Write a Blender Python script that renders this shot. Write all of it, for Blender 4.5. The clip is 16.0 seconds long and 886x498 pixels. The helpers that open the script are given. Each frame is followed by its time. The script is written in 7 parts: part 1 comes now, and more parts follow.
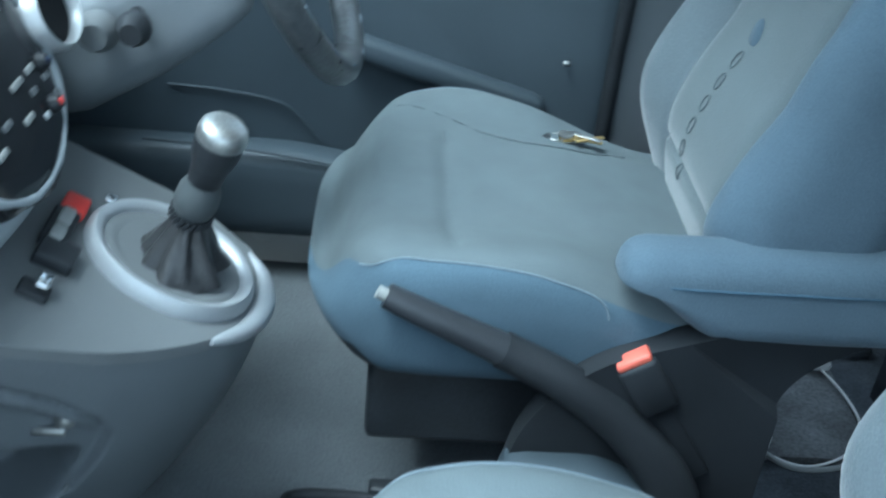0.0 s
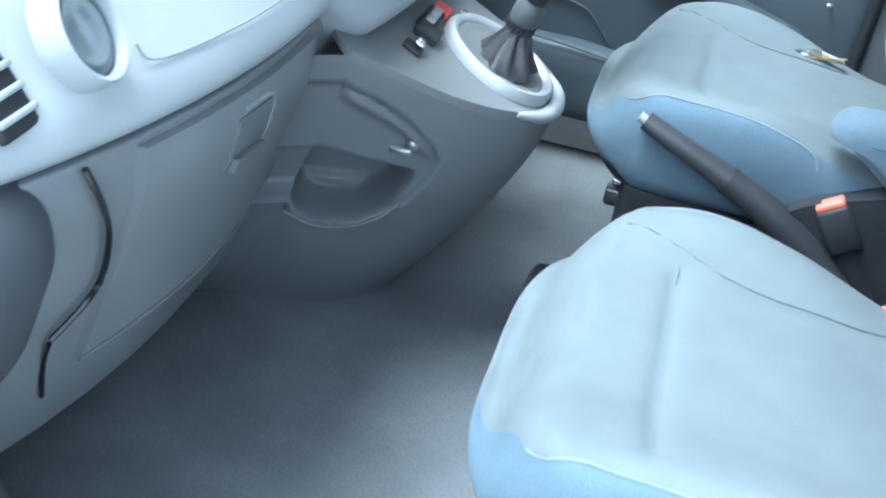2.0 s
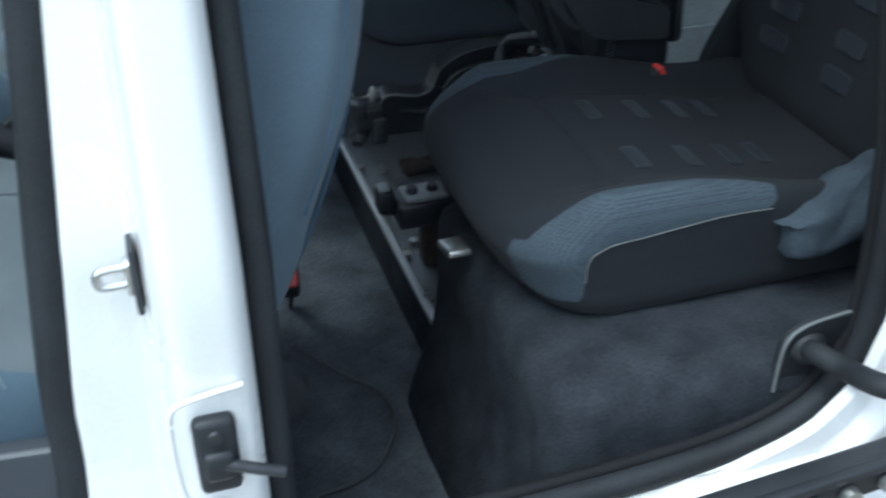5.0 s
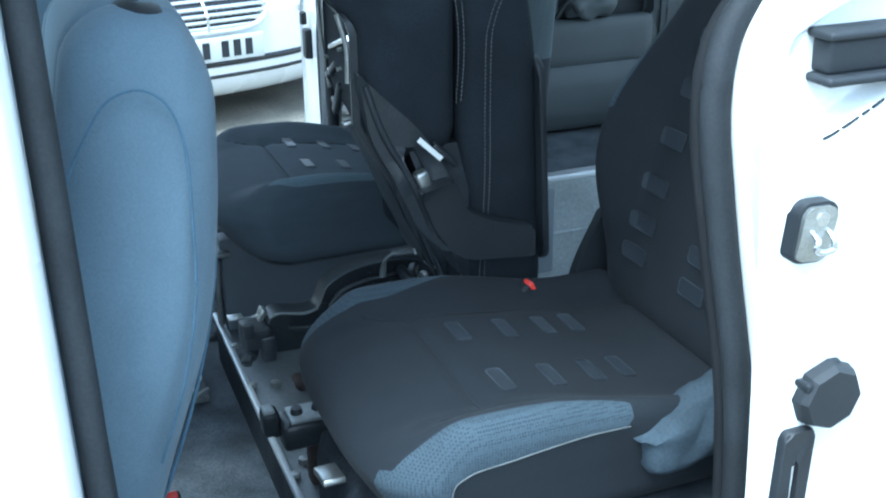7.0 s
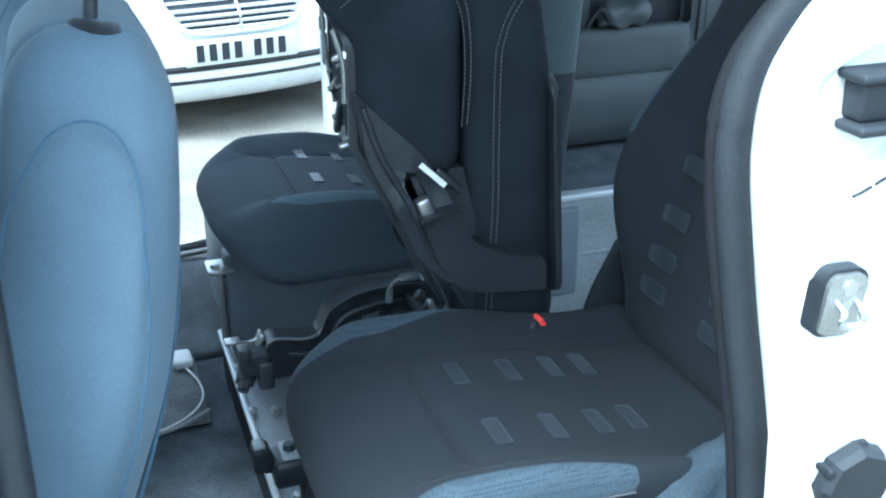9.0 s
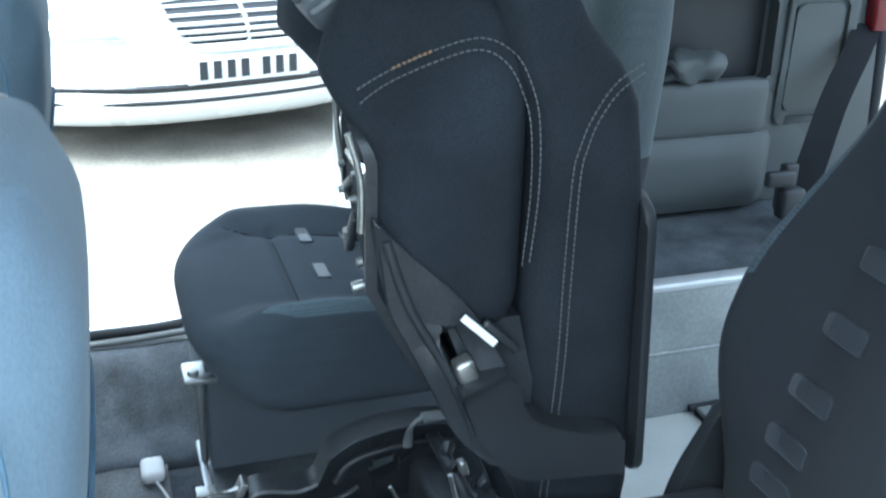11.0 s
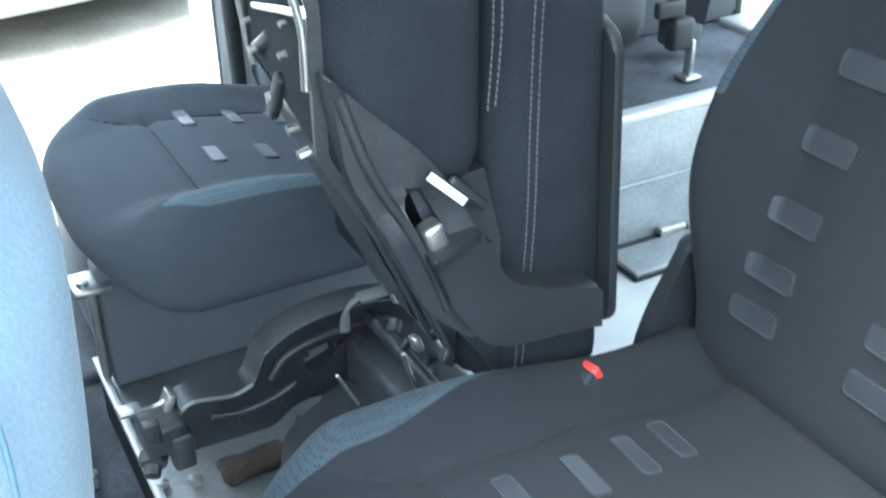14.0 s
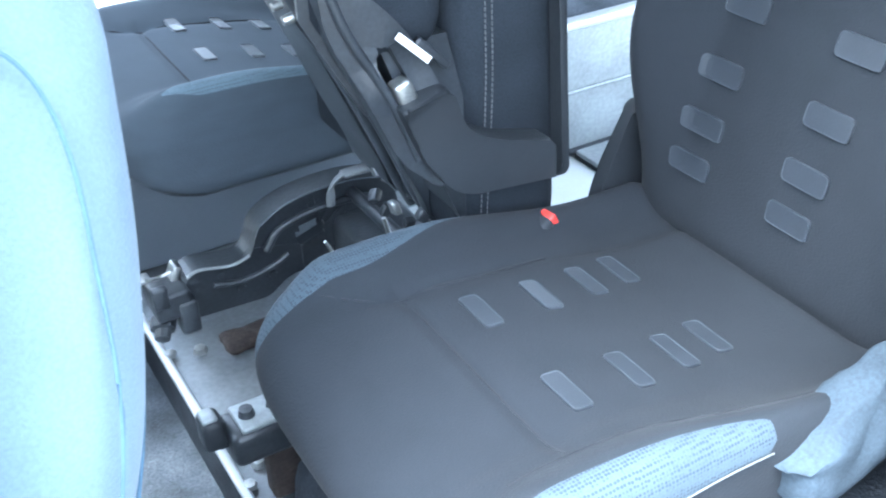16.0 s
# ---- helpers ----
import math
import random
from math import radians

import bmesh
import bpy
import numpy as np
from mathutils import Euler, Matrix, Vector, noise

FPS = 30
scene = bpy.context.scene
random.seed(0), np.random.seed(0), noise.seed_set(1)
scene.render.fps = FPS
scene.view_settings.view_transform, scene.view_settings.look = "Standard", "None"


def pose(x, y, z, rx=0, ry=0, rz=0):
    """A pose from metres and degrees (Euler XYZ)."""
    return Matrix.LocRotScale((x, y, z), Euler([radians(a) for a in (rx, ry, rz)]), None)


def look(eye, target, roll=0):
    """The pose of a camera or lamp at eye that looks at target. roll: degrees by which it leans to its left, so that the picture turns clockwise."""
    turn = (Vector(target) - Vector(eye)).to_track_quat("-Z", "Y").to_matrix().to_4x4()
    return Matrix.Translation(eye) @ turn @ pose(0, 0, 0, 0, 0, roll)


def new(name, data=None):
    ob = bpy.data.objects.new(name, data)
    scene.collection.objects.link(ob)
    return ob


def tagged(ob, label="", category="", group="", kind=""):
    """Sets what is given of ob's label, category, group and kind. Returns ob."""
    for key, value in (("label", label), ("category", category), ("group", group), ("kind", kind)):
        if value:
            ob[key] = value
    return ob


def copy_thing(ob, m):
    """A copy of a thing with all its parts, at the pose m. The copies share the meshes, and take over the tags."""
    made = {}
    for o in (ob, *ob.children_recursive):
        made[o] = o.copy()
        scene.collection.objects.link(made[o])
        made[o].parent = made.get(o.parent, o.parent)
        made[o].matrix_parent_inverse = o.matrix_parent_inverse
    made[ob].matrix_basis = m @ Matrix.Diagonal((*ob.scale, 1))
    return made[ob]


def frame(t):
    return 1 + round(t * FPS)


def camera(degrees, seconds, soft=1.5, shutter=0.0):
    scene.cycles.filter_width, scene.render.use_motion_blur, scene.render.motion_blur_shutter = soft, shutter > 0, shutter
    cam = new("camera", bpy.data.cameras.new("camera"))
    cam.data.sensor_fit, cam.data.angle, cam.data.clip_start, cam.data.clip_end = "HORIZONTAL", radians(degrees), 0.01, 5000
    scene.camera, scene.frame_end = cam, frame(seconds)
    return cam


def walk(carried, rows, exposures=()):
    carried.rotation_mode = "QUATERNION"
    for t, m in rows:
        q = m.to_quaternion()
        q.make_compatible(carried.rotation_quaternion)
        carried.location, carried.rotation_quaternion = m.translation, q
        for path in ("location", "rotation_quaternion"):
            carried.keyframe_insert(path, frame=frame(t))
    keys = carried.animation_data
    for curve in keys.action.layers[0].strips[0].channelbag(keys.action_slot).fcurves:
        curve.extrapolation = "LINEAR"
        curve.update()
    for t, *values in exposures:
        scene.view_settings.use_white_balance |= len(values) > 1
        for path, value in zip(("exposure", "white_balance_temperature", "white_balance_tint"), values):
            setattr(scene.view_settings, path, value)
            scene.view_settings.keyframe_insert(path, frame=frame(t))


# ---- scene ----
cam = camera(45.17, 16.0, 2.0, 0.5)
PATH = [
    (0.0, -0.0916, -0.7701, 1.3745, 58.01, -5.21, -1.24),
    (0.5, -0.0531, -0.8915, 1.3645, 57.65, -5.83, 6.89),
    (1.0, -0.0346, -1.0285, 1.3630, 57.90, -4.72, 15.16),
    (1.5, -0.0661, -1.1172, 1.3598, 56.96, -5.31, 17.12),
    (2.0, -0.0660, -1.2193, 1.3622, 56.61, -7.52, 15.71),
    (2.5, -0.0410, -1.3257, 1.3661, 56.68, -5.70, 13.65),
    (3.0, 0.0466, -1.4024, 1.3769, 56.47, -4.03, 11.35),
    (3.5, 0.1781, -1.4674, 1.3861, 55.42, -3.22, 6.68),
    (4.0, 0.2612, -1.4780, 1.3950, 54.98, -0.67, -2.45),
    (4.5, 0.3004, -1.4829, 1.4070, 55.69, -0.25, -12.05),
    (5.0, 0.3267, -1.4933, 1.4195, 56.80, 0.02, -17.87),
    (5.2, 0.3416, -1.5036, 1.4340, 57.40, 0.45, -19.85),
    (7.3, 0.4070, -1.5225, 1.4885, 67.00, 0.60, -22.10),
    (7.5, 0.4108, -1.5227, 1.4903, 67.13, 0.62, -21.90),
    (8.0, 0.4219, -1.5229, 1.4930, 67.25, 0.95, -20.87),
    (8.2, 0.4290, -1.5200, 1.4925, 66.80, 0.90, -20.20),
    (10.3, 0.6010, -1.1620, 1.4885, 65.75, -1.25, -17.60),
    (10.5, 0.6025, -1.1214, 1.4890, 65.51, -1.32, -16.11),
    (11.0, 0.5932, -1.0286, 1.4914, 66.12, -1.54, -18.21),
    (11.5, 0.5621, -0.9195, 1.5113, 68.36, -0.77, -21.56),
    (12.0, 0.5319, -0.8682, 1.5255, 71.79, -1.07, -24.80),
    (12.5, 0.5325, -0.8696, 1.5118, 70.04, -1.29, -25.10),
    (13.0, 0.5393, -0.8729, 1.4750, 65.43, -0.65, -26.33),
    (13.5, 0.5351, -0.8841, 1.4420, 61.19, -0.58, -27.19),
    (14.0, 0.5293, -0.8971, 1.4235, 59.67, 0.48, -29.11),
    (14.5, 0.5143, -0.9180, 1.4080, 57.81, 0.46, -31.19),
    (15.0, 0.4969, -0.9881, 1.4083, 57.84, 0.42, -31.15),
    (15.5, 0.4803, -1.0472, 1.4003, 57.64, 1.72, -31.68),
    (16.0, 0.4621, -1.0506, 1.4107, 57.03, 1.75, -30.56),
]
EXPOSURES = [(0.0, 1.85, 5150, -6), (0.5, 2.12, 5200, -6), (1.0, 2.45, 5400, -4), (1.5, 2.75, 5350, 0), (2.5, 2.6, 5400, 0), (3.0, 2.3, 5350, -1), (3.5, 1.2, 5600, 1), (4.0, 0.62, 5600, 3), (4.5, 0.76, 5600, 2), (5.2, 1.45, 5600, 0), (7.4, 2.35, 4950, -6), (8.2, 2.35, 4950, -6), (10.4, 3.1, 5400, -3), (11.0, 2.95, 5500, -2), (11.5, 3.0, 5550, -3), (12.0, 2.65, 5750, -3), (12.6, 2.25, 5800, -3), (13.2, 2.5, 5500, -4), (13.5, 3.15, 5500, -4), (14.0, 3.8, 5750, -3), (15.0, 4.15, 5600, 0), (16.0, 4.2, 5350, 4)]
walk(cam, [(t, pose(x, y, z, rx, ry, rz)) for t, x, y, z, rx, ry, rz in PATH], EXPOSURES)

# ---- world and sun: bright hazy overcast ----
world = bpy.data.worlds.new("sky")
scene.world = world
world.use_nodes = True
wn = world.node_tree.nodes
sky = wn.new("ShaderNodeTexSky")
sky.sky_type = "NISHITA"
sky.sun_disc = False
sky.sun_elevation = radians(64)
sky.sun_rotation = radians(247)
sky.air_density, sky.dust_density = 1.0, 3.0
wn["Background"].inputs["Strength"].default_value = 0.15
haze = wn.new("ShaderNodeHueSaturation")  # thin white cloud takes most of the blue out
haze.inputs["Saturation"].default_value = 0.4
world.node_tree.links.new(sky.outputs["Color"], haze.inputs["Color"])
world.node_tree.links.new(haze.outputs["Color"], wn["Background"].inputs["Color"])
sun_data = bpy.data.lights.new("sun", "SUN")
sun_data.energy, sun_data.angle, sun_data.color = 1.1, radians(30), (1.0, 0.98, 0.95)
sun = new("sun", sun_data)
sun.matrix_world = look((-3.0, -1.5, 9.5), (0.5, 0.0, 0.5))


# ---- materials ----
def mat(name, base, rough=0.6, metal=0.0, var=0.15, scale=8.0, bump=0.15, fine=350.0, spec=0.5, sheen=0.0, coat=0.0):
    """Base colour with two scales of variation, fine relief and uneven roughness."""
    m = bpy.data.materials.new(name)
    m.use_nodes = True
    nt = m.node_tree
    b = nt.nodes["Principled BSDF"]
    b.inputs["Metallic"].default_value = metal
    b.inputs["Specular IOR Level"].default_value = spec
    b.inputs["Coat Weight"].default_value = coat
    if sheen:
        b.inputs["Sheen Weight"].default_value = sheen
    tc = nt.nodes.new("ShaderNodeTexCoord")
    n1 = nt.nodes.new("ShaderNodeTexNoise")
    n1.inputs["Scale"].default_value, n1.inputs["Detail"].default_value = scale, 5
    n2 = nt.nodes.new("ShaderNodeTexNoise")
    n2.inputs["Scale"].default_value, n2.inputs["Detail"].default_value = fine, 2
    for n in (n1, n2):
        nt.links.new(tc.outputs["Object"], n.inputs["Vector"])
    ramp = nt.nodes.new("ShaderNodeMapRange")
    ramp.inputs["From Min"].default_value, ramp.inputs["From Max"].default_value = 0.3, 0.7
    ramp.inputs["To Min"].default_value, ramp.inputs["To Max"].default_value = 1 - var, 1 + var
    nt.links.new(n1.outputs["Fac"], ramp.inputs["Value"])
    ramp2 = nt.nodes.new("ShaderNodeMapRange")
    ramp2.inputs["From Min"].default_value, ramp2.inputs["From Max"].default_value = 0.3, 0.7
    ramp2.inputs["To Min"].default_value, ramp2.inputs["To Max"].default_value = 1 - var * 0.6, 1 + var * 0.6
    nt.links.new(n2.outputs["Fac"], ramp2.inputs["Value"])
    mul = nt.nodes.new("ShaderNodeMath")
    mul.operation = "MULTIPLY"
    nt.links.new(ramp.outputs[0], mul.inputs[0])
    nt.links.new(ramp2.outputs[0], mul.inputs[1])
    vm = nt.nodes.new("ShaderNodeVectorMath")
    vm.operation = "SCALE"
    vm.inputs[0].default_value = base
    nt.links.new(mul.outputs[0], vm.inputs["Scale"])
    nt.links.new(vm.outputs[0], b.inputs["Base Color"])
    rr = nt.nodes.new("ShaderNodeMapRange")
    rr.inputs["To Min"].default_value, rr.inputs["To Max"].default_value = max(rough - 0.1, 0.03), min(rough + 0.1, 1)
    nt.links.new(n1.outputs["Fac"], rr.inputs["Value"])
    nt.links.new(rr.outputs[0], b.inputs["Roughness"])
    if bump:
        bp = nt.nodes.new("ShaderNodeBump")
        bp.inputs["Strength"].default_value, bp.inputs["Distance"].default_value = bump, 0.002
        nt.links.new(n2.outputs["Fac"], bp.inputs["Height"])
        nt.links.new(bp.outputs[0], b.inputs["Normal"])
    return m


def mesh_fabric(name, base, cell, dark):
    """A knitted spacer fabric: small holes in rows."""
    m = mat(name, base, 0.92, 0, 0.12, 10, 0.3, 420, 0.15, 0.03)
    nt = m.node_tree
    b = nt.nodes["Principled BSDF"]
    tc = nt.nodes.new("ShaderNodeTexCoord")
    v = nt.nodes.new("ShaderNodeTexVoronoi")
    v.inputs["Scale"].default_value, v.inputs["Randomness"].default_value = 1 / cell, 0.25
    nt.links.new(tc.outputs["Object"], v.inputs["Vector"])
    r = nt.nodes.new("ShaderNodeMapRange")
    r.inputs["From Min"].default_value, r.inputs["From Max"].default_value = 0.2, 0.5
    r.inputs["To Min"].default_value = 0.0
    nt.links.new(v.outputs["Distance"], r.inputs["Value"])
    mx = nt.nodes.new("ShaderNodeMix")
    mx.data_type = "RGBA"
    mx.inputs["A"].default_value = (*dark, 1)
    old = b.inputs["Base Color"].links[0].from_socket
    nt.links.new(r.outputs[0], mx.inputs["Factor"])
    nt.links.new(old, mx.inputs["B"])
    nt.links.new(mx.outputs["Result"], b.inputs["Base Color"])
    return m


def two_tone(name, base, band):
    """One plain cloth with a second colour sewn in where the mesh's own panel mark is positive."""
    return two_cloths(name, base, band, band, 0.003)


def two_cloths(name, base, band, dark, cell):
    """Plain cloth with sewn-in mesh panels where the mesh's own panel mark is positive."""
    m = mesh_fabric(name, band, cell, dark)
    nt = m.node_tree
    b = nt.nodes["Principled BSDF"]
    at = nt.nodes.new("ShaderNodeAttribute")
    at.attribute_name = "panel"
    gt = nt.nodes.new("ShaderNodeMath")
    gt.operation = "GREATER_THAN"
    gt.inputs[1].default_value = 0.0
    nt.links.new(at.outputs["Fac"], gt.inputs[0])
    mx = nt.nodes.new("ShaderNodeMix")
    mx.data_type = "RGBA"
    n = nt.nodes.new("ShaderNodeTexNoise")
    n.inputs["Scale"].default_value, n.inputs["Detail"].default_value = 9, 6
    r = nt.nodes.new("ShaderNodeMapRange")
    r.inputs["To Min"].default_value, r.inputs["To Max"].default_value = 0.85, 1.15
    nt.links.new(n.outputs["Fac"], r.inputs["Value"])
    vm = nt.nodes.new("ShaderNodeVectorMath")
    vm.operation = "SCALE"
    vm.inputs[0].default_value = base
    nt.links.new(r.outputs[0], vm.inputs["Scale"])
    nt.links.new(vm.outputs[0], mx.inputs["A"])
    nt.links.new(b.inputs["Base Color"].links[0].from_socket, mx.inputs["B"])
    nt.links.new(gt.outputs[0], mx.inputs["Factor"])
    nt.links.new(mx.outputs["Result"], b.inputs["Base Color"])
    return m


FAB_GREY = mat("grey_seat_fabric", (0.120, 0.144, 0.153), 0.9, 0, 0.10, 7, 0.35, 420, 0.2, 0.3)
FAB_GREY2 = mat("grey_bolster_fabric", (0.125, 0.15, 0.165), 0.9, 0, 0.12, 7, 0.35, 420, 0.2, 0.3)
FAB_BLUE = mat("blue_seat_fabric", (0.093, 0.131, 0.167), 0.85, 0, 0.12, 6, 0.35, 420, 0.25, 0.12)
BLUE_SEAM = mat("sunk_blue_seam", (0.052, 0.095, 0.14), 0.95, 0, 0.15, 40, 0.2)
SEAM = mat("sunk_grey_seam", (0.100, 0.120, 0.129), 0.95, 0, 0.15, 40, 0.2)
FAB_DARK = mat("charcoal_seat_fabric", (0.029, 0.033, 0.039), 0.95, 0, 0.2, 9, 0.4, 420, 0.12)
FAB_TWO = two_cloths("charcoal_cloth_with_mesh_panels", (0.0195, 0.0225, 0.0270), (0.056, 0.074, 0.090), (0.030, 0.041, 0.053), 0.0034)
# far seat's version of FAB_TWO: its light is put into the side colour
FAB_TWO_FAR = two_cloths("far_seat_cloth_with_lit_sides", (0.030, 0.034, 0.040), (0.082, 0.099, 0.107), (0.066, 0.081, 0.088), 0.0032)
# far cushion's paler copy: doorway light and top-edge highlight are in the colour
FAB_TWO_LIT = two_cloths("far_cushion_cloth_with_lit_edge", (0.052, 0.064, 0.077), (0.100, 0.134, 0.158), (0.072, 0.096, 0.113), 0.0034)
FAB_FRONT = two_tone("grey_and_blue_seat_fabric", (0.116, 0.139, 0.148), (0.084, 0.123, 0.158))
FAB_BLACK = mat("black_seat_cloth", (0.0175, 0.021, 0.026), 0.95, 0, 0.25, 9, 0.35, 420, 0.12)
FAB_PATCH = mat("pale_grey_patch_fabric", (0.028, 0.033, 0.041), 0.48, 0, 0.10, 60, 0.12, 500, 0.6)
# FAB_PATCH lightened for the far seat: glancing sky gleam put into the colour
PATCH_GLEAM = mat("patch_fabric_with_gleam", (0.125, 0.135, 0.145), 0.46, 0, 0.10, 60, 0.12, 500, 0.6)
PATCH_EDGE = mat("pale_patch_binding", (0.046, 0.054, 0.064), 0.6, 0, 0.15, 60, 0.2, 500, 0.4)
REAR_SEAM = mat("sunk_charcoal_seam", (0.012, 0.014, 0.018), 0.95, 0, 0.15, 40, 0.2)
PLATE = mat("dull_zinc_plate", (0.165, 0.178, 0.188), 0.42, 0.5, 0.18, 12, 0.15, 120)
DOOR_TRIM = mat("slate_door_plastic", (0.045, 0.061, 0.075), 0.6, 0, 0.1, 6, 0.25, 800)
BASE_TRIM = mat("slate_seat_base_plastic", (0.112, 0.128, 0.145), 0.6, 0, 0.1, 6, 0.25, 800)
FAB_FLAP = mat("crumpled_grey_blue_cloth", (0.046, 0.061, 0.076), 0.9, 0, 0.25, 14, 0.3, 300, 0.2)
PIPING = mat("pale_piping", (0.17, 0.21, 0.245), 0.8, 0, 0.1, 30, 0.1)
THREAD = mat("pale_thread", (0.105, 0.110, 0.112), 0.8, 0, 0.15, 60, 0.1)
RUST_THREAD = mat("frayed_orange_thread", (0.30, 0.17, 0.07), 0.9, 0, 0.3, 60, 0.2)
DASH = mat("grey_dash_plastic", (0.30, 0.33, 0.35), 0.5, 0, 0.06, 5, 0.25, 900)
DASH_DARK = mat("charcoal_dash_plastic", (0.166, 0.183, 0.197), 0.55, 0, 0.10, 6, 0.3, 800)
DASH_SEAM = mat("grey_dash_crease", (0.20, 0.22, 0.235), 0.6, 0, 0.06, 5, 0.2, 900)
VENT_DISC = mat("smoked_gloss_disc", (0.085, 0.110, 0.120), 0.14, 0, 0.10, 10, 0.02, 300, 0.7)
RING_SATIN = mat("satin_gear_surround", (0.37, 0.39, 0.405), 0.42, 0.35, 0.06, 12, 0.05)
LEVER = mat("satin_black_grip", (0.030, 0.033, 0.038), 0.38, 0, 0.15, 12, 0.15, 700, 0.5)
CONSOLE = mat("dark_console_plastic", (0.130, 0.144, 0.156), 0.5, 0, 0.12, 6, 0.3, 800)
HEADLINING = mat("pale_headlining", (0.58, 0.59, 0.57), 0.9, 0, 0.05, 8, 0.3, 500, 0.2)
PLAST_BLACK = mat("black_plastic", (0.021, 0.024, 0.028), 0.52, 0, 0.2, 10, 0.2, 700, 0.35)
VENT_BLACK = mat("matt_black_vent_plastic", (0.012, 0.013, 0.015), 0.8, 0, 0.2, 10, 0.2, 700, 0.2)
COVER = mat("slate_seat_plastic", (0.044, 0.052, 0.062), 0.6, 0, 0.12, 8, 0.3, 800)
PLAST_GREY = mat("grey_trim_plastic", (0.13, 0.14, 0.145), 0.6, 0, 0.1, 6, 0.25, 800)
PLAST_MID = mat("slate_grey_trim_plastic", (0.060, 0.069, 0.073), 0.62, 0, 0.1, 6, 0.25, 800)
PLAST_PALE = mat("pale_trim_plastic", (0.28, 0.29, 0.28), 0.6, 0, 0.07, 5, 0.2, 800)
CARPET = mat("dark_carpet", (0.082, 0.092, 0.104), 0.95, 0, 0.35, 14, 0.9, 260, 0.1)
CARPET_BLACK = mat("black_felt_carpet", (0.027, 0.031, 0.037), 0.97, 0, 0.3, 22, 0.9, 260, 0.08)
MAT_DUSTY = mat("worn_grey_carpet", (0.135, 0.149, 0.158), 0.95, 0, 0.16, 7, 0.9, 240, 0.1)
MAT_GREY = mat("grey_floor_mat", (0.155, 0.16, 0.16), 0.95, 0, 0.4, 9, 0.9, 200, 0.1)
WHITE = mat("white_car_paint", (0.73, 0.745, 0.745), 0.28, 0, 0.03, 4, 0.02, 200, 0.5, 0, 0.6)
RUBBER = mat("black_rubber_seal", (0.020, 0.023, 0.027), 0.7, 0, 0.25, 12, 0.2, 300, 0.3)
SILVER = mat("satin_silver_plastic", (0.52, 0.54, 0.55), 0.42, 0.45, 0.06, 12, 0.05)
CHROME = mat("chrome", (0.75, 0.77, 0.78), 0.15, 1.0, 0.05, 20, 0.02)
STEEL = mat("zinc_plated_steel", (0.42, 0.43, 0.42), 0.38, 0.9, 0.2, 18, 0.1)
GALV = mat("grey_painted_sheet_metal", (0.28, 0.30, 0.305), 0.45, 0.3, 0.2, 9, 0.15, 120)
BLACK_METAL = mat("black_painted_steel", (0.027, 0.031, 0.036), 0.42, 0.0, 0.3, 14, 0.2, 200)
RUST = mat("rusty_steel", (0.036, 0.026, 0.022), 0.85, 0.1, 0.5, 40, 0.6, 200)
RED = mat("red_plastic", (0.62, 0.05, 0.04), 0.4, 0, 0.08, 20, 0.05)
RED_SOFT = mat("coral_red_plastic", (0.75, 0.16, 0.11), 0.45, 0, 0.08, 20, 0.05)
WHEEL = mat("shiny_worn_leather", (0.070, 0.076, 0.080), 0.3, 0, 0.25, 30, 0.4, 160)
LEATHER = mat("black_leather", (0.028, 0.029, 0.031), 0.4, 0, 0.25, 30, 0.5, 160)
WEBBING = mat("black_belt_webbing", (0.013, 0.014, 0.017), 0.9, 0, 0.15, 20, 0.5, 700, 0.15)
TAG_WHITE = mat("white_paper_tag", (0.8, 0.8, 0.78), 0.7, 0, 0.05, 20, 0.05)
BRASS = mat("worn_brass", (0.45, 0.33, 0.14), 0.4, 0.8, 0.3, 40, 0.2)
FLOOR_WHITE = mat("pale_channel_floor", (0.55, 0.57, 0.56), 0.5, 0.1, 0.08, 7, 0.1)
LAMP_RED = mat("red_lamp_lens", (0.11, 0.010, 0.014), 0.15, 0, 0.1, 30, 0.05)
SCREEN = mat("gloss_black_panel", (0.012, 0.013, 0.015), 0.15, 0, 0.1, 10, 0.02)
ASPHALT = mat("worn_asphalt", (0.178, 0.167, 0.142), 0.95, 0, 0.26, 3.5, 1.0, 60, 0.3)
GALV_FENCE = mat("galvanised_steel", (0.42, 0.46, 0.49), 0.5, 0.4, 0.12, 6, 0.1)
NAVY = mat("dark_blue_paint", (0.012, 0.02, 0.05), 0.25, 0, 0.1, 3, 0.02, 200, 0.5, 0, 0.5)
GRASS = mat("dry_grass", (0.16, 0.17, 0.07), 0.95, 0, 0.4, 3, 0.6, 60, 0.1)
GLASS = bpy.data.materials.new("clear_glass")
GLASS.use_nodes = True
gb = GLASS.node_tree.nodes["Principled BSDF"]
gb.inputs["Transmission Weight"].default_value, gb.inputs["Roughness"].default_value = 1.0, 0.02
gb.inputs["IOR"].default_value, gb.inputs["Base Color"].default_value = 1.45, (0.9, 0.95, 0.94, 1)


# ---- mesh helpers ----
def part(name, bm, material, parent=None, label="", smooth=True):
    """Links a bmesh as one mesh object under a thing or a part."""
    me = bpy.data.meshes.new(name)
    bmesh.ops.recalc_face_normals(bm, faces=bm.faces[:])
    bm.to_mesh(me)
    bm.free()
    for m in material if isinstance(material, (list, tuple)) else (material,):
        me.materials.append(m)
    for p in me.polygons:
        p.use_smooth = smooth
    if smooth:
        me.set_sharp_from_angle(angle=radians(58))
    ob = new(name, me)
    ob.parent = parent
    if label:
        tagged(ob, label)
    return ob


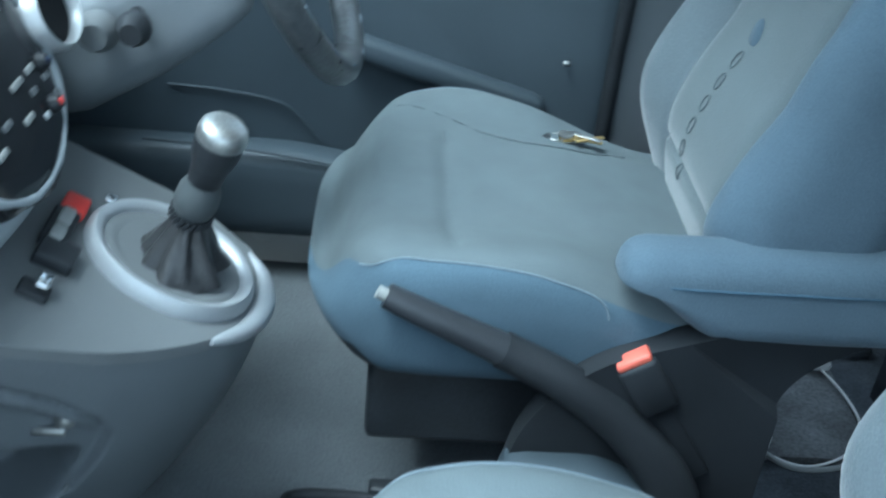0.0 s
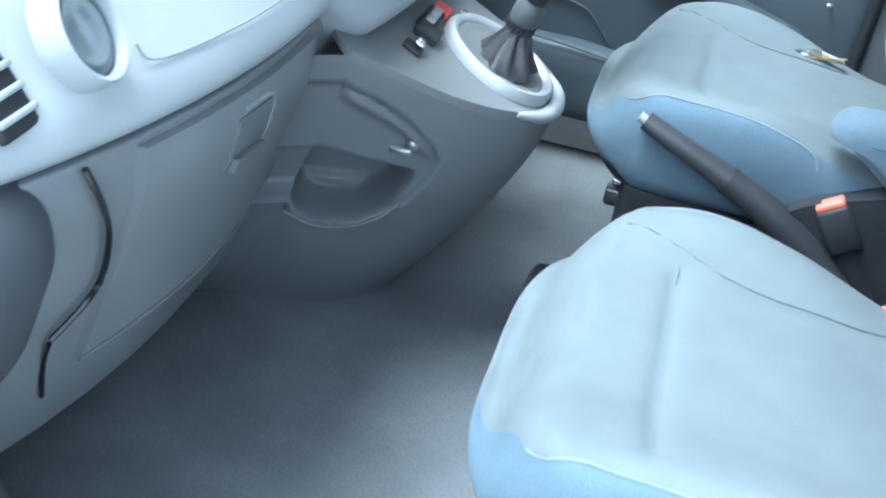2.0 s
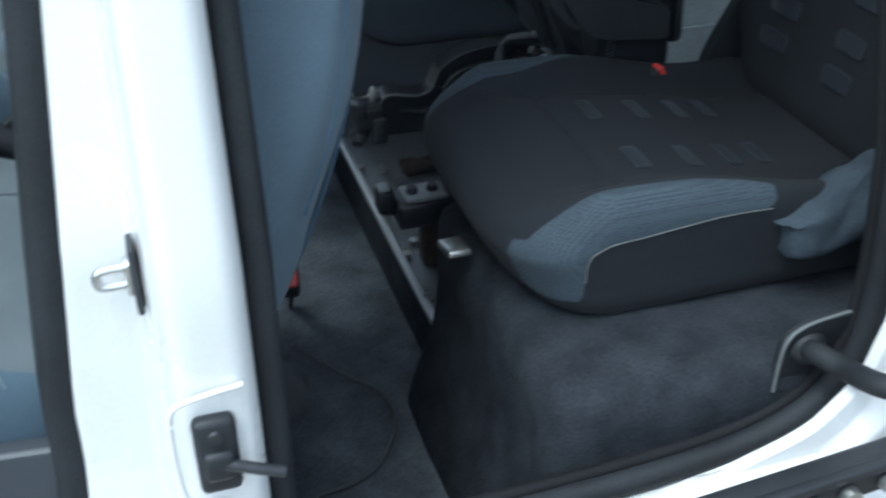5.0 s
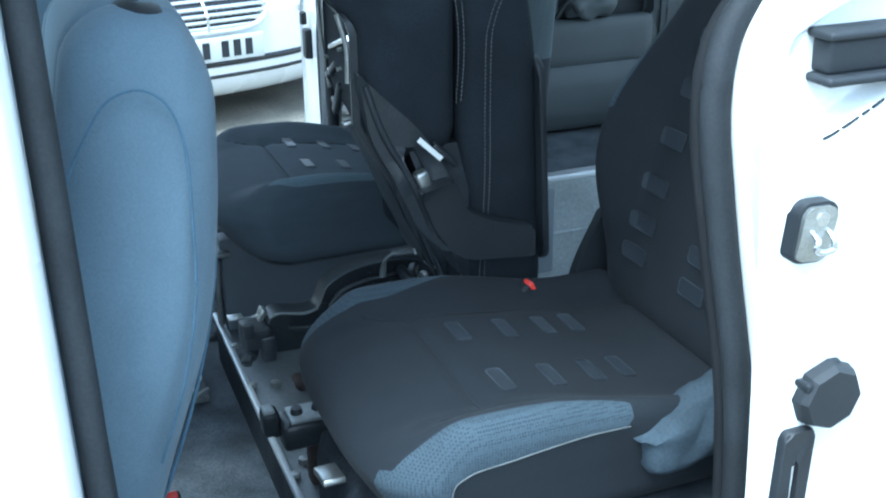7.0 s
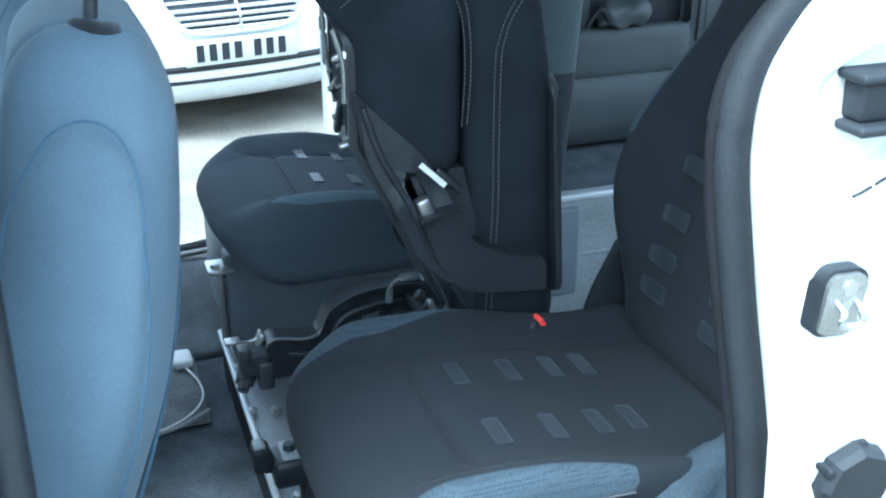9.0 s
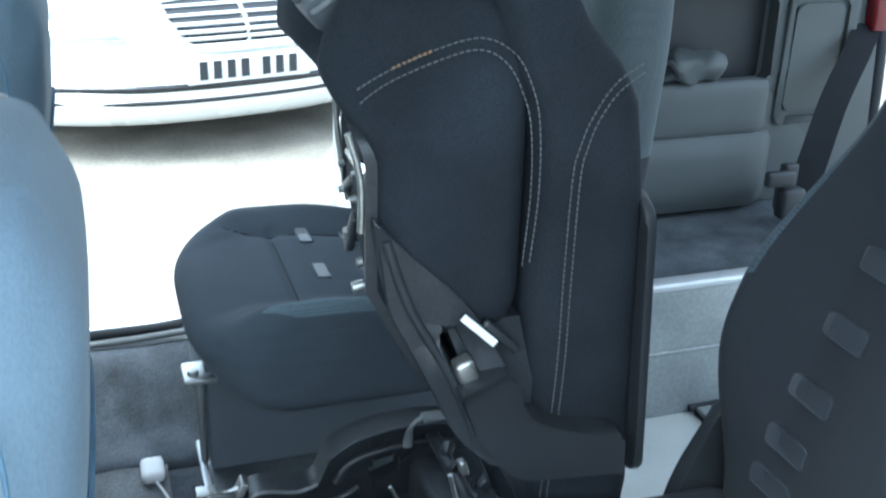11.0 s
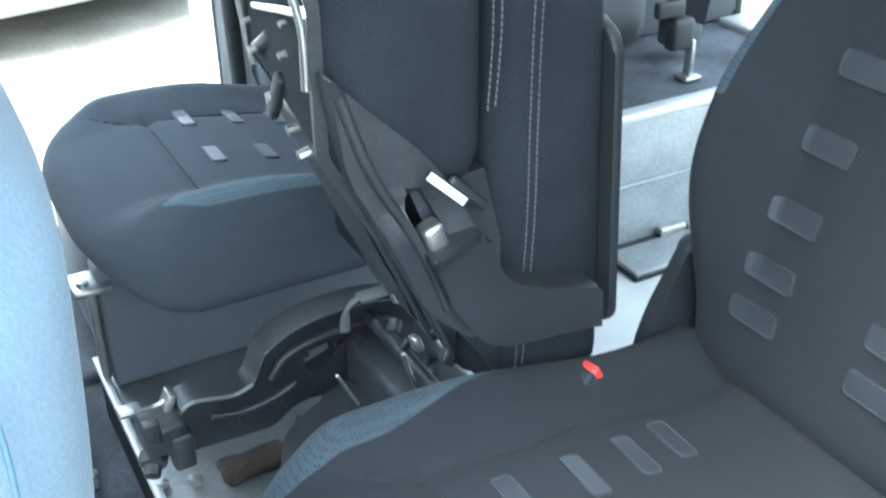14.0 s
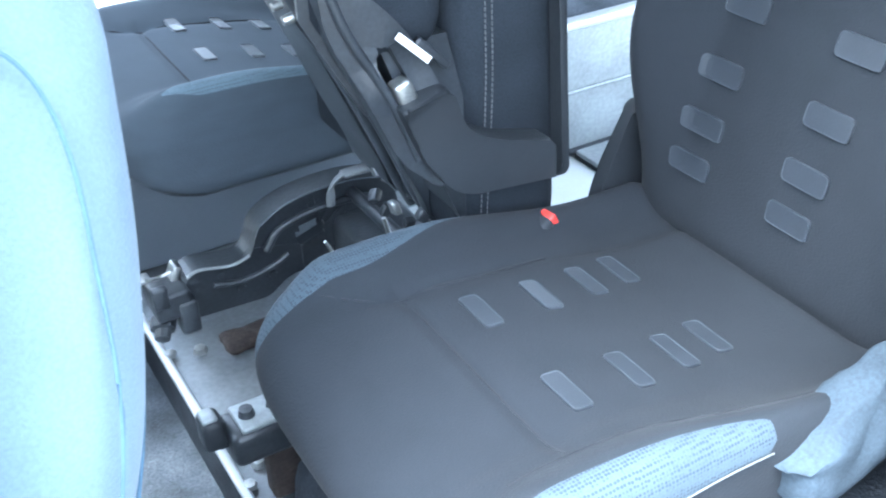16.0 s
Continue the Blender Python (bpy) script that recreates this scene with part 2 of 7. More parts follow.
def thing(name, label, category, at=(0, 0, 0), group="", kind=""):
    e = new(name)
    e.empty_display_size = 0.05
    e.location = at
    return tagged(e, label, category, group, kind)


def lin(a, b, n, *more):
    return sorted(set([round(a + (b - a) * i / n, 5) for i in range(n + 1)] + [round(m, 5) for m in more]))


def ss(a, b, x):
    k = min(max((x - a) / (b - a), 0), 1)
    return k * k * (3 - 2 * k)


def bell(x, w):
    return math.exp(-(x / w) ** 2)


def soft_box(us, vs, ws, r, fn=None, matfn=None, m=None, panel=None):
    """A padded block: a gridded box with round edges, shaped by fn(Vector, side) and coloured by matfn(side, u, v, w)."""
    bm = bmesh.new()
    layer = bm.verts.layers.float.new("panel") if panel else None
    cache = {}
    lo, hi = Vector((us[0], vs[0], ws[0])), Vector((us[-1], vs[-1], ws[-1]))

    def vert(p, side):
        key = tuple(round(c, 5) for c in p)
        if key not in cache:
            q = Vector(min(max(c, l + r), h - r) for c, l, h in zip(p, lo, hi))
            d = p - q
            o = q + d.normalized() * r if d.length > 1e-7 else p.copy()
            mark = panel(o, p) if panel else 0
            if fn:
                o = fn(o, p)
            cache[key] = bm.verts.new(m @ o if m else o)
            if panel:
                cache[key][layer] = mark
        return cache[key]

    ax = (us, vs, ws)
    for k, side in ((2, "top"), (2, "bottom"), (0, "front"), (0, "back"), (1, "near"), (1, "far")):
        i, j = [a for a in (0, 1, 2) if a != k]
        c = hi[k] if side in ("top", "back", "far") else lo[k]
        A, B = ax[i], ax[j]
        for a in range(len(A) - 1):
            for b in range(len(B) - 1):
                quad = []
                for s, t in ((a, b), (a + 1, b), (a + 1, b + 1), (a, b + 1)):
                    p = Vector((0, 0, 0))
                    p[k], p[i], p[j] = c, A[s], B[t]
                    quad.append(vert(p, side))
                if len(set(quad)) < 4:
                    continue
                f = bm.faces.new(quad)
                if matfn:
                    mid = [0, 0, 0]
                    mid[k], mid[i], mid[j] = c, (A[a] + A[a + 1]) / 2, (B[b] + B[b + 1]) / 2
                    f.material_index = matfn(side, *mid)
    return bm


def block(size, at=(0, 0, 0), bevel=0.004, m=None, seg=2):
    bm = bmesh.new()
    bmesh.ops.create_cube(bm, size=1)
    for v in bm.verts:
        v.co = Vector((v.co.x * size[0], v.co.y * size[1], v.co.z * size[2]))
    if bevel:
        bmesh.ops.bevel(bm, geom=bm.edges[:], offset=min(bevel, min(size) * 0.45), segments=seg, profile=0.5, affect="EDGES")
    mm = Matrix.Translation(at) @ (m or Matrix())
    bmesh.ops.transform(bm, matrix=mm, verts=bm.verts[:])
    return bm


def merge(*bms):
    out = bms[0]
    for b in bms[1:]:
        me = bpy.data.meshes.new("tmp")
        b.to_mesh(me)
        b.free()
        out.from_mesh(me)
        bpy.data.meshes.remove(me)
    return out


def spline(pts, n=6):
    """Points of a smooth curve through pts."""
    P = [Vector(p) for p in pts]
    out = []
    for i in range(len(P) - 1):
        a, b, c, d = P[max(i - 1, 0)], P[i], P[i + 1], P[min(i + 2, len(P) - 1)]
        for k in range(n):
            t = k / n
            out.append(0.5 * ((2 * b) + (c - a) * t + (2 * a - 5 * b + 4 * c - d) * t * t + (3 * b - a - 3 * c + d) * t ** 3))
    return out + [P[-1]]


def tube(pts, radius, seg=8, n=6, closed=False, flat=1.0, smooth_path=True):
    """A round or flattened bar swept along pts; radius may be a function of 0..1."""
    path = spline(pts, n) if smooth_path else [Vector(p) for p in pts]
    bm = bmesh.new()
    rings = []
    up = Vector((0.13, 0.21, 0.97)).normalized()
    for i, p in enumerate(path):
        a, b = path[max(i - 1, 0)], path[min(i + 1, len(path) - 1)]
        if closed:
            a, b = path[i - 1 if i else -2], path[(i + 1) % len(path) if i < len(path) - 1 else 1]
        d = (b - a).normalized()
        side = d.cross(up).normalized()
        nor = side.cross(d)
        r = radius(i / (len(path) - 1)) if callable(radius) else radius
        rings.append([bm.verts.new(p + r * (math.cos(q) * side + flat * math.sin(q) * nor)) for q in (2 * math.pi * s / seg for s in range(seg))])
    for i in range(len(rings) - 1):
        for s in range(seg):
            bm.faces.new((rings[i][s], rings[i][(s + 1) % seg], rings[i + 1][(s + 1) % seg], rings[i + 1][s]))
    if not closed:
        bm.faces.new(rings[0][::-1])
        bm.faces.new(rings[-1])
    return bm


def lathe(profile, seg=32, m=None, sx=1.0, sy=1.0):
    """A turned form: profile of (radius, height) about z."""
    bm = bmesh.new()
    rings = [[bm.verts.new((sx * r * math.cos(2 * math.pi * s / seg), sy * r * math.sin(2 * math.pi * s / seg), h)) for s in range(seg)] for r, h in profile]
    for a, b in zip(rings, rings[1:]):
        for s in range(seg):
            bm.faces.new((a[s], a[(s + 1) % seg], b[(s + 1) % seg], b[s]))
    if profile[0][0] > 1e-6 and profile[-1][0] > 1e-6:
        for s in range(seg):
            bm.faces.new((rings[-1][s], rings[-1][(s + 1) % seg], rings[0][(s + 1) % seg], rings[0][s]))
    else:
        for ring, r in ((rings[0], profile[0][0]), (rings[-1], profile[-1][0])):
            if r > 1e-6:
                bm.faces.new(ring)
    bmesh.ops.remove_doubles(bm, verts=bm.verts[:], dist=1e-6)
    if m:
        bmesh.ops.transform(bm, matrix=m, verts=bm.verts[:])
    return bm


def round_poly(pts, rad, n=6):
    """A polygon with round corners; rad is one radius or one for each corner."""
    out = []
    N = len(pts)
    for i in range(N):
        p, a, b = Vector(pts[i]), Vector(pts[i - 1]), Vector(pts[(i + 1) % N])
        r = rad[i] if isinstance(rad, (list, tuple)) else rad
        u, v = (a - p), (b - p)
        r = min(r, u.length * 0.49, v.length * 0.49)
        if r <= 0:
            out.append(p)
            continue
        s, e = p + u.normalized() * r, p + v.normalized() * r
        for k in range(n + 1):
            t = k / n
            out.append((1 - t) ** 2 * s + 2 * t * (1 - t) * p + t * t * e)
    return [(q[0], q[1]) for q in out]


def sheet(outer, holes=(), axis="y", a=0.0, b=0.02, fn=None, bevel=0.0, cut=0.0):
    """A flat panel with openings through it, from a to b along the axis; the outline lies in the other two axes."""
    bm = bmesh.new()
    edges = []
    for loop in (outer, *holes):
        vs = [bm.verts.new((p[0], p[1], 0)) for p in loop]
        edges += [bm.edges.new((vs[i - 1], vs[i])) for i in range(len(vs))]
    bmesh.ops.triangle_fill(bm, edges=edges, use_beauty=True)
    if cut:
        lo = Vector((min(p[0] for p in outer), min(p[1] for p in outer)))
        hi = Vector((max(p[0] for p in outer), max(p[1] for p in outer)))
        for k in (0, 1):
            c = lo[k] + cut
            while c < hi[k]:
                co, no = Vector((0, 0, 0)), Vector((0, 0, 0))
                co[k], no[k] = c, 1
                bmesh.ops.bisect_plane(bm, geom=bm.verts[:] + bm.edges[:] + bm.faces[:], plane_co=co, plane_no=no)
                c += cut
    r = bmesh.ops.extrude_face_region(bm, geom=bm.faces[:])
    for v in [g for g in r["geom"] if isinstance(g, bmesh.types.BMVert)]:
        v.co.z = 1
    for v in bm.verts:
        u, w, t = v.co.x, v.co.y, a + (b - a) * v.co.z
        p = {"y": (u, t, w), "x": (t, u, w), "z": (u, w, t)}[axis]
        v.co = fn(Vector(p)) if fn else Vector(p)
    if bevel:
        es = [e for e in bm.edges if len(e.link_faces) == 2 and e.calc_face_angle(0) > 0.9]
        bmesh.ops.bevel(bm, geom=es, offset=bevel, segments=2, profile=0.5, affect="EDGES")
    return bm


def strip(path, width, nor, m=None, thick=0.001):
    """A flat ribbon along path, with a little thickness; nor: its face normal."""
    bm = bmesh.new()
    P = [Vector(p) for p in path]
    n0 = Vector(nor).normalized()
    rows = []
    for i, p in enumerate(P):
        d = (P[min(i + 1, len(P) - 1)] - P[max(i - 1, 0)]).normalized()
        s = d.cross(n0).normalized() * width / 2
        rows.append([bm.verts.new(q) for q in (p - s, p + s, p + s + n0 * thick, p - s + n0 * thick)])
    for a, b in zip(rows, rows[1:]):
        for k in range(4):
            bm.faces.new((a[k], a[(k + 1) % 4], b[(k + 1) % 4], b[k]))
    bm.faces.new(rows[0][::-1])
    bm.faces.new(rows[-1])
    return bm


def stitches(path, length=0.0042, gap=0.0018, radius=0.0007):
    """A row of single stitches along a curve."""
    P = spline(path, 10)
    bm = bmesh.new()
    acc, on, start = 0.0, True, P[0]
    segs, cur = [], [P[0]]
    for a, b in zip(P, P[1:]):
        d = (b - a).length
        pos = 0.0
        while pos < d:
            need = (length if on else gap) - acc
            step = min(need, d - pos)
            pos += step
            acc += step
            q = a.lerp(b, pos / d)
            if acc >= (length if on else gap) - 1e-9:
                if on:
                    segs.append((start, q))
                start, on, acc = q, not on, 0.0
    for a, b in segs:
        d = (b - a).normalized()
        s = d.cross(Vector((0.1, 0.2, 0.97))).normalized() * radius
        n = s.cross(d)
        ra = [bm.verts.new(a + q) for q in (s, n, -s, -n)]
        rb = [bm.verts.new(b + q) for q in (s, n, -s, -n)]
        for k in range(4):
            bm.faces.new((ra[k], ra[(k + 1) % 4], rb[(k + 1) % 4], rb[k]))
        bm.faces.new(ra[::-1])
        bm.faces.new(rb)
    return bm


# ---- setting: the ground outside ----
def structure(ob, label, category):
    return tagged(ob, label, category, kind="structure")


bm = bmesh.new()
N = 60
coords = [-400, -120, -40, -15] + [-8 + 24 * i / N for i in range(N + 1)] + [25, 60, 160, 400]
grid = [[bm.verts.new((x, y, 0.012 * noise.noise(Vector((x * 0.6, y * 0.6, 0))) + 0.006 * noise.noise(Vector((x * 2.3, y * 2.3, 4))))) for y in coords] for x in coords]
for i in range(len(coords) - 1):
    for j in range(len(coords) - 1):
        bm.faces.new((grid[i][j], grid[i + 1][j], grid[i + 1][j + 1], grid[i][j + 1]))
structure(part("ground", bm, ASPHALT), "worn grey asphalt yard with loose grit", "ground")


# ---- setting: the van's shell ----
def lean_in(p):
    """The body sides lean in above the waist."""
    s = -1 if p.y < 0 else 1
    return Vector((p.x, p.y - s * 0.17 * max(p.z - 0.95, 0), p.z))


side = [(-0.95, 0.24), (2.22, 0.24), (2.22, 0.9), (2.12, 1.30), (1.98, 1.86), (-0.05, 1.86), (-0.95, 1.12)]
front_door = round_poly([(-0.72, 0.50), (0.325, 0.50), (0.325, 1.0), (0.345, 1.76), (-0.02, 1.76), (-0.72, 1.15)], [0.12, 0.05, 0.0, 0.05, 0.1, 0.1], 8)
slide_edge = [(0.42, 0.560), (0.80, 0.566), (0.964, 0.598), (1.035, 0.668), (1.050, 0.758), (1.037, 0.92), (1.018, 1.08), (1.008, 1.20), (1.020, 1.275), (1.060, 1.326), (1.115, 1.375), (1.20, 1.76)]
near_opening = round_poly([(-0.72, 0.50), (0.34, 0.50)] + slide_edge + [(-0.02, 1.76), (-0.72, 1.15)], [0.12] + [0.03] * 13 + [0.1, 0.1], 5)
slide_far = round_poly([(0.30, 0.52), (1.05, 0.52), (1.05, 1.20), (1.22, 1.76), (0.36, 1.76)], [0.06, 0.16, 0.3, 0.12, 0.08], 10)
quarter = round_poly([(1.34, 1.36), (1.98, 1.36), (1.88, 1.74), (1.42, 1.74)], 0.06)
door_glass = round_poly([(-0.62, 1.12), (0.2, 1.12), (0.24, 1.72), (-0.02, 1.72)], 0.05)
wall = structure(part("wall_near", sheet(side, [near_opening, quarter], "y", -0.80, -0.775, lean_in, 0.0, 0.16), WHITE), "white painted van body side with open doorways", "van body")
wall_far = structure(part("wall_far", sheet(side, [slide_far, quarter, door_glass], "y", 0.845, 0.87, lean_in, 0.0, 0.16), WHITE), "white painted far van body side with an open sliding doorway", "van body")


def seal(loop, y, r, parent, off=0.0):
    """A rubber door seal round an opening."""
    pts = [lean_in(Vector((u, y, w))) for u, w in loop]
    pts.append(pts[0])
    return part("door_seal", tube(pts, r, 8, 1, True, smooth_path=False), RUBBER, parent, "black rubber door seal")


rear_run = [Vector((u, -0.768, w)) for u, w in slide_edge]
rear_run = [p + (Vector((0.70, -0.768, 1.0)) - p).normalized() * 0.013 for p in rear_run]
part("door_seal", tube([lean_in(p) for p in rear_run], 0.0145, 10, 6), RUBBER, wall, "black rubber door seal")
part("seal_lip", tube([lean_in(p + Vector((0, 0.02, 0)) + (Vector((0.70, -0.768, 1.0)) - p).normalized() * 0.006) for p in rear_run], 0.008, 8, 6), VENT_BLACK, wall, "thin inner sealing lip")
seal(slide_far, 0.835, 0.010, wall_far)
part("door_seal", tube([Vector(q) for q in ((1.060, 0.785, 0.52), (1.058, 0.785, 0.73), (1.055, 0.785, 0.95), (1.054, 0.785, 1.153), (1.062, 0.785, 1.195), (1.076, 0.783, 1.252), (1.104, 0.780, 1.303), (1.146, 0.776, 1.343), (1.20, 0.765, 1.39), (1.29, 0.72, 1.68))], 0.014, 10, 6), RUBBER, wall_far, "black rubber door seal")
foot = [lean_in(Vector((u, -0.762, w))) for u, w in front_door if u < 0.18 and w < 1.1]
foot = sorted(foot, key=lambda p: p.x - p.z)
part("door_seal", tube(foot, 0.010, 8, 1, smooth_path=False), VENT_BLACK, wall, "black rubber door seal")

# near door post: jamb, step and outer face
def loft(section, zs, fn, closed=True):
    bm = bmesh.new()
    rows = [[bm.verts.new(fn(Vector((x, y, z)))) for x, y in section] for z in zs]
    n = len(section)
    for a, b in zip(rows, rows[1:]):
        for k in range(n if closed else n - 1):
            bm.faces.new((a[k], a[(k + 1) % n], b[(k + 1) % n], b[k]))
    if closed:
        bm.faces.new(rows[0][::-1])
        bm.faces.new(rows[-1])
    return bm


post = round_poly([(0.225, -0.60), (0.225, -0.715), (0.296, -0.722), (0.306, -0.785), (0.322, -0.803), (0.370, -0.808), (0.382, -0.79), (0.382, -0.60)], [0.0, 0.008, 0.012, 0.02, 0.02, 0.014, 0.008, 0.0], 4)


def post_shape(p):
    k = 1 - ss(0.45, 0.82, p.z)
    front = 1 - ss(0.24, 0.33, p.x)
    x = p.x - 0.05 * k * k * front + (0.12 * max(p.z - 0.78, 0) + 0.06 * max(p.z - 1.2, 0)) * front
    return lean_in(Vector((x, p.y, p.z)))


door_post = structure(part("door_post", loft(post, [0.40 + 1.36 * i / 40 for i in range(41)], post_shape), WHITE), "glossy white door post between the open doorways", "pillar")
for xs, r, y in ((0.214, 0.017, -0.700), (0.3955, 0.0130, -0.765)):
    pts = []
    for i in range(30):
        p = post_shape(Vector((xs, y, 0.46 + 1.26 * i / 29)))
        pts.append(p)
    part("door_seal", tube(pts, r, 8, 1, smooth_path=False), RUBBER, door_post, "black rubber door seal")
# striker on the step of the jamb
st = Matrix.Translation(lean_in(Vector((0.300, -0.742, 0.930))))
part("striker_plate", block((0.006, 0.030, 0.064), (0, 0, 0), 0.0029, st), BLACK_METAL, door_post, "black striker plate")
part("striker_loop", merge(tube([st @ Vector(q) for q in ((0.0, 0.0, 0.008), (-0.022, 0.0, 0.008), (-0.029, 0.0, 0.005), (-0.029, 0.0, -0.005), (-0.022, 0.0, -0.008), (0.0, 0.0, -0.008))], 0.0042, 8, 4), block((0.008, 0.018, 0.032), (-0.004, 0.0, 0), 0.003, st)), CHROME, door_post, "chromed striker loop")
# black door contact in its pressed pocket
ct = Matrix.Translation((0.340, -0.808, 0.786))
part("contact_brow", tube([(0.306, -0.809, 0.825), (0.312, -0.811, 0.842), (0.34, -0.812, 0.850), (0.368, -0.811, 0.853)], 0.003, 8, 5), WHITE, door_post)
part("contact_brow", tube([(0.306, -0.808, 0.82), (0.306, -0.808, 0.77), (0.312, -0.808, 0.735), (0.34, -0.808, 0.727)], 0.0022, 8, 5), WHITE, door_post)
part("contact_block", merge(block((0.036, 0.016, 0.080), (0, -0.004, 0), 0.006, ct), block((0.026, 0.014, 0.03), (0.0, -0.012, -0.006), 0.005, ct)), PLAST_BLACK, door_post, "black plastic door contact")
part("contact_peg", tube([ct @ Vector(q) for q in ((0.004, -0.014, -0.004), (0.03, -0.02, -0.012), (0.052, -0.022, -0.02))], 0.0055, 8, 3), BLACK_METAL, door_post)
part("screw", merge(lathe([(0, 0.004), (0.006, 0.003), (0.007, 0)], 12, ct @ Matrix.Translation((0, -0.012, 0.024)) @ Matrix.Rotation(radians(90), 4, "X"))), BLACK_METAL, door_post)

# the whole post stands a little inboard of the skin
door_post.location, door_post.scale = (-0.0200, 0.1258, -0.1190), (1.085, 1.085, 1.085)


def lean_c(p):
    return Vector((p.x, p.y - 0.02 + 0.12 * max(p.z - 1.18, 0), p.z))


# rear door post: pressed jamb with rail end, latch, stop and slot
c_line = [(0.42, 0.608), (0.797, 0.616), (0.93, 0.645), (0.992, 0.711), (1.010, 0.795), (1.003, 0.90), (0.988, 1.092), (0.980, 1.172), (0.978, 1.247), (0.991, 1.292), (1.025, 1.334), (1.11, 1.41), (1.25, 1.74)]
c_post = structure(part("rear_door_post", sheet(round_poly(c_line[:2] + [(0.845, 0.626), (1.40, 0.626), (1.40, 0.42), (0.42, 0.42)], [0.01, 0.03, 0.0, 0.0, 0.02, 0.02], 5), [], "y", -0.838, -0.800, lean_c, 0.006), WHITE), "white pressed-steel jamb of the sliding doorway", "pillar")
teardrop = round_poly([(0.994, 1.285), (0.991, 1.240), (1.001, 1.217), (1.024, 1.213), (1.075, 1.236), (1.24, 1.31), (1.24, 1.42), (1.08, 1.352), (1.022, 1.314)], 0.012, 4)


def edge_off(x, z, loop):
    """Distance to a closed outline, positive inside."""
    best, ins = 9.0, False
    for (ax, az), (bx, bz) in zip(loop, loop[1:] + loop[:1]):
        dx, dz = bx - ax, bz - az
        k = min(max(((x - ax) * dx + (z - az) * dz) / (dx * dx + dz * dz + 1e-12), 0), 1)
        best = min(best, math.hypot(x - ax - k * dx, z - az - k * dz))
        if (az > z) != (bz > z) and x < ax + (z - az) * dx / dz:
            ins = not ins
    return best if ins else -best


def at_height(z, line):
    """A line's x at a height, its corners rounded off."""
    q = np.array(line)
    return float(np.mean(np.interp(np.linspace(z - 0.02, z + 0.02, 7), q[:, 1], q[:, 0])))


step_line = [(0.80, 0.575), (0.945, 0.606), (1.006, 0.675), (1.023, 0.78), (1.017, 0.94), (1.011, 1.02), (1.002, 1.079), (0.990, 1.114), (0.985, 1.141), (0.990, 1.168), (0.996, 1.20), (0.990, 1.25), (1.003, 1.292), (1.037, 1.334), (1.12, 1.41), (1.26, 1.74)]


def pressing(x, z):
    """How the jamb is pressed: flange, step, latch seat, rail pocket and outer swage."""
    xc = at_height(z, step_line)
    y = -0.814 - 0.024 * ss(xc - 0.007, xc + 0.009, x)
    y += 0.004 * bell(math.hypot((x - 1.005) / 0.9, (z - 1.135) / 1.4), 0.026)
    y -= 0.014 * ss(1.075, 1.115, x + 0.10 * max(z - 1.02, 0)) * ss(1.17, 1.10, z)
    y += 0.007 * bell(z - 1.045, 0.030) * ss(xc, xc + 0.02, x)
    if 1.18 < z < 1.45:
        y += 0.026 * ss(-0.0015, 0.0075, edge_off(x, z, teardrop))
    return y


bm = bmesh.new()
rows = []
for z in [0.622 + 1.118 * (i / 260) for i in range(261)]:
    xe = at_height(z, c_line[1:])
    run = [(xe, -0.800), (xe, -0.808)] + [(xe + 0.0015 + (1.40 - xe) * (k / 110) ** 1.25, None) for k in range(111)]
    rows.append([bm.verts.new(lean_c(Vector((x, pressing(x, z) if y is None else y, z)))) for x, y in run])
for a, b in zip(rows, rows[1:]):
    for k in range(len(a) - 1):
        bm.faces.new((a[k], a[k + 1], b[k + 1], b[k]))
part("jamb_pressing", bm, WHITE, c_post)
# sealant along the pocket's lower edge, broken in places
for a, b in ((0.0, 0.16), (0.19, 0.36), (0.40, 0.47), (0.50, 0.62), (0.65, 0.72), (0.76, 1.0)):
    run = [Vector((1.012 + 0.10 * k, -0.8385, 1.2125 + 0.046 * k * k ** 0.15)) for k in (a, (a + b) / 2, b)]
    part("sealant", tube([lean_c(p) for p in run], 0.0013, 6, 3), RUBBER, c_post, "cracked black sealant")
part("rail_end", merge(block((0.20, 0.024, 0.030), lean_c(Vector((1.118, -0.822, 1.277))), 0.004), block((0.20, 0.032, 0.008), lean_c(Vector((1.112, -0.827, 1.2585))), 0.003), block((0.20, 0.032, 0.008), lean_c(Vector((1.112, -0.827, 1.2955))), 0.003)), PLAST_BLACK, c_post, "black door rail end")
part("latch_gasket", sheet(round_poly([(x - 0.009, z) for x, z in [(0.992, 1.112), (1.000, 1.106), (1.027, 1.104), (1.034, 1.112), (1.033, 1.156), (1.026, 1.163), (0.999, 1.164), (0.992, 1.156)]], 0.007), [], "y", -0.848, -0.836, lean_c, 0.003), PLAST_BLACK, c_post)
part("latch_plate", sheet(round_poly([(x - 0.009, z) for x, z in [(0.995, 1.114), (1.002, 1.109), (1.025, 1.107), (1.031, 1.114), (1.030, 1.154), (1.024, 1.160), (1.001, 1.161), (0.995, 1.154)]], 0.006), [], "y", -0.852, -0.840, lean_c, 0.003), STEEL, c_post, "zinc latch plate")
lp = Matrix.Translation(lean_c(Vector((1.005, -0.852, 1.135)))) @ Matrix.Scale(0.8, 4)
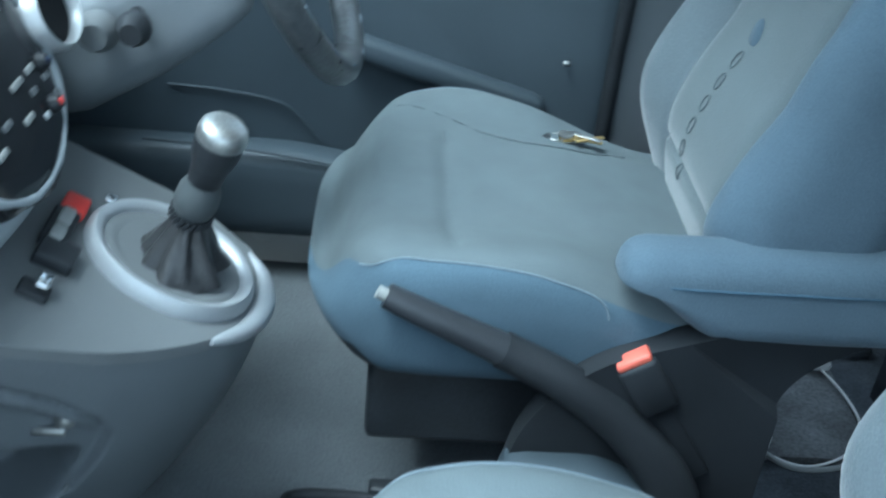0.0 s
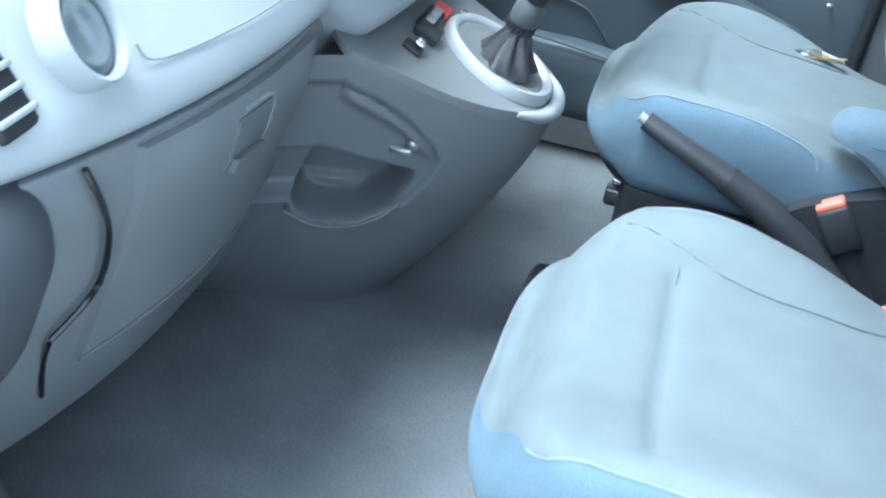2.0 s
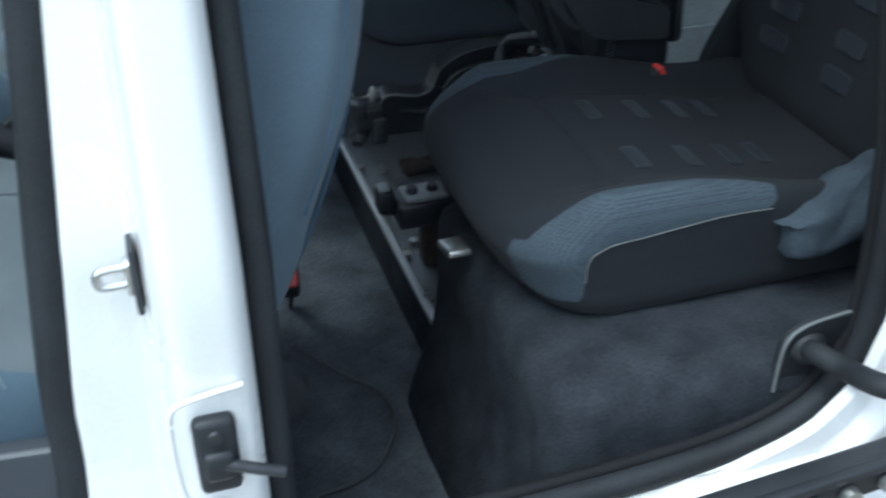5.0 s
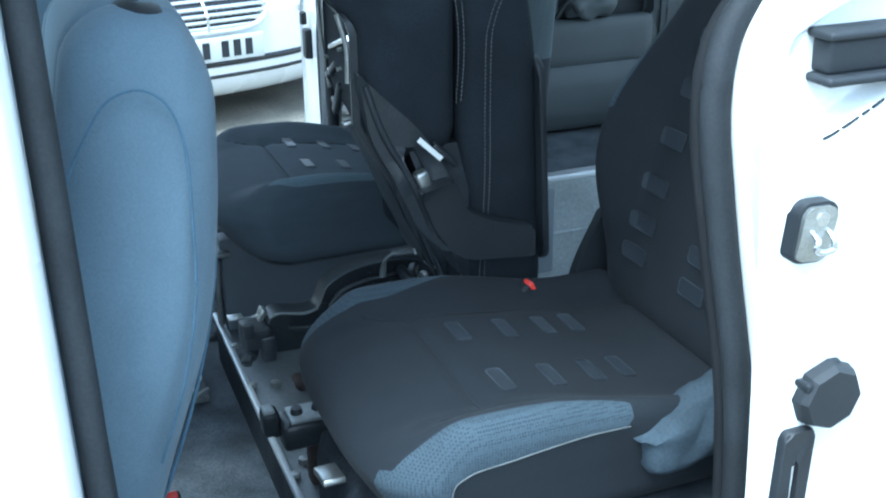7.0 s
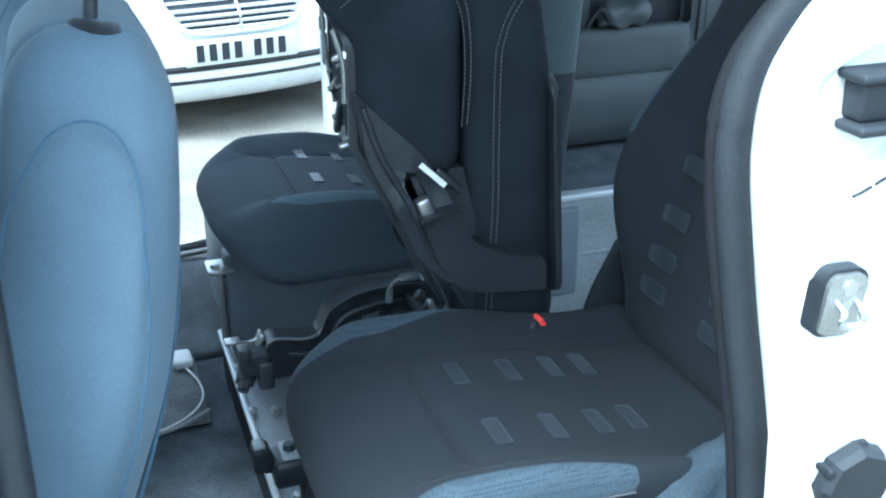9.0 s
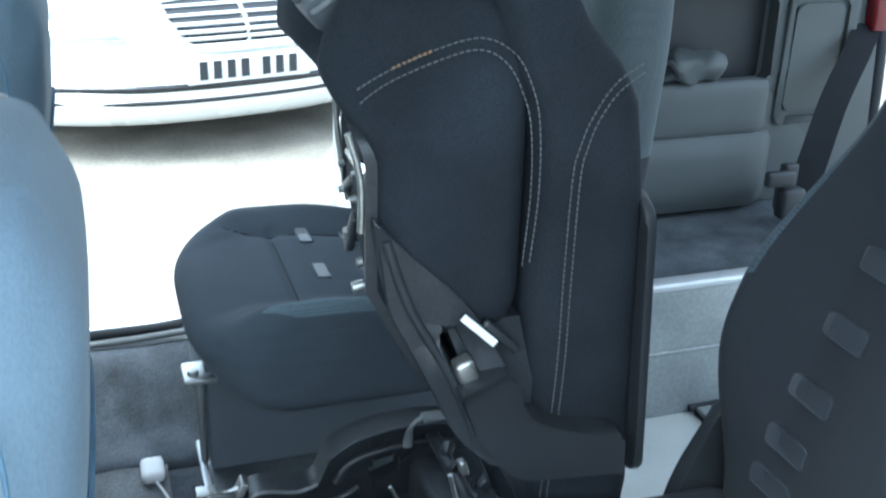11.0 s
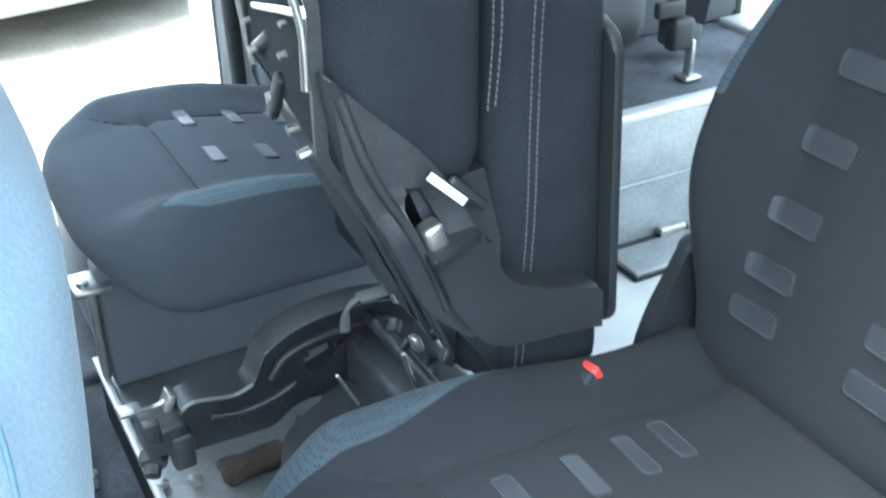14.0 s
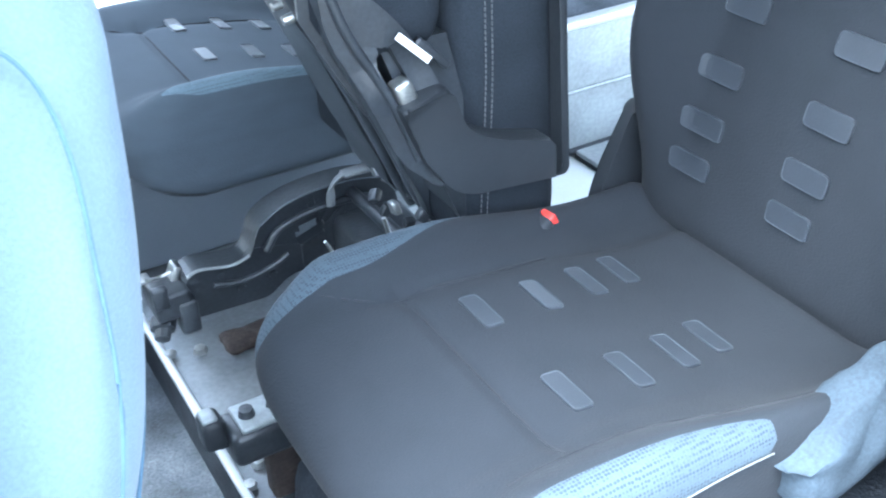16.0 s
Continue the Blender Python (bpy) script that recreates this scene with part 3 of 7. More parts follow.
part("latch_loop", merge(tube([lp @ Vector(q) for q in ((-0.010, 0, 0.004), (-0.010, -0.012, -0.002), (-0.010, -0.014, -0.014), (0.010, -0.014, -0.014), (0.010, -0.012, -0.002), (0.010, 0, 0.004))], 0.003, 8, 4), lathe([(0, 0.006), (0.008, 0.005), (0.009, 0)], 14, lp @ Matrix.Translation((0, 0, 0.018)) @ Matrix.Rotation(radians(90), 4, "X"))), CHROME, c_post, "chromed latch loop")
sp = Matrix.Translation((1.050, -0.858, 0.962)) @ Matrix.Rotation(radians(90), 4, "X")
part("door_stop", merge(lathe([(0, 0.018), (0.030, 0.017), (0.034, 0.010), (0.036, 0)], 8, sp), block((0.030, 0.020, 0.020), (-0.012, 0.014, 0.018), 0.003, sp), block((0.026, 0.010, 0.032), (-0.018, 0.002, 0.016), 0.003, sp), block((0.012, 0.030, 0.012), (0.006, 0.0, 0.020), 0.003, sp)), PLAST_BLACK, c_post, "black plastic door stop", False)
part("slot_plate", sheet(round_poly([(1.006, 0.80), (1.042, 0.80), (1.042, 0.930), (1.006, 0.930)], 0.010), [round_poly([(1.019, 0.815), (1.029, 0.815), (1.029, 0.895), (1.019, 0.895)], 0.004)], "y", -0.866, -0.856, None, 0.002), PLAST_BLACK, c_post, "black slotted guide plate")
part("inner_lip", tube([lean_c(Vector((1.205, -0.842, z))) for z in (0.64, 0.8, 1.0, 1.15)], 0.006, 8, 4), WHITE, c_post)

# sills
sill = structure(part("door_sill", merge(block((1.10, 0.10, 0.20), (-0.18, -0.775, 0.38), 0.02), block((0.68, 0.11, 0.20), (0.74, -0.78, 0.40), 0.03)), WHITE), "white door sill with scuffs", "sill")
rail = part("sill_rail", merge(block((0.62, 0.030, 0.046), (0.70, -0.884, 0.622), 0.006, Matrix.Rotation(radians(-5), 4, "Y")), block((0.62, 0.012, 0.012), (0.70, -0.902, 0.645), 0.003, Matrix.Rotation(radians(-5), 4, "Y"))), PLAST_BLACK, sill, "black sliding door bottom rail")
for k, x in enumerate((0.90, 0.94, 0.985)):
    part("rail_roller", lathe([(0, 0.010), (0.010, 0.010), (0.011, 0)], 14, Matrix.Translation((x, -0.901, 0.634 + 0.087 * (x - 0.9))) @ Matrix.Rotation(radians(90), 4, "X")), STEEL, rail, "bright roller")
structure(part("sill_carpet", soft_box(lin(0.40, 1.0, 14), lin(-0.745, -0.62, 6), lin(0.30, 0.44, 4), 0.03, lambda o, p: Vector((o.x, o.y, 0.30 + (o.z - 0.30) * (0.4 + 0.6 * ss(-0.64, -0.72, o.y)))) + 0.003 * noise.noise_vector(o * 12)), CARPET), "dark carpet running up to the near sill", "floor")
far_jamb = structure(part("far_door_jamb", sheet(round_poly([(1.045, 0.50), (1.12, 0.50), (1.12, 1.20), (1.29, 1.74), (1.215, 1.74), (1.045, 1.18)], [0.02, 0.0, 0.2, 0.0, 0.0, 0.2], 6), [], "y", 0.80, 0.96, lambda p: lean_in(p), 0.01), WHITE), "white jamb of the far sliding doorway", "pillar")
part("latch", merge(block((0.02, 0.03, 0.07), (1.038, 0.90, 0.93), 0.005), block((0.014, 0.02, 0.03), (1.03, 0.90, 0.99), 0.004)), PLAST_BLACK, far_jamb, "black door latch")
structure(part("far_sill", block((1.9, 0.06, 0.26), (0.10, 0.852, 0.38), 0.012), WHITE), "white sill under the far sliding doorway", "sill")
far_edge = structure(part("sill_edge", tube([(0.36, 0.815, 0.520), (0.42, 0.818, 0.512), (0.52, 0.820, 0.508), (0.62, 0.819, 0.510), (0.70, 0.815, 0.516), (0.75, 0.805, 0.524)], 0.007, 8, 6), PLAST_GREY), "worn pale edge strip along the far sill", "sill")
part("sill_seal", tube([(0.36, 0.836, 0.530), (0.42, 0.838, 0.520), (0.52, 0.840, 0.514), (0.62, 0.840, 0.517), (0.75, 0.834, 0.530)], 0.008, 8, 6), RUBBER, far_edge, "black rubber seal strip")
structure(part("far_step", soft_box(lin(0.30, 0.74, 12), lin(0.60, 0.825, 10), lin(0.34, 0.500, 5), 0.018, lambda o, p: Vector((o.x, o.y, 0.34 + (o.z - 0.34) * (0.25 + 0.75 * ss(0.66, 0.80, o.y)))) + 0.004 * noise.noise_vector(o * 9)), CARPET), "dark carpet turned up against the far sill", "floor")

# floor pan in its levels
structure(part("floor", block((1.20, 1.48, 0.06), (-0.195, 0.02, 0.35), 0.01), [MAT_DUSTY]), "worn dark grey carpeted van floor", "floor")
structure(part("floor_rear", block((0.40, 1.48, 0.06), (0.60, 0.02, 0.33), 0.01), [CARPET]), "black carpeted floor behind the front seats", "floor")
# closing: firewall, roof, rear frame
structure(part("bulkhead", sheet([(-0.84, 0.30), (0.84, 0.30), (0.84, 1.08), (-0.84, 1.08)], [], "x", -0.97, -0.93), DASH_DARK), "dark bulkhead behind the dashboard", "wall")
roof = structure(part("ceiling", sheet(round_poly([(-0.12, -0.68), (2.0, -0.68), (2.0, 0.74), (-0.12, 0.74)], 0.08), [], "z", 1.83, 1.87, None, 0.01), HEADLINING), "pale grey headlining under a white roof", "ceiling")
structure(part("roof_skin", sheet(round_poly([(-0.14, -0.70), (2.02, -0.70), (2.02, 0.76), (-0.14, 0.76)], 0.08), [], "z", 1.876, 1.89, None, 0.004), WHITE), "white van roof", "roof")
bm = bmesh.new()
q = [bm.verts.new(p) for p in ((-0.97, -0.78, 1.08), (-0.97, 0.82, 1.08), (-0.10, 0.72, 1.85), (-0.10, -0.66, 1.85))]
bm.faces.new(q)
ws = structure(part("window_1", bm, GLASS), "clear curved windscreen", "windscreen")
ws.visible_shadow = False
for nm, loop, y in (("window_2", quarter, 0.855), ("window_3", door_glass, 0.855), ("window_4", quarter, -0.79)):
    w = structure(part(nm, sheet(loop, [], "y", y, y + 0.004, lean_in), GLASS), "clear side window glass", "window")
    w.visible_shadow = False

# rear of the van: load floor, wheelchair channel
structure(part("load_floor", merge(block((1.20, 0.40, 0.06), (1.62, 0.645, 0.655), 0.008)), CARPET), "black carpeted load floor beside the lowered channel", "floor")
structure(part("channel_floor", block((1.35, 0.90, 0.02), (1.62, -0.02, 0.415), 0.004), FLOOR_WHITE), "pale floor of the lowered wheelchair channel", "floor")
ch = structure(part("channel_side", block((1.18, 0.02, 0.27), (1.64, 0.435, 0.55), 0.004), GALV), "grey metal side of the wheelchair channel with scuffs", "wall")
part("channel_edge", block((1.18, 0.034, 0.016), (1.64, 0.438, 0.690), 0.005), SILVER, ch, "bright metal edging")
part("channel_rib", block((1.16, 0.006, 0.008), (1.64, 0.423, 0.56), 0.003), GALV, ch)
flap = thing("ramp_flap", "grey sheet metal ramp flap lying on the channel floor", "ramp flap", (1.70, 0.37, 0.425))
part("plate", block((0.24, 0.085, 0.010), (0.01, 0.0, 0.012), 0.003), GALV, flap)
# black rim, a little wider than the plate, drawn as the plate's shadow
part("shadow_edge", block((0.246, 0.091, 0.008), (0.01, 0.0, 0.004), 0.003), RUBBER, flap, "black rim standing in for the shadow under the plate")
part("hinge_rod", tube([(-0.12, 0.052, 0.010), (0.02, 0.053, 0.010), (0.15, 0.052, 0.012)], 0.007, 8, 4), RUBBER, flap, "black hinge rod")
part("latch", merge(block((0.060, 0.018, 0.016), (0.04, 0.048, 0.024), 0.003), block((0.020, 0.020, 0.010), (0.085, 0.048, 0.020), 0.003)), STEEL, flap, "bright steel latch")
structure(part("near_channel_side", block((1.0, 0.02, 0.29), (1.74, -0.47, 0.55), 0.004), GALV), "grey metal side of the wheelchair channel", "wall")
structure(part("near_load_floor", block((1.0, 0.30, 0.06), (1.74, -0.63, 0.655), 0.008), CARPET), "black carpeted load floor", "floor")


# ---- front seats ----
def bolster(x):
    """Where the far bolster is sewn on."""
    return 0.128 + 0.062 * ss(0.10, -0.10, x) + 0.024 * ss(0.18, 0.26, x)


def front_cushion(o, p):
    """Waterfall front, raised bolsters, dished middle, pressed seams."""
    x, y, z = o
    a = abs(y)
    top = ss(0.03, 0.10, z)
    if y > 0:
        z += top * ss(0.115, 0.215, a) * (0.033 * ss(-0.19, 0.02, x) - 0.062 * ss(0.02, 0.30, x))
    else:
        crest = ss(-0.21, -0.12, x) * (1 - 0.95 * ss(0.08, 0.24, x))
        z += top * 0.036 * ss(0.08, 0.225, a) * crest
    z += top * 0.020 * ss(-0.20, -0.08, x) * (1 - ss(0.12, 0.36, x))
    z += top * (0.006 * bell(x + 0.02, 0.12) - 0.012 * ss(0.05, 0.35, x)) * (1 - ss(0.1, 0.2, a))
    z -= top * 0.003 * (bell(y - bolster(x), 0.006) * ss(-0.14, -0.09, x) + 2.2 * bell(x, 0.008) * ss(-0.21, -0.17, y) * ss(0.135, 0.11, y))
    z -= top * 0.034 * ss(-0.07, -0.17, x) * (1 - 0.8 * ss(0.1, 0.22, -y) - 0.35 * ss(0.08, 0.2, y))
    z += (1 - top) * 0.022 * ss(-0.10, -0.17, x)
    x += (0.065 * (a / 0.25) ** 4 if y < 0 else 0.055 * (a / 0.25) ** 4) * ss(0.05, -0.17, x) + 0.016 * top * ss(-0.08, -0.17, x)
    x += 0.009 * ss(-0.02, -0.17, x)
    y *= 1 - 0.03 * (1 - top) - 0.07 * ss(0.0, -0.17, x)
    return Vector((x, y, z))


def front_cushion_mats(side, u, v, w):
    return 1 if side == "bottom" else 0


def front_cushion_panel(o, p):
    """Positive on the blue side panels, which reach round the front corners."""
    round_front = 1 if o.y < 0 else ss(-0.16, -0.09, o.x)
    return 0.040 + (0.055 + 0.0086 * ss(0.15, 0.0, o.x)) * ss(0.02, 0.19, abs(o.y)) * round_front - o.z


def back_shape(o, p):
    """Backrest in its own frame: x up the back, y across, z towards the sitter."""
    x, y, z = o
    a = abs(y)
    f = ss(0.0, 0.12, z)
    k = min(max((x - 0.55) / 0.177, 0), 1)
    y *= 1 - 0.281 * ss(0.36, 0.74, x) - 0.082 * k ** 2 - 0.05 * ss(0.12, 0.0, x)
    z += (1 - f) * (0.012 + 0.009 * k ** 1.6)
    z -= f * min(0.09 * ss(0.10, 0.66, x), 0.04)
    z += f * (0.035 * ss(0.125, 0.20, a) * ss(0.55, 0.40, x) * ss(0.08, 0.26, x) + 0.018 * bell(x - 0.30, 0.14) - 0.006 * bell(a - 0.13, 0.006) - 0.006 * bell(x - 0.19, 0.006) * (a < 0.13))
    z -= (1 - f) * (0.018 * bell(x - 0.45, 0.22) * (1 - (a / 0.3) ** 2) - 0.022 * ss(0.48, 0.20, x))
    z -= f * 0.05 * ss(0.24, 0.04, x)
    y *= 1 - 0.16 * f * ss(0.28, 0.04, x)
    z += 0.055 * ss(0.24, 0.0, x) * (1 - f)
    x -= 0.038 * (a / 0.24) ** 3.5 * ss(0.45, 0.74, x) + 0.012 * (1 - f) * k
    return Vector((x, y, z))


def back_mats(side, u, v, w):
    if side == "top" and u < 0.58:
        return 0 if abs(v) < 0.13 else (1 if 0 < v < 0.222 else 2)
    return 2


def frame_of(origin, recline):
    """Backrest frame: x up the back, z forwards."""
    a = radians(recline)
    up = Vector((math.sin(a), 0, math.cos(a)))
    fw = Vector((-math.cos(a), 0, math.sin(a)))
    across = fw.cross(up)
    m = Matrix((up, across, fw)).transposed().to_4x4()
    return Matrix.Translation(origin) @ m


def front_seat(at, label):
    s = thing("front_seat", label, "car seat", at, "front seats")
    us = lin(-0.17, 0.38, 44, -0.006, 0.006, -0.166, -0.160)
    vs = lin(-0.25, 0.25, 40, -0.136, -0.13, -0.124, 0.124, 0.13, 0.136, 0.245, -0.245)
    cushion = part("cushion", soft_box(us, vs, lin(0.0, 0.110, 16), 0.048, front_cushion, front_cushion_mats, Matrix.Translation((0, 0, 0.250)), front_cushion_panel), [FAB_FRONT, PLAST_BLACK], s, "grey cloth seat cushion with blue sides")
    for sgn in (-1, 1):
        turn = [(x, 0.76 + 0.29 * ss(0.15, 0.0, x)) for x in (-0.122, -0.08, -0.04, 0.0, 0.04, 0.08, 0.12, 0.145)] + [(0.160, 0.66), (0.166, 0.45)]
        edge = [(-0.122 - 0.024 * math.sin(q), 0.202 + 0.024 * math.cos(q), 0.1036) for q in (1.3, 1.0, 0.7, 0.4, 0.2)] + [(x, 0.202 + 0.048 * math.cos(f), 0.062 + 0.048 * math.sin(f)) for x, f in turn]
        pts = [front_cushion(Vector((x, sgn * y, z)), None) + Vector((0, sgn * 0.0006, 0.2503)) for x, y, z in edge]
        part("piping", tube(pts, 0.0011, 6, 5), PIPING, cushion, "pale piping")
        # side valance with a moulded edge
        val = round_poly([(0.03, 0.02), (0.40, 0.02), (0.40, 0.272), (0.05, 0.306), (-0.03, 0.305), (-0.055, 0.265), (-0.012, 0.19)], [0.02, 0.02, 0.02, 0.05, 0.03, 0.02, 0.06], 5)
        # far-side cover and edge go black: shade beside the seat put into colour
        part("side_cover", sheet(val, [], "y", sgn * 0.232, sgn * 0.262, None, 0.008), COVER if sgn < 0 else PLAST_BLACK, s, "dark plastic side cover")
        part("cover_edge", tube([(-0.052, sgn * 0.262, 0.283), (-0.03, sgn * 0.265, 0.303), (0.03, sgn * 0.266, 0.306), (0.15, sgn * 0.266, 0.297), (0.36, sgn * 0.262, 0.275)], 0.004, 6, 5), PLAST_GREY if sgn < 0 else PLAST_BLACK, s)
        # runner
        part("seat_rail", merge(block((0.46, 0.035, 0.03), (0.12, sgn * 0.20, 0.015), 0.004), block((0.40, 0.022, 0.05), (0.13, sgn * 0.20, 0.045), 0.004)), BLACK_METAL, s)
        for z, x0, n in ((0.175, -0.075, 3), (0.045, -0.06, 2)):
            for k in range(n):
                part("rail_clip", block((0.085 + 0.012 * k, 0.028, 0.008), (x0 + 0.012 * k, sgn * 0.20, z - 0.028 * k), 0.002, Matrix.Rotation(radians(6), 4, "Y")), STEEL, s, "bare steel runner clip")
            for k in range(2):
                part("clip_bolt", lathe([(0, 0.006), (0.006, 0.005), (0.007, 0)], 10, Matrix.Translation((x0 + 0.05 * k - 0.02, sgn * 0.214, z - 0.045)) @ Matrix.Rotation(radians(90 * -sgn), 4, "X")), STEEL, s)
        part("release_wire", tube([(-0.10, sgn * 0.20, 0.262), (-0.092, sgn * 0.205, 0.225), (-0.06, sgn * 0.21, 0.18)], 0.0028, 6, 5), STEEL, s, "thin bare release wire")
    for path in ([(0.0, y) for y in (-0.18, -0.15, -0.1, -0.05, 0, 0.05, 0.1, 0.129)], [(x, bolster(x)) for x in (-0.075, -0.06, -0.04, 0.0, 0.05, 0.1, 0.15, 0.2, 0.25)]):
        part("seam", tube([front_cushion(Vector((x, y, 0.11)), None) + Vector((0, 0, 0.2514)) for x, y in path], 0.0012, 6, 6), SEAM, cushion)
    part("underframe", block((0.40, 0.38, 0.12), (0.12, 0, 0.19), 0.01), BLACK_METAL, s)
    m = frame_of((0.452, 0, 0.19), 12)
    us = lin(0.0, 0.727, 44, 0.184, 0.19, 0.196)
    vs = lin(-0.24, 0.24, 30, -0.136, -0.13, -0.124, 0.124, 0.13, 0.136, 0.222, -0.222)
    back = part("backrest", soft_box(us, vs, lin(0.0, 0.198, 10), 0.062, back_shape, back_mats, m), [FAB_GREY, FAB_GREY2, FAB_BLUE], s, "grey cloth backrest with blue bolsters and back")
    # sewn arc on the back
    arc = [m @ (back_shape(Vector((x, y, 0.0)), Vector((0, 0, 0))) + Vector((0, 0, -0.002))) for x, y in ((0.11, -0.165), (0.20, -0.178), (0.36, -0.188), (0.48, -0.16), (0.54, -0.08), (0.55, 0.0), (0.54, 0.08), (0.48, 0.16), (0.36, 0.188), (0.20, 0.178), (0.11, 0.165))]
    rim = [(0.415, 1.13), (0.425, 1.165), (0.445, 1.198), (0.468, 1.226), (0.494, 1.234), (0.515, 1.226), (0.528, 1.205), (0.533, 1.17), (0.530, 1.12), (0.522, 1.04), (0.50, 0.96), (0.47, 0.88)]
    for sgn in (-1, 1):
        pts = []
        for x, z in rim:
            dx, dz = x - 0.452, z - 0.57
            q = Vector((0.208 * dx + 0.978 * dz, sgn * 0.2405, 0.208 * dz - 0.978 * dx))
            w = back_shape(q, None)
            pts.append(m @ Vector((q.x, w.y, q.z)))
        part("side_seam", tube(pts, 0.0014, 6, 5), BLUE_SEAM, back)
    part("back_seam", tube(arc, 0.0022, 6, 6), BLUE_SEAM, back)
    for sgn in (-1, 1):
        part("collar", merge(lathe([(0.010, -0.006), (0.026, -0.004), (0.028, 0.003), (0.020, 0.007), (0.010, 0.008)], 18, m @ Matrix.Translation((0.716, sgn * 0.07, 0.085)) @ Matrix.Rotation(radians(90), 4, "Y"), 1, 1.3)), PLAST_BLACK, back)
        part("headrest_post", tube([m @ Vector((0.66, sgn * 0.07, 0.085)), m @ Vector((1.02, sgn * 0.07, 0.115))], 0.0065, 10, 1), BLACK_METAL, s, "black headrest post")

    def head(o, p):
        return Vector((o.x, o.y * (1 - 0.25 * ss(0.0, 0.19, o.x)), o.z - 0.02 * (o.y / 0.13) ** 2))
    part("headrest", soft_box(lin(0, 0.19, 12), lin(-0.135, 0.135, 14), lin(0, 0.10, 6), 0.045, head, None, m @ Matrix.Translation((0.97, 0, 0.065))), FAB_BLUE, s, "blue cloth headrest")
    part("recliner_cover", merge(lathe([(0, 0.02), (0.035, 0.016), (0.04, 0)], 20, Matrix.Translation((0.42, -0.24, 0.29)) @ Matrix.Rotation(radians(90), 4, "X"))), PLAST_BLACK, s)
    return s


FLOOR = 0.38
passenger = front_seat((0, -0.37, FLOOR), "grey and blue cloth front passenger seat on floor runners")
driver = copy_thing(passenger, pose(-0.007, 0.37, FLOOR))
for ch in list(driver.children):  # the inner side by the handbrake has no cover
    if ch.name.split(".")[0] in ("side_cover", "cover_edge", "rail_clip", "clip_bolt", "release_wire", "recliner_cover") and ch.data.vertices[0].co.y < 0:
        bpy.data.objects.remove(ch)
fold = Matrix.Translation((0.408, 0, 0.29)) @ Matrix.Rotation(radians(-1), 4, "Y") @ Matrix.Translation((-0.42, 0, -0.29))
for ch in driver.children:  # its backrest stands a little more upright
    if ch.name.split(".")[0] in ("backrest", "headrest", "headrest_post"):
        ch.matrix_local = fold @ ch.matrix_local
part("slide_lever", tube([Vector(q) - Vector((0, -0.37, FLOOR)) for q in ((-0.13, -0.20, 0.535), (-0.165, -0.16, 0.537), (-0.17, -0.07, 0.538), (-0.17, 0.05, 0.523), (-0.155, 0.078, 0.517), (-0.10, 0.085, 0.512), (0.02, 0.085, 0.50))], 0.0065, 8, 6), PLAST_BLACK, passenger, "black bent slide lever")
tagged(driver, "grey and blue cloth driver's seat with a folding armrest")
# hard cover over the inner hinge
part("hinge_cover", sheet(round_poly([(0.055, 0.06), (0.09, 0.25), (0.16, 0.325), (0.24, 0.355), (0.34, 0.39), (0.45, 0.40), (0.45, 0.36), (0.39, 0.325), (0.362, 0.28), (0.375, 0.06)], [0.02, 0.05, 0.04, 0.05, 0.05, 0.015, 0.015, 0.03, 0.04, 0.02], 5), [], "y", -0.264, -0.238, None, 0.008), PLAST_BLACK, driver, "black plastic hinge cover")
# armrest on the driver's inner side
arm = part("armrest", soft_box(lin(0.165, 0.50, 22), lin(-0.276, -0.196, 10), lin(0.350, 0.456, 10), 0.032, lambda o, p: Vector((o.x, o.y, o.z + 0.070 * ss(0.29, 0.165, o.x) * ss(0.43, 0.345, o.z) + 0.02 * max(o.x - 0.2, 0))), None), FAB_BLUE, driver, "blue cloth folding armrest")
part("armrest_seam", tube([(0.49, -0.2768, 0.431), (0.30, -0.2768, 0.428), (0.215, -0.275, 0.427), (0.178, -0.262, 0.427), (0.166, -0.235, 0.427)], 0.0013, 6, 5), BLUE_SEAM, arm)
part("armrest_pivot", merge(block((0.05, 0.05, 0.06), (0.36, -0.215, 0.335), 0.012), lathe([(0, 0.012), (0.018, 0.010), (0.022, 0)], 18, Matrix.Translation((0.40, -0.222, 0.352)) @ Matrix.Rotation(radians(90), 4, "X"))), PLAST_MID, driver, "grey armrest pivot")
m = fold @ frame_of((0.452, 0, 0.19), 12)
for i in range(6):
    x = 0.18 + 0.031 * i
    ring = [m @ (back_shape(Vector((x + 0.011 * math.cos(q), 0.03 + 0.007 * math.sin(q), 0.198)), Vector((0, 0, 1))) + Vector((0, 0, 0.001))) for q in (2 * math.pi * k / 16 for k in range(17))]
    part("sewn_loop", tube(ring, 0.0009, 5, 1, True, smooth_path=False), SEAM, driver)
ring = lathe([(0, 0.003), (0.016, 0.002), (0.018, 0)], 20, m @ Matrix.Translation(back_shape(Vector((0.368, 0.03, 0.198)), Vector((0, 0, 1)))) , 1.2, 0.8)
part("sewn_badge", ring, FAB_BLUE, driver, "bright blue sewn badge")


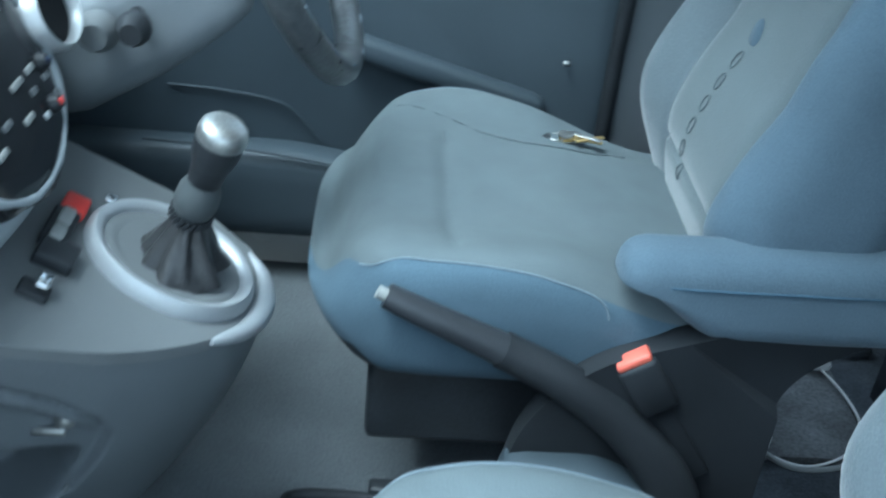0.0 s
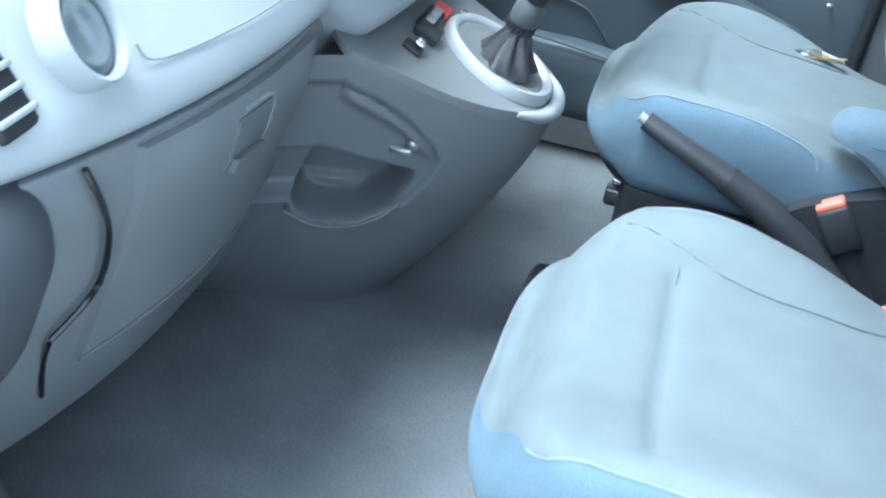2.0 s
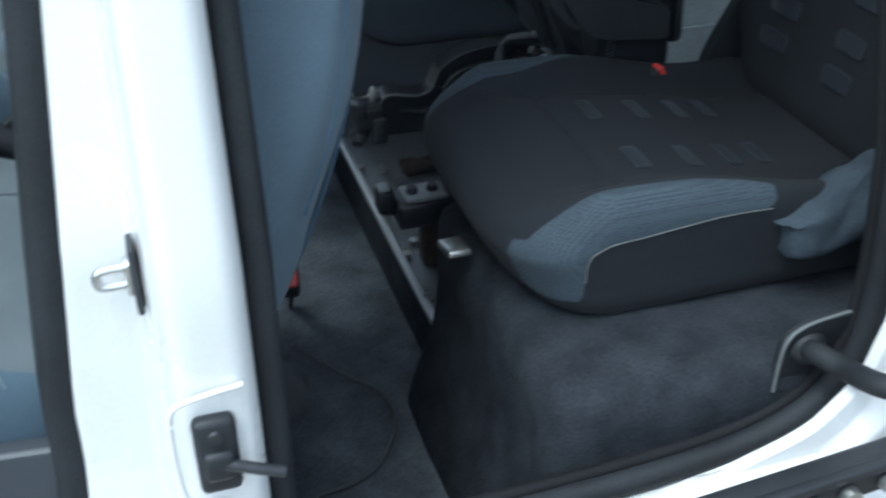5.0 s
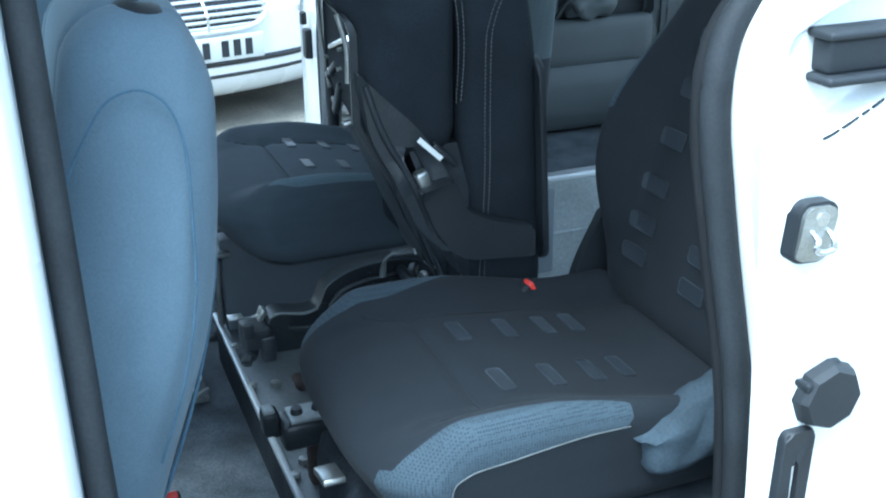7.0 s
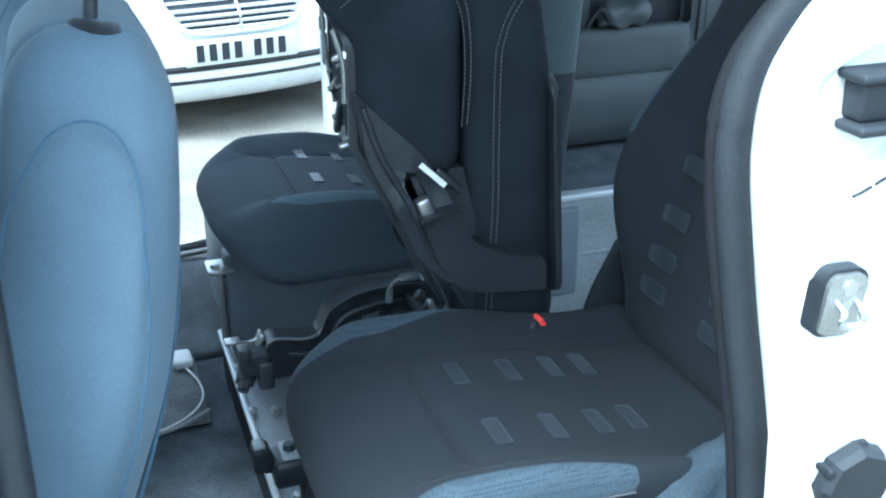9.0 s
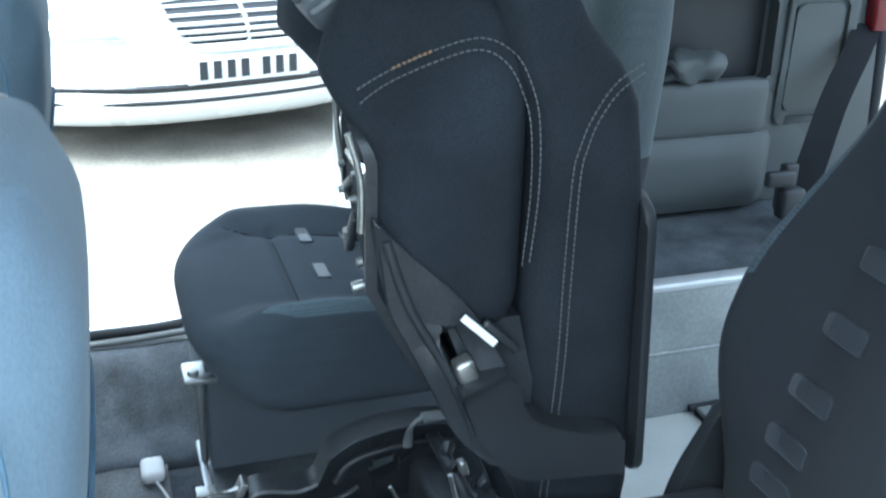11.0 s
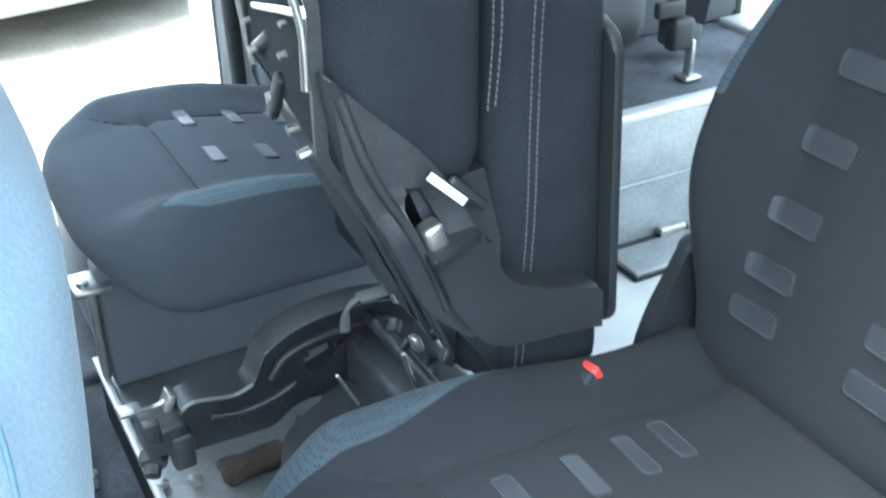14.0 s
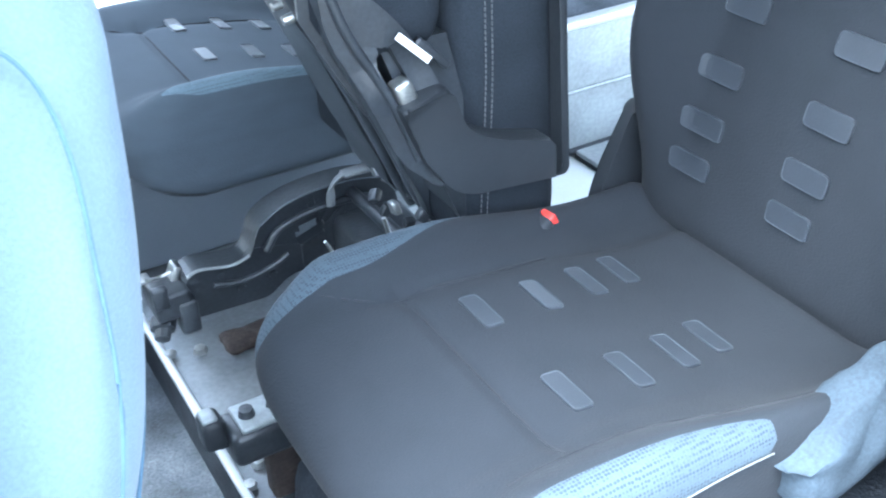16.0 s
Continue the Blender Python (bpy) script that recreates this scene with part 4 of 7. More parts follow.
def buckle(at, rz, tilt, label, mt=RED_SOFT, stalk=0.12):
    b = thing("belt_buckle", label, "seat belt buckle", at, "belt buckles")
    r = Matrix.Rotation(radians(rz), 4, "Z") @ Matrix.Rotation(radians(tilt), 4, "Y")
    part("buckle_body", block((0.044, 0.026, 0.07), (0, 0, -0.036), 0.006, None), PLAST_BLACK, b).matrix_local = r
    part("release_button", block((0.038, 0.020, 0.010), (0, 0, 0.002), 0.003, None), mt, b, "red release button").matrix_local = r
    part("stalk", block((0.022, 0.008, stalk), (0, 0, -0.065 - stalk / 2), 0.003, None), PLAST_BLACK, b).matrix_local = r
    return b


buckle((0.187, 0.100, 0.712), 0, -34, "black belt buckle with a red button by the driver's seat")
buckle((0.250, -0.150, 0.724), 0, -16, "black belt buckle with a red button by the passenger seat")
# keys on the driver's seat
keys = thing("key_bunch", "small bunch of keys with a black fob on the seat", "keys", (0.150, 0.520, 0.757))
part("key_fob", block((0.046, 0.020, 0.010), (-0.034, 0.004, 0), 0.004, Matrix.Rotation(radians(-6), 4, "Z")), PLAST_BLACK, keys, "black plastic fob")
part("key_ring", tube([(0.011 * math.cos(q) - 0.004, 0.011 * math.sin(q), 0.003) for q in (2 * math.pi * k / 16 for k in range(17))], 0.0011, 6, 1, True, smooth_path=False), STEEL, keys, "steel split ring")
for k, (dx, rz, mt) in enumerate(((0.006, 6, STEEL), (0.010, -16, BRASS), (0.014, 24, BRASS), (0.008, -30, STEEL))):
    part("key", merge(block((0.044, 0.008, 0.0022), (dx + 0.026, -0.3 * dx, 0.0025 * k), 0.0008, Matrix.Rotation(radians(rz), 4, "Z")), lathe([(0, 0.0012), (0.011, 0.0012), (0.011, -0.0012)], 14, Matrix.Translation((dx, 0, 0.0025 * k)))), mt, keys, "flat metal key")


# ---- rear seats ----
def sewn(x, y):
    """Where the bolsters are sewn to the middle of a rear cushion."""
    if y > 0:
        return 0.118 + 0.052 * ss(0.16, 0.05, x) + 0.016 * ss(0.24, 0.36, x)
    return 0.148 + 0.010 * ss(0.13, 0.06, x) + 0.030 * ss(0.18, 0.38, x)


def rear_cushion(o, p):
    x, y, z = o
    a = abs(y)
    top = ss(0.04, 0.13, z)
    z += top * ((0.023 if y > 0 else 0.034) * ss(0.11, 0.205, a) * ss(-0.02, 0.12, x) * (1 - (1.3 if y > 0 else 0.5) * ss(0.22, 0.45, x)) + 0.006 * bell(x - 0.15, 0.15))
    z -= top * 0.004 * (bell(a - sewn(x, y), 0.009) * ss(0.04, 0.09, x) + bell(x - 0.163, 0.009) * (a < 0.14))
    z -= top * 0.018 * ss(0.1, 0.0, x) + top * 0.045 * ss(0.18, 0.5, x) * (1 - ss(0.15, 0.22, a))
    z += (1 - top) * 0.012 * ss(0.1, 0.0, x)
    x += 0.045 * (a / 0.22) ** 4 * ss(0.2, 0.0, x) + 0.045 * (1 - ss(0.0, 0.12, z)) * ss(0.2, 0, x)
    y *= 1 - 0.08 * ss(0.12, -0.02, x) - 0.05 * (1 - top)
    return Vector((x, y, z))


def rear_panel(o, p, inner=1, band=0.044, hang=0.014):
    """Positive inside the sewn mesh panels along both upper edges; narrow on the inner side."""
    a = abs(p.y)
    if hang > 0.1:
        # far cushion: this strip paints the highlight along its upper inner edge
        return min(o.y * inner - 0.181 - 0.026 * ss(0.12, 0.03, o.x), math.hypot(0.72 * max(0.085 - o.x, 0), max(o.z - 0.060, 0)) - 0.061 - 0.016 * ss(0.15, 0.05, o.x), o.z - 0.098, o.x - 0.03) if p.y * inner > 0 else -0.01
    if inner > 0 and p.y > 0:
        return min(o.y - 0.163 - 0.046 * ss(0.13, 0.33, o.x), o.z - 0.050, 0.335 - o.x)
    if p.y * inner > 0:
        edge = 0.135 - p.z if a >= 0.2199 else (a - 0.22 if p.z >= 0.1349 else 0.135 - p.z)
        wide = band * math.sqrt(max(1 - ((p.x - 0.10) / 0.24) ** 2, 0))
        return min(edge + wide, hang - edge) if a > 0.15 and (p.x > 0.0001 or p.z > 0.09) else -0.01
    edge = 0.135 - p.z if a >= 0.2199 else (a - 0.22 if p.z >= 0.1349 else 0.135 - p.z)
    if p.x <= 0.0001:
        return min(a - 0.17, 0.09) if p.z > 0.02 else -0.01
    inset = 0.036 * math.sqrt(max(1 - ((p.x - 0.08) / 0.25) ** 2, 0))
    depth = side_depth(p.x)
    return min(edge + inset, depth - edge, 0.318 - p.x)


def side_depth(x):
    """How far the outer mesh band hangs down the side."""
    return 0.040 - 0.012 * ss(0.12, 0.33, x) + 0.07 * ss(0.065, 0.01, x)


def rear_cushion_mats(side, u, v, w):
    return 1 if side == "bottom" else 0


def rear_back(o, p):
    x, y, z = o
    a = abs(y)
    f = ss(0.0, 0.1, z)
    y *= 1 - 0.10 * ss(0.42, 0.66, x)
    z += f * (0.072 * ss(0.13, 0.21, a) * ss(0.02, 0.26, x) * ss(0.50, 0.29, x) + 0.015 * bell(x - 0.2, 0.15)) - f * 0.04 * ss(0.5, 0.68, x)
    x -= 0.05 * (a / 0.22) ** 2 * ss(0.4, 0.66, x)
    return Vector((x, y, z))


def rear_back_panel(o, p):
    a = abs(p.y)
    return min(p.x - 0.30, p.z - 0.035, a - 0.196)


def patch(shape, x, y, w, h, z, m, cloth, lift=0.0012, par=None):
    """A small woven patch that follows the cloth."""
    bm = bmesh.new()
    loop = round_poly([(-w / 2, -h / 2), (w / 2, -h / 2), (w / 2, h / 2), (-w / 2, h / 2)], min(w, h) * 0.28, 4)
    top, low = [], []
    for u, v in loop:
        q = shape(Vector((x + u, y + v, z)), Vector((0, 0, z)))
        top.append(bm.verts.new(m @ (q + Vector((0, 0, lift)))))
        low.append(bm.verts.new(m @ (q - Vector((0, 0, 0.002)))))
    k = len(loop)
    c = bm.verts.new(m @ (shape(Vector((x, y, z)), Vector((0, 0, z))) + Vector((0, 0, lift))))
    rings = [top] + [[bm.verts.new(m @ (shape(Vector((x + s * u, y + s * v, z)), Vector((0, 0, z))) + Vector((0, 0, lift)))) for u, v in loop] for s in (0.75, 0.5, 0.25)]
    for i in range(k):
        j = (i + 1) % k
        for a, b in zip(rings, rings[1:]):
            bm.faces.new((a[i], a[j], b[j], b[i]))
        bm.faces.new((rings[-1][i], rings[-1][j], c))
        bm.faces.new((low[i], low[(i + 1) % k], top[(i + 1) % k], top[i]))
    pa = part("patch", bm, cloth, par, "", False)
    rim = [m @ (shape(Vector((x + 0.93 * u, y + 0.96 * v, z)), Vector((0, 0, z))) + Vector((0, 0, lift + 0.0003))) for u, v in loop]
    part("patch_binding", tube(rim + [rim[0]], 0.0006, 5, 1, True, smooth_path=False), PATCH_EDGE, pa)


def rear_seat(at, label, inner=1, recline=13, band=0.058, cloth=FAB_TWO, hang=0.014, aside=0.0, head=(0.625, 0.015)):
    s = thing("rear_seat", label, "car seat", at, "rear seats")
    us = lin(0.0, 0.55, 55, 0.149, 0.155, 0.161)
    vs = lin(-0.22, 0.22, 44, -0.131, -0.125, -0.119, 0.119, 0.125, 0.131)
    base = Matrix.Translation((0, 0, 0.0))
    cushion = part("cushion", soft_box(us, vs, lin(0, 0.135, 14), 0.040, rear_cushion, rear_cushion_mats, base, lambda o, p: rear_panel(o, p, inner, band, hang)), [FAB_TWO_LIT if hang > 0.1 else cloth, PLAST_BLACK], s, "charcoal cloth cushion with pale blue mesh edges")
    for x, dy in ((0.214, 0.0), (0.286, 0.005), (0.350, 0.017), (0.400, 0.027)):
        for y in (0.058, -0.077):
            patch(rear_cushion, x, y + dy * (aside == 0) + aside, 0.021, 0.054, 0.135, base, PATCH_GLEAM if hang > 0.1 else FAB_PATCH, 0.0020, par=cushion)
    for path in ([(0.163, y) for y in (-0.146, -0.12, -0.08, -0.04, 0.0, 0.04, 0.08, 0.114)], [(x, sewn(x, 1)) for x in (0.085, 0.12, 0.16, 0.2, 0.25, 0.3, 0.34)], [(x, -sewn(x, -1)) for x in (0.10, 0.13, 0.16, 0.22, 0.28, 0.34, 0.40)]):
        part("seam", tube([rear_cushion(Vector((x, y, 0.135)), None) + Vector((0, 0, 0.0006)) for x, y in path], 0.0014, 6, 6), REAR_SEAM, cushion)
    band = [rear_cushion(Vector((x, -inner * 0.2205, 0.135 - side_depth(x))), None) for x in (0.04, 0.05, 0.06, 0.075, 0.10, 0.15, 0.2, 0.26, 0.312)]
    part("piping", tube(band, 0.0009, 6, 4), THREAD, cushion, "dull grey piping")
    m = frame_of((0.632, 0, 0.04), recline)
    us = lin(0.0, 0.63, 44, 0.26)
    vs = lin(-0.22, 0.22, 52)
    back = part("backrest", soft_box(us, vs, lin(0, 0.12, 6, 0.07), 0.045, rear_back, None, m, rear_back_panel if hang < 0.1 else lambda o, p: min(p.x - 0.30, abs(p.y) - 0.150)), [cloth], s, "charcoal cloth backrest with pale mesh edges")
    for i, x in enumerate((0.103, 0.152, 0.212, 0.283, 0.355, 0.43)):
        for y in (-0.015, 0.127):
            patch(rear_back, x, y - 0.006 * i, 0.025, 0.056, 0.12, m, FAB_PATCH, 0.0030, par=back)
    for sgn in (-1, 1):
        part("headrest_post", tube([m @ Vector((0.59, sgn * 0.06, 0.05)), m @ Vector((0.70, sgn * 0.06, 0.05))], 0.006, 8, 1), CHROME, s)
    hr = part("headrest", soft_box(lin(0, 0.17, 10), lin(-0.115, 0.115, 14), lin(0, 0.085, 6), 0.040, lambda o, p: Vector((o.x, o.y * (1 - 0.3 * ss(0.05, 0.17, o.x)), o.z)), None, m @ Matrix.Translation((head[0], 0, head[1]))), FAB_TWO_FAR if hang > 0.1 else FAB_DARK, s, "charcoal cloth headrest")
    part("headrest_panel", soft_box(lin(0, 0.125, 10), lin(-0.075, 0.075, 10), lin(0, 0.012, 2), 0.005, lambda o, p: Vector((o.x, o.y * (1 - 0.32 * ss(0.04, 0.13, o.x)), o.z - 0.012 * ss(0.06, 0.125, o.x))), None, m @ Matrix.Translation((head[0] + 0.012, 0, head[1] + 0.077))), PLAST_GREY, hr, "grey cloth front panel")
    for sgn in (-1, 1):
        part("hinge_cover", sheet(round_poly([(0.455, 0.02), (0.485, 0.12), (0.525, 0.21), (0.56, 0.20), (0.58, 0.0)], 0.02), [], "y", sgn * 0.222, sgn * 0.238, None, 0.004), PLAST_BLACK, s, "black plastic hinge cover")
    return s


Z_REAR = 0.680
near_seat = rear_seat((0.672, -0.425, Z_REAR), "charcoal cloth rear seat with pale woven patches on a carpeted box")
far_seat = rear_seat((0.672, 0.41, Z_REAR), "charcoal cloth rear seat with pale patches beside the open door", -1, 4, 0.012, FAB_TWO_FAR, 0.20, 0.047, (0.535, 0.058))
part("mount_bracket", merge(block((0.05, 0.06, 0.010), (0.03, 0.02, -0.035), 0.003), block((0.012, 0.02, 0.16), (0.03, 0.03, -0.12), 0.003), lathe([(0, 0.008), (0.008, 0.007), (0.009, 0)], 8, Matrix.Translation((0.02, 0.01, -0.03)))), STEEL, far_seat, "bare steel mounting bracket")
part("bracket_strap", merge(block((0.010, 0.006, 0.10), (0.058, 0.018, -0.085), 0.002, Matrix.Rotation(radians(4), 4, "Y")), lathe([(0, 0.006), (0.007, 0.005), (0.008, 0)], 10, Matrix.Translation((0.040, 0.016, -0.05)) @ Matrix.Rotation(radians(90), 4, "X")), lathe([(0, 0.006), (0.008, 0.005), (0.009, 0)], 10, Matrix.Translation((0.046, 0.016, -0.10)) @ Matrix.Rotation(radians(90), 4, "X"))), BLACK_METAL, far_seat, "black strap and bolts")
# loose cloth flap at the outer hinge of the near seat
part("side_flap", soft_box(lin(0.325, 0.475, 18), lin(-0.234, -0.190, 6), lin(0.062, 0.148, 10), 0.018, lambda o, p: o + Vector((0, -0.01 * bell(o.z - 0.09, 0.04), 0.03 * ss(0.37, 0.47, o.x) - 0.03 * ss(0.40, 0.34, o.x) * ss(0.1, 0.15, o.z))) + 0.013 * noise.noise_vector(o * 20) + 0.005 * noise.noise_vector(o * 55 + Vector((3, 1, 7))), None), FAB_FLAP, near_seat, "crumpled pale blue cloth flap")
part("front_tab", merge(block((0.030, 0.050, 0.010), (0.008, -0.018, 0.017), 0.003, Matrix.Rotation(radians(-12), 4, "X"))), STEEL, near_seat, "bare steel tab below the cushion")
# pull strap and latch of the near seat
lever = part("release_lever", merge(block((0.09, 0.012, 0.02), (0.47, -0.262, 0.12), 0.004, Matrix.Rotation(radians(-25), 4, "Y")), block((0.05, 0.014, 0.012), (0.45, -0.262, 0.09), 0.003)), STEEL, near_seat, "bare steel release lever")

# metal mounting plate across the floor
plate = thing("mounting_plate", "pale grey steel seat mounting plate across the floor", "floor plate", (0.695, 0.08, 0.47))
part("plate", block((0.42, 0.84, 0.010), (0.21, 0, -0.005), 0.003), PLATE, plate)
part("plate_lip", block((0.012, 0.84, 0.012), (0.004, 0, 0.003), 0.003), SILVER, plate, "bright folded front edge")
for y in (-0.32, -0.2, -0.06, 0.1, 0.26):
    part("bolt", lathe([(0, 0.008), (0.008, 0.007), (0.009, 0)], 6, Matrix.Translation((0.012, y, 0.004))), STEEL, plate, "", False)
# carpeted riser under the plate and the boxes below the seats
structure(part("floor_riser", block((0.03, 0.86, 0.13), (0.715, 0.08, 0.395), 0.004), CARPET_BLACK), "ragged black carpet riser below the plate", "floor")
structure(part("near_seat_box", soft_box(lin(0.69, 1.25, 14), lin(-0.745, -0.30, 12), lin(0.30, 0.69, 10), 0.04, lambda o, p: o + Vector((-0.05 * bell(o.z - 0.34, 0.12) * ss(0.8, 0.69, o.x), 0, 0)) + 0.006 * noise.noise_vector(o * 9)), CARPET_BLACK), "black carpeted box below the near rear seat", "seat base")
structure(part("far_seat_box", merge(block((0.74, 0.05, 0.20), (1.08, 0.442, 0.570), 0.006), block((0.46, 0.26, 0.22), (0.94, 0.60, 0.565), 0.02)), BASE_TRIM), "slate panelled base below the far rear seat", "seat base")

# seat bracket in front of the near seat
br = thing("seat_bracket", "black steel seat bracket with a bright top bolt on the plate", "bracket", (0.70, -0.135, 0.474))
part("clamp_body", block((0.10, 0.055, 0.045), (0.035, -0.005, 0.10), 0.008), BLACK_METAL, br)
part("clamp_top", block((0.065, 0.048, 0.008), (0.03, -0.006, 0.126), 0.003), GALV, br, "pale worn top face")
for x in (0.012, 0.045):
    part("top_bolt", lathe([(0, 0.010), (0.008, 0.009), (0.010, 0)], 6 if x > 0.03 else 14, Matrix.Translation((x, -0.006, 0.130))), BLACK_METAL, br, "", False)
part("knob", merge(block((0.026, 0.034, 0.040), (-0.028, 0.004, 0.118), 0.006), block((0.03, 0.018, 0.02), (-0.012, 0.0, 0.104), 0.004)), PLAST_BLACK, br, "black clamp knob")
part("knob_tip", block((0.018, 0.024, 0.008), (-0.030, 0.004, 0.139), 0.003), GALV, br)
part("strut", merge(block((0.05, 0.03, 0.08), (0.05, -0.01, 0.04), 0.006), block((0.04, 0.03, 0.02), (0.06, 0.03, 0.012), 0.005)), RUST, br, "rusty mounting foot")
part("foot_bolt", lathe([(0, 0.012), (0.009, 0.010), (0.010, 0)], 6, Matrix.Translation((0.03, 0.045, 0.0))), STEEL, br, "", False)
part("foot_tab", block((0.045, 0.012, 0.012), (0.092, -0.02, 0.014), 0.003), STEEL, br, "bright steel tab")

# ---- folded middle seat: cushion tipped up against its backrest ----
mid = thing("folded_rear_seat", "black cloth middle rear seat with its cushion tipped up", "car seat", (0.88, 0.0, 0.474), "rear seats")


LOC = Vector((0.88, 0.0, 0.474))


def under(z, y=0.0):
    """How far forward the bare underside of the tipped cushion stands at each height."""
    k = min(max((y + 0.19) / 0.29, 0), 1)
    x = 0.812 + 0.046 * k + 0.55 * max(1.06 - z, 0)
    return x + (0.788 - x) * ss(1.18, 1.25, z)


def tipped(o, p):
    """x: from the underside to the cloth; z: height."""
    z, k = 1.00 + 1.067 * o.z, o.x / 0.20
    y = o.y * (0.66 + 0.20 * ss(0.16, 0.25, o.z) if o.y > 0 else 1)
    lo = under(z, y)
    x = lo + k * (0.964 - lo)
    z += (0.030 * (1 - (o.y / W) ** 2) - 0.015 - 0.008 * (1 - k)) * ss(0.18, 0.30, o.z)
    y *= 1 - (0.42 if y < 0 else 0.12) * (1 - k) * ss(0.19, 0.26, o.z) - 0.07 * ss(0.20, 0.30, o.z)
    dent = 0.040 * bell(y + 0.014, 0.048) * bell(z - 1.288, 0.040) * (1 - k)
    x += dent
    z -= 0.6 * dent
    return Vector((x, y, z)) - LOC


W = 0.205
tip = part("cushion", soft_box(lin(0, 0.20, 16), lin(-W, W, 24), lin(0, 0.30, 26), 0.050, tipped, None), FAB_BLACK, mid, "black cloth cushion standing on end")


def on_side(x, z, y=-0.2075):
    k = min(max((x - 0.79) / 0.174, 0), 1)
    return Vector((x, (y - 0.0012) * (1 - 0.42 * (1 - k) * ss(1.205, 1.275, z) - 0.07 * ss(1.215, 1.32, z)), z)) - LOC


for loop in ([(0.808, 1.244), (0.837, 1.256), (0.88, 1.275), (0.916, 1.287), (0.941, 1.276), (0.953, 1.252), (0.960, 1.217), (0.963, 1.153), (0.958, 1.082)], [(0.807, 1.236), (0.834, 1.248), (0.878, 1.265), (0.913, 1.277), (0.934, 1.268), (0.945, 1.246), (0.952, 1.213), (0.955, 1.153), (0.951, 1.082)]):
    part("stitching", stitches([on_side(x, z) for x, z in loop]), THREAD, tip, "pale double stitching")
part("worn_thread", stitches([on_side(x, z, -0.2082) for x, z in ((0.842, 1.2585), (0.862, 1.267), (0.880, 1.2755))], 0.003, 0.002, 0.0012), RUST_THREAD, tip, "frayed orange thread")
# steel underside: a pressed frame round a sunken plate
pan_map = lambda p: Vector((under(p.z, p.y) + p.x, p.y, p.z)) - LOC
part("seat_pan", sheet(round_poly([(-0.184, 0.94), (0.105, 0.95), (0.105, 1.195), (-0.184, 1.215)], 0.03), [round_poly([(-0.176, 1.00), (0.09, 1.00), (0.09, 1.185), (-0.176, 1.205)], 0.02)], "x", -0.004, 0.010, pan_map, 0.0, 0.03), BLACK_METAL, mid, "black pressed-steel cushion frame")
part("pan_plate", sheet(round_poly([(-0.18, 0.95), (0.10, 0.95), (0.10, 1.19), (-0.18, 1.20)], 0.02), [], "x", 0.022, 0.034, pan_map, 0.0, 0.04), BLACK_METAL, mid)
for pts in (((-0.181, 1.212), (-0.182, 1.17), (-0.182, 1.12)), ((0.100, 1.19), (0.102, 1.12), (0.102, 1.04))):
    part("pan_rail", tube([pan_map(Vector((-0.008, y, z))) for y, z in pts], 0.0035, 8, 3), STEEL, mid, "bare steel edge rail")
part("pan_bar", tube([Vector((0.848, 0.042, 1.119)) - LOC, Vector((0.806, -0.182, 1.180)) - LOC], 0.0045, 8, 1), CHROME, mid, "bright steel cross rod")
for y, z, k in ((-0.02, 1.046, 0.7), (0.03, 1.082, 0.5), (-0.06, 1.035, 0.6), (-0.165, 1.06, 0.6), (0.06, 1.10, 0.4), (-0.10, 1.12, 0.4), (-0.11, 1.15, 0.35), (-0.035, 1.06, 0.5)):
    part("pan_bolt", lathe([(0, 0.020 * k), (0.008 * k, 0.018 * k), (0.009 * k, 0)], 10, Matrix.Translation(pan_map(Vector((-0.004, y, z)))) @ Matrix.Rotation(radians(-100), 4, "Y")), STEEL, mid)
part("pan_lever", merge(block((0.010, 0.014, 0.06), pan_map(Vector((-0.004, -0.04, 1.06))), 0.003, Matrix.Rotation(radians(35), 4, "X")), block((0.012, 0.05, 0.012), pan_map(Vector((0.0, 0.02, 1.09))), 0.003, Matrix.Rotation(radians(-30), 4, "X"))), BLACK_METAL, mid)
# frame sides running down to the hinge
near_plate = round_poly([(0.812, 1.14), (0.826, 1.047), (0.86, 0.979), (0.896, 0.898), (0.945, 0.85), (0.965, 0.93), (0.905, 1.045), (0.838, 1.11)], [0.01, 0.03, 0.03, 0.02, 0.02, 0.03, 0.04, 0.02], 5)
part("frame_side", sheet(near_plate, [round_poly([(0.868, 1.02), (0.90, 0.95), (0.925, 0.955), (0.885, 1.035)], 0.012)], "y", -0.206, -0.188, lambda p: p - LOC, 0.003), BLACK_METAL, mid, "black pressed-steel frame side")
part("frame_rib", tube([Vector(q) - LOC for q in ((0.822, -0.206, 1.12), (0.845, -0.206, 1.05), (0.885, -0.206, 0.975), (0.915, -0.206, 0.90))], 0.005, 8, 5), BLACK_METAL, mid)
inner = round_poly([(0.862, 1.02), (0.913, 0.903), (0.938, 0.842), (0.955, 0.809), (0.975, 0.75), (1.03, 0.75), (1.01, 0.85), (0.965, 0.95), (0.93, 1.03)], [0.02, 0.03, 0.02, 0.02, 0.02, 0.02, 0.04, 0.04, 0.02], 5)
for y0, y1 in ((-0.13, -0.115), (-0.03, 0.07)):
    part("frame_side", sheet(inner, [], "y", y0, y1, lambda p: p - LOC, 0.006), BLACK_METAL, mid, "black pressed-steel frame side")
part("frame_fill", sheet([(0.885, 1.02), (0.955, 0.84), (0.985, 0.77), (1.02, 0.77), (0.96, 1.02)], [], "y", -0.19, 0.06, lambda p: p - LOC), BLACK_METAL, mid)
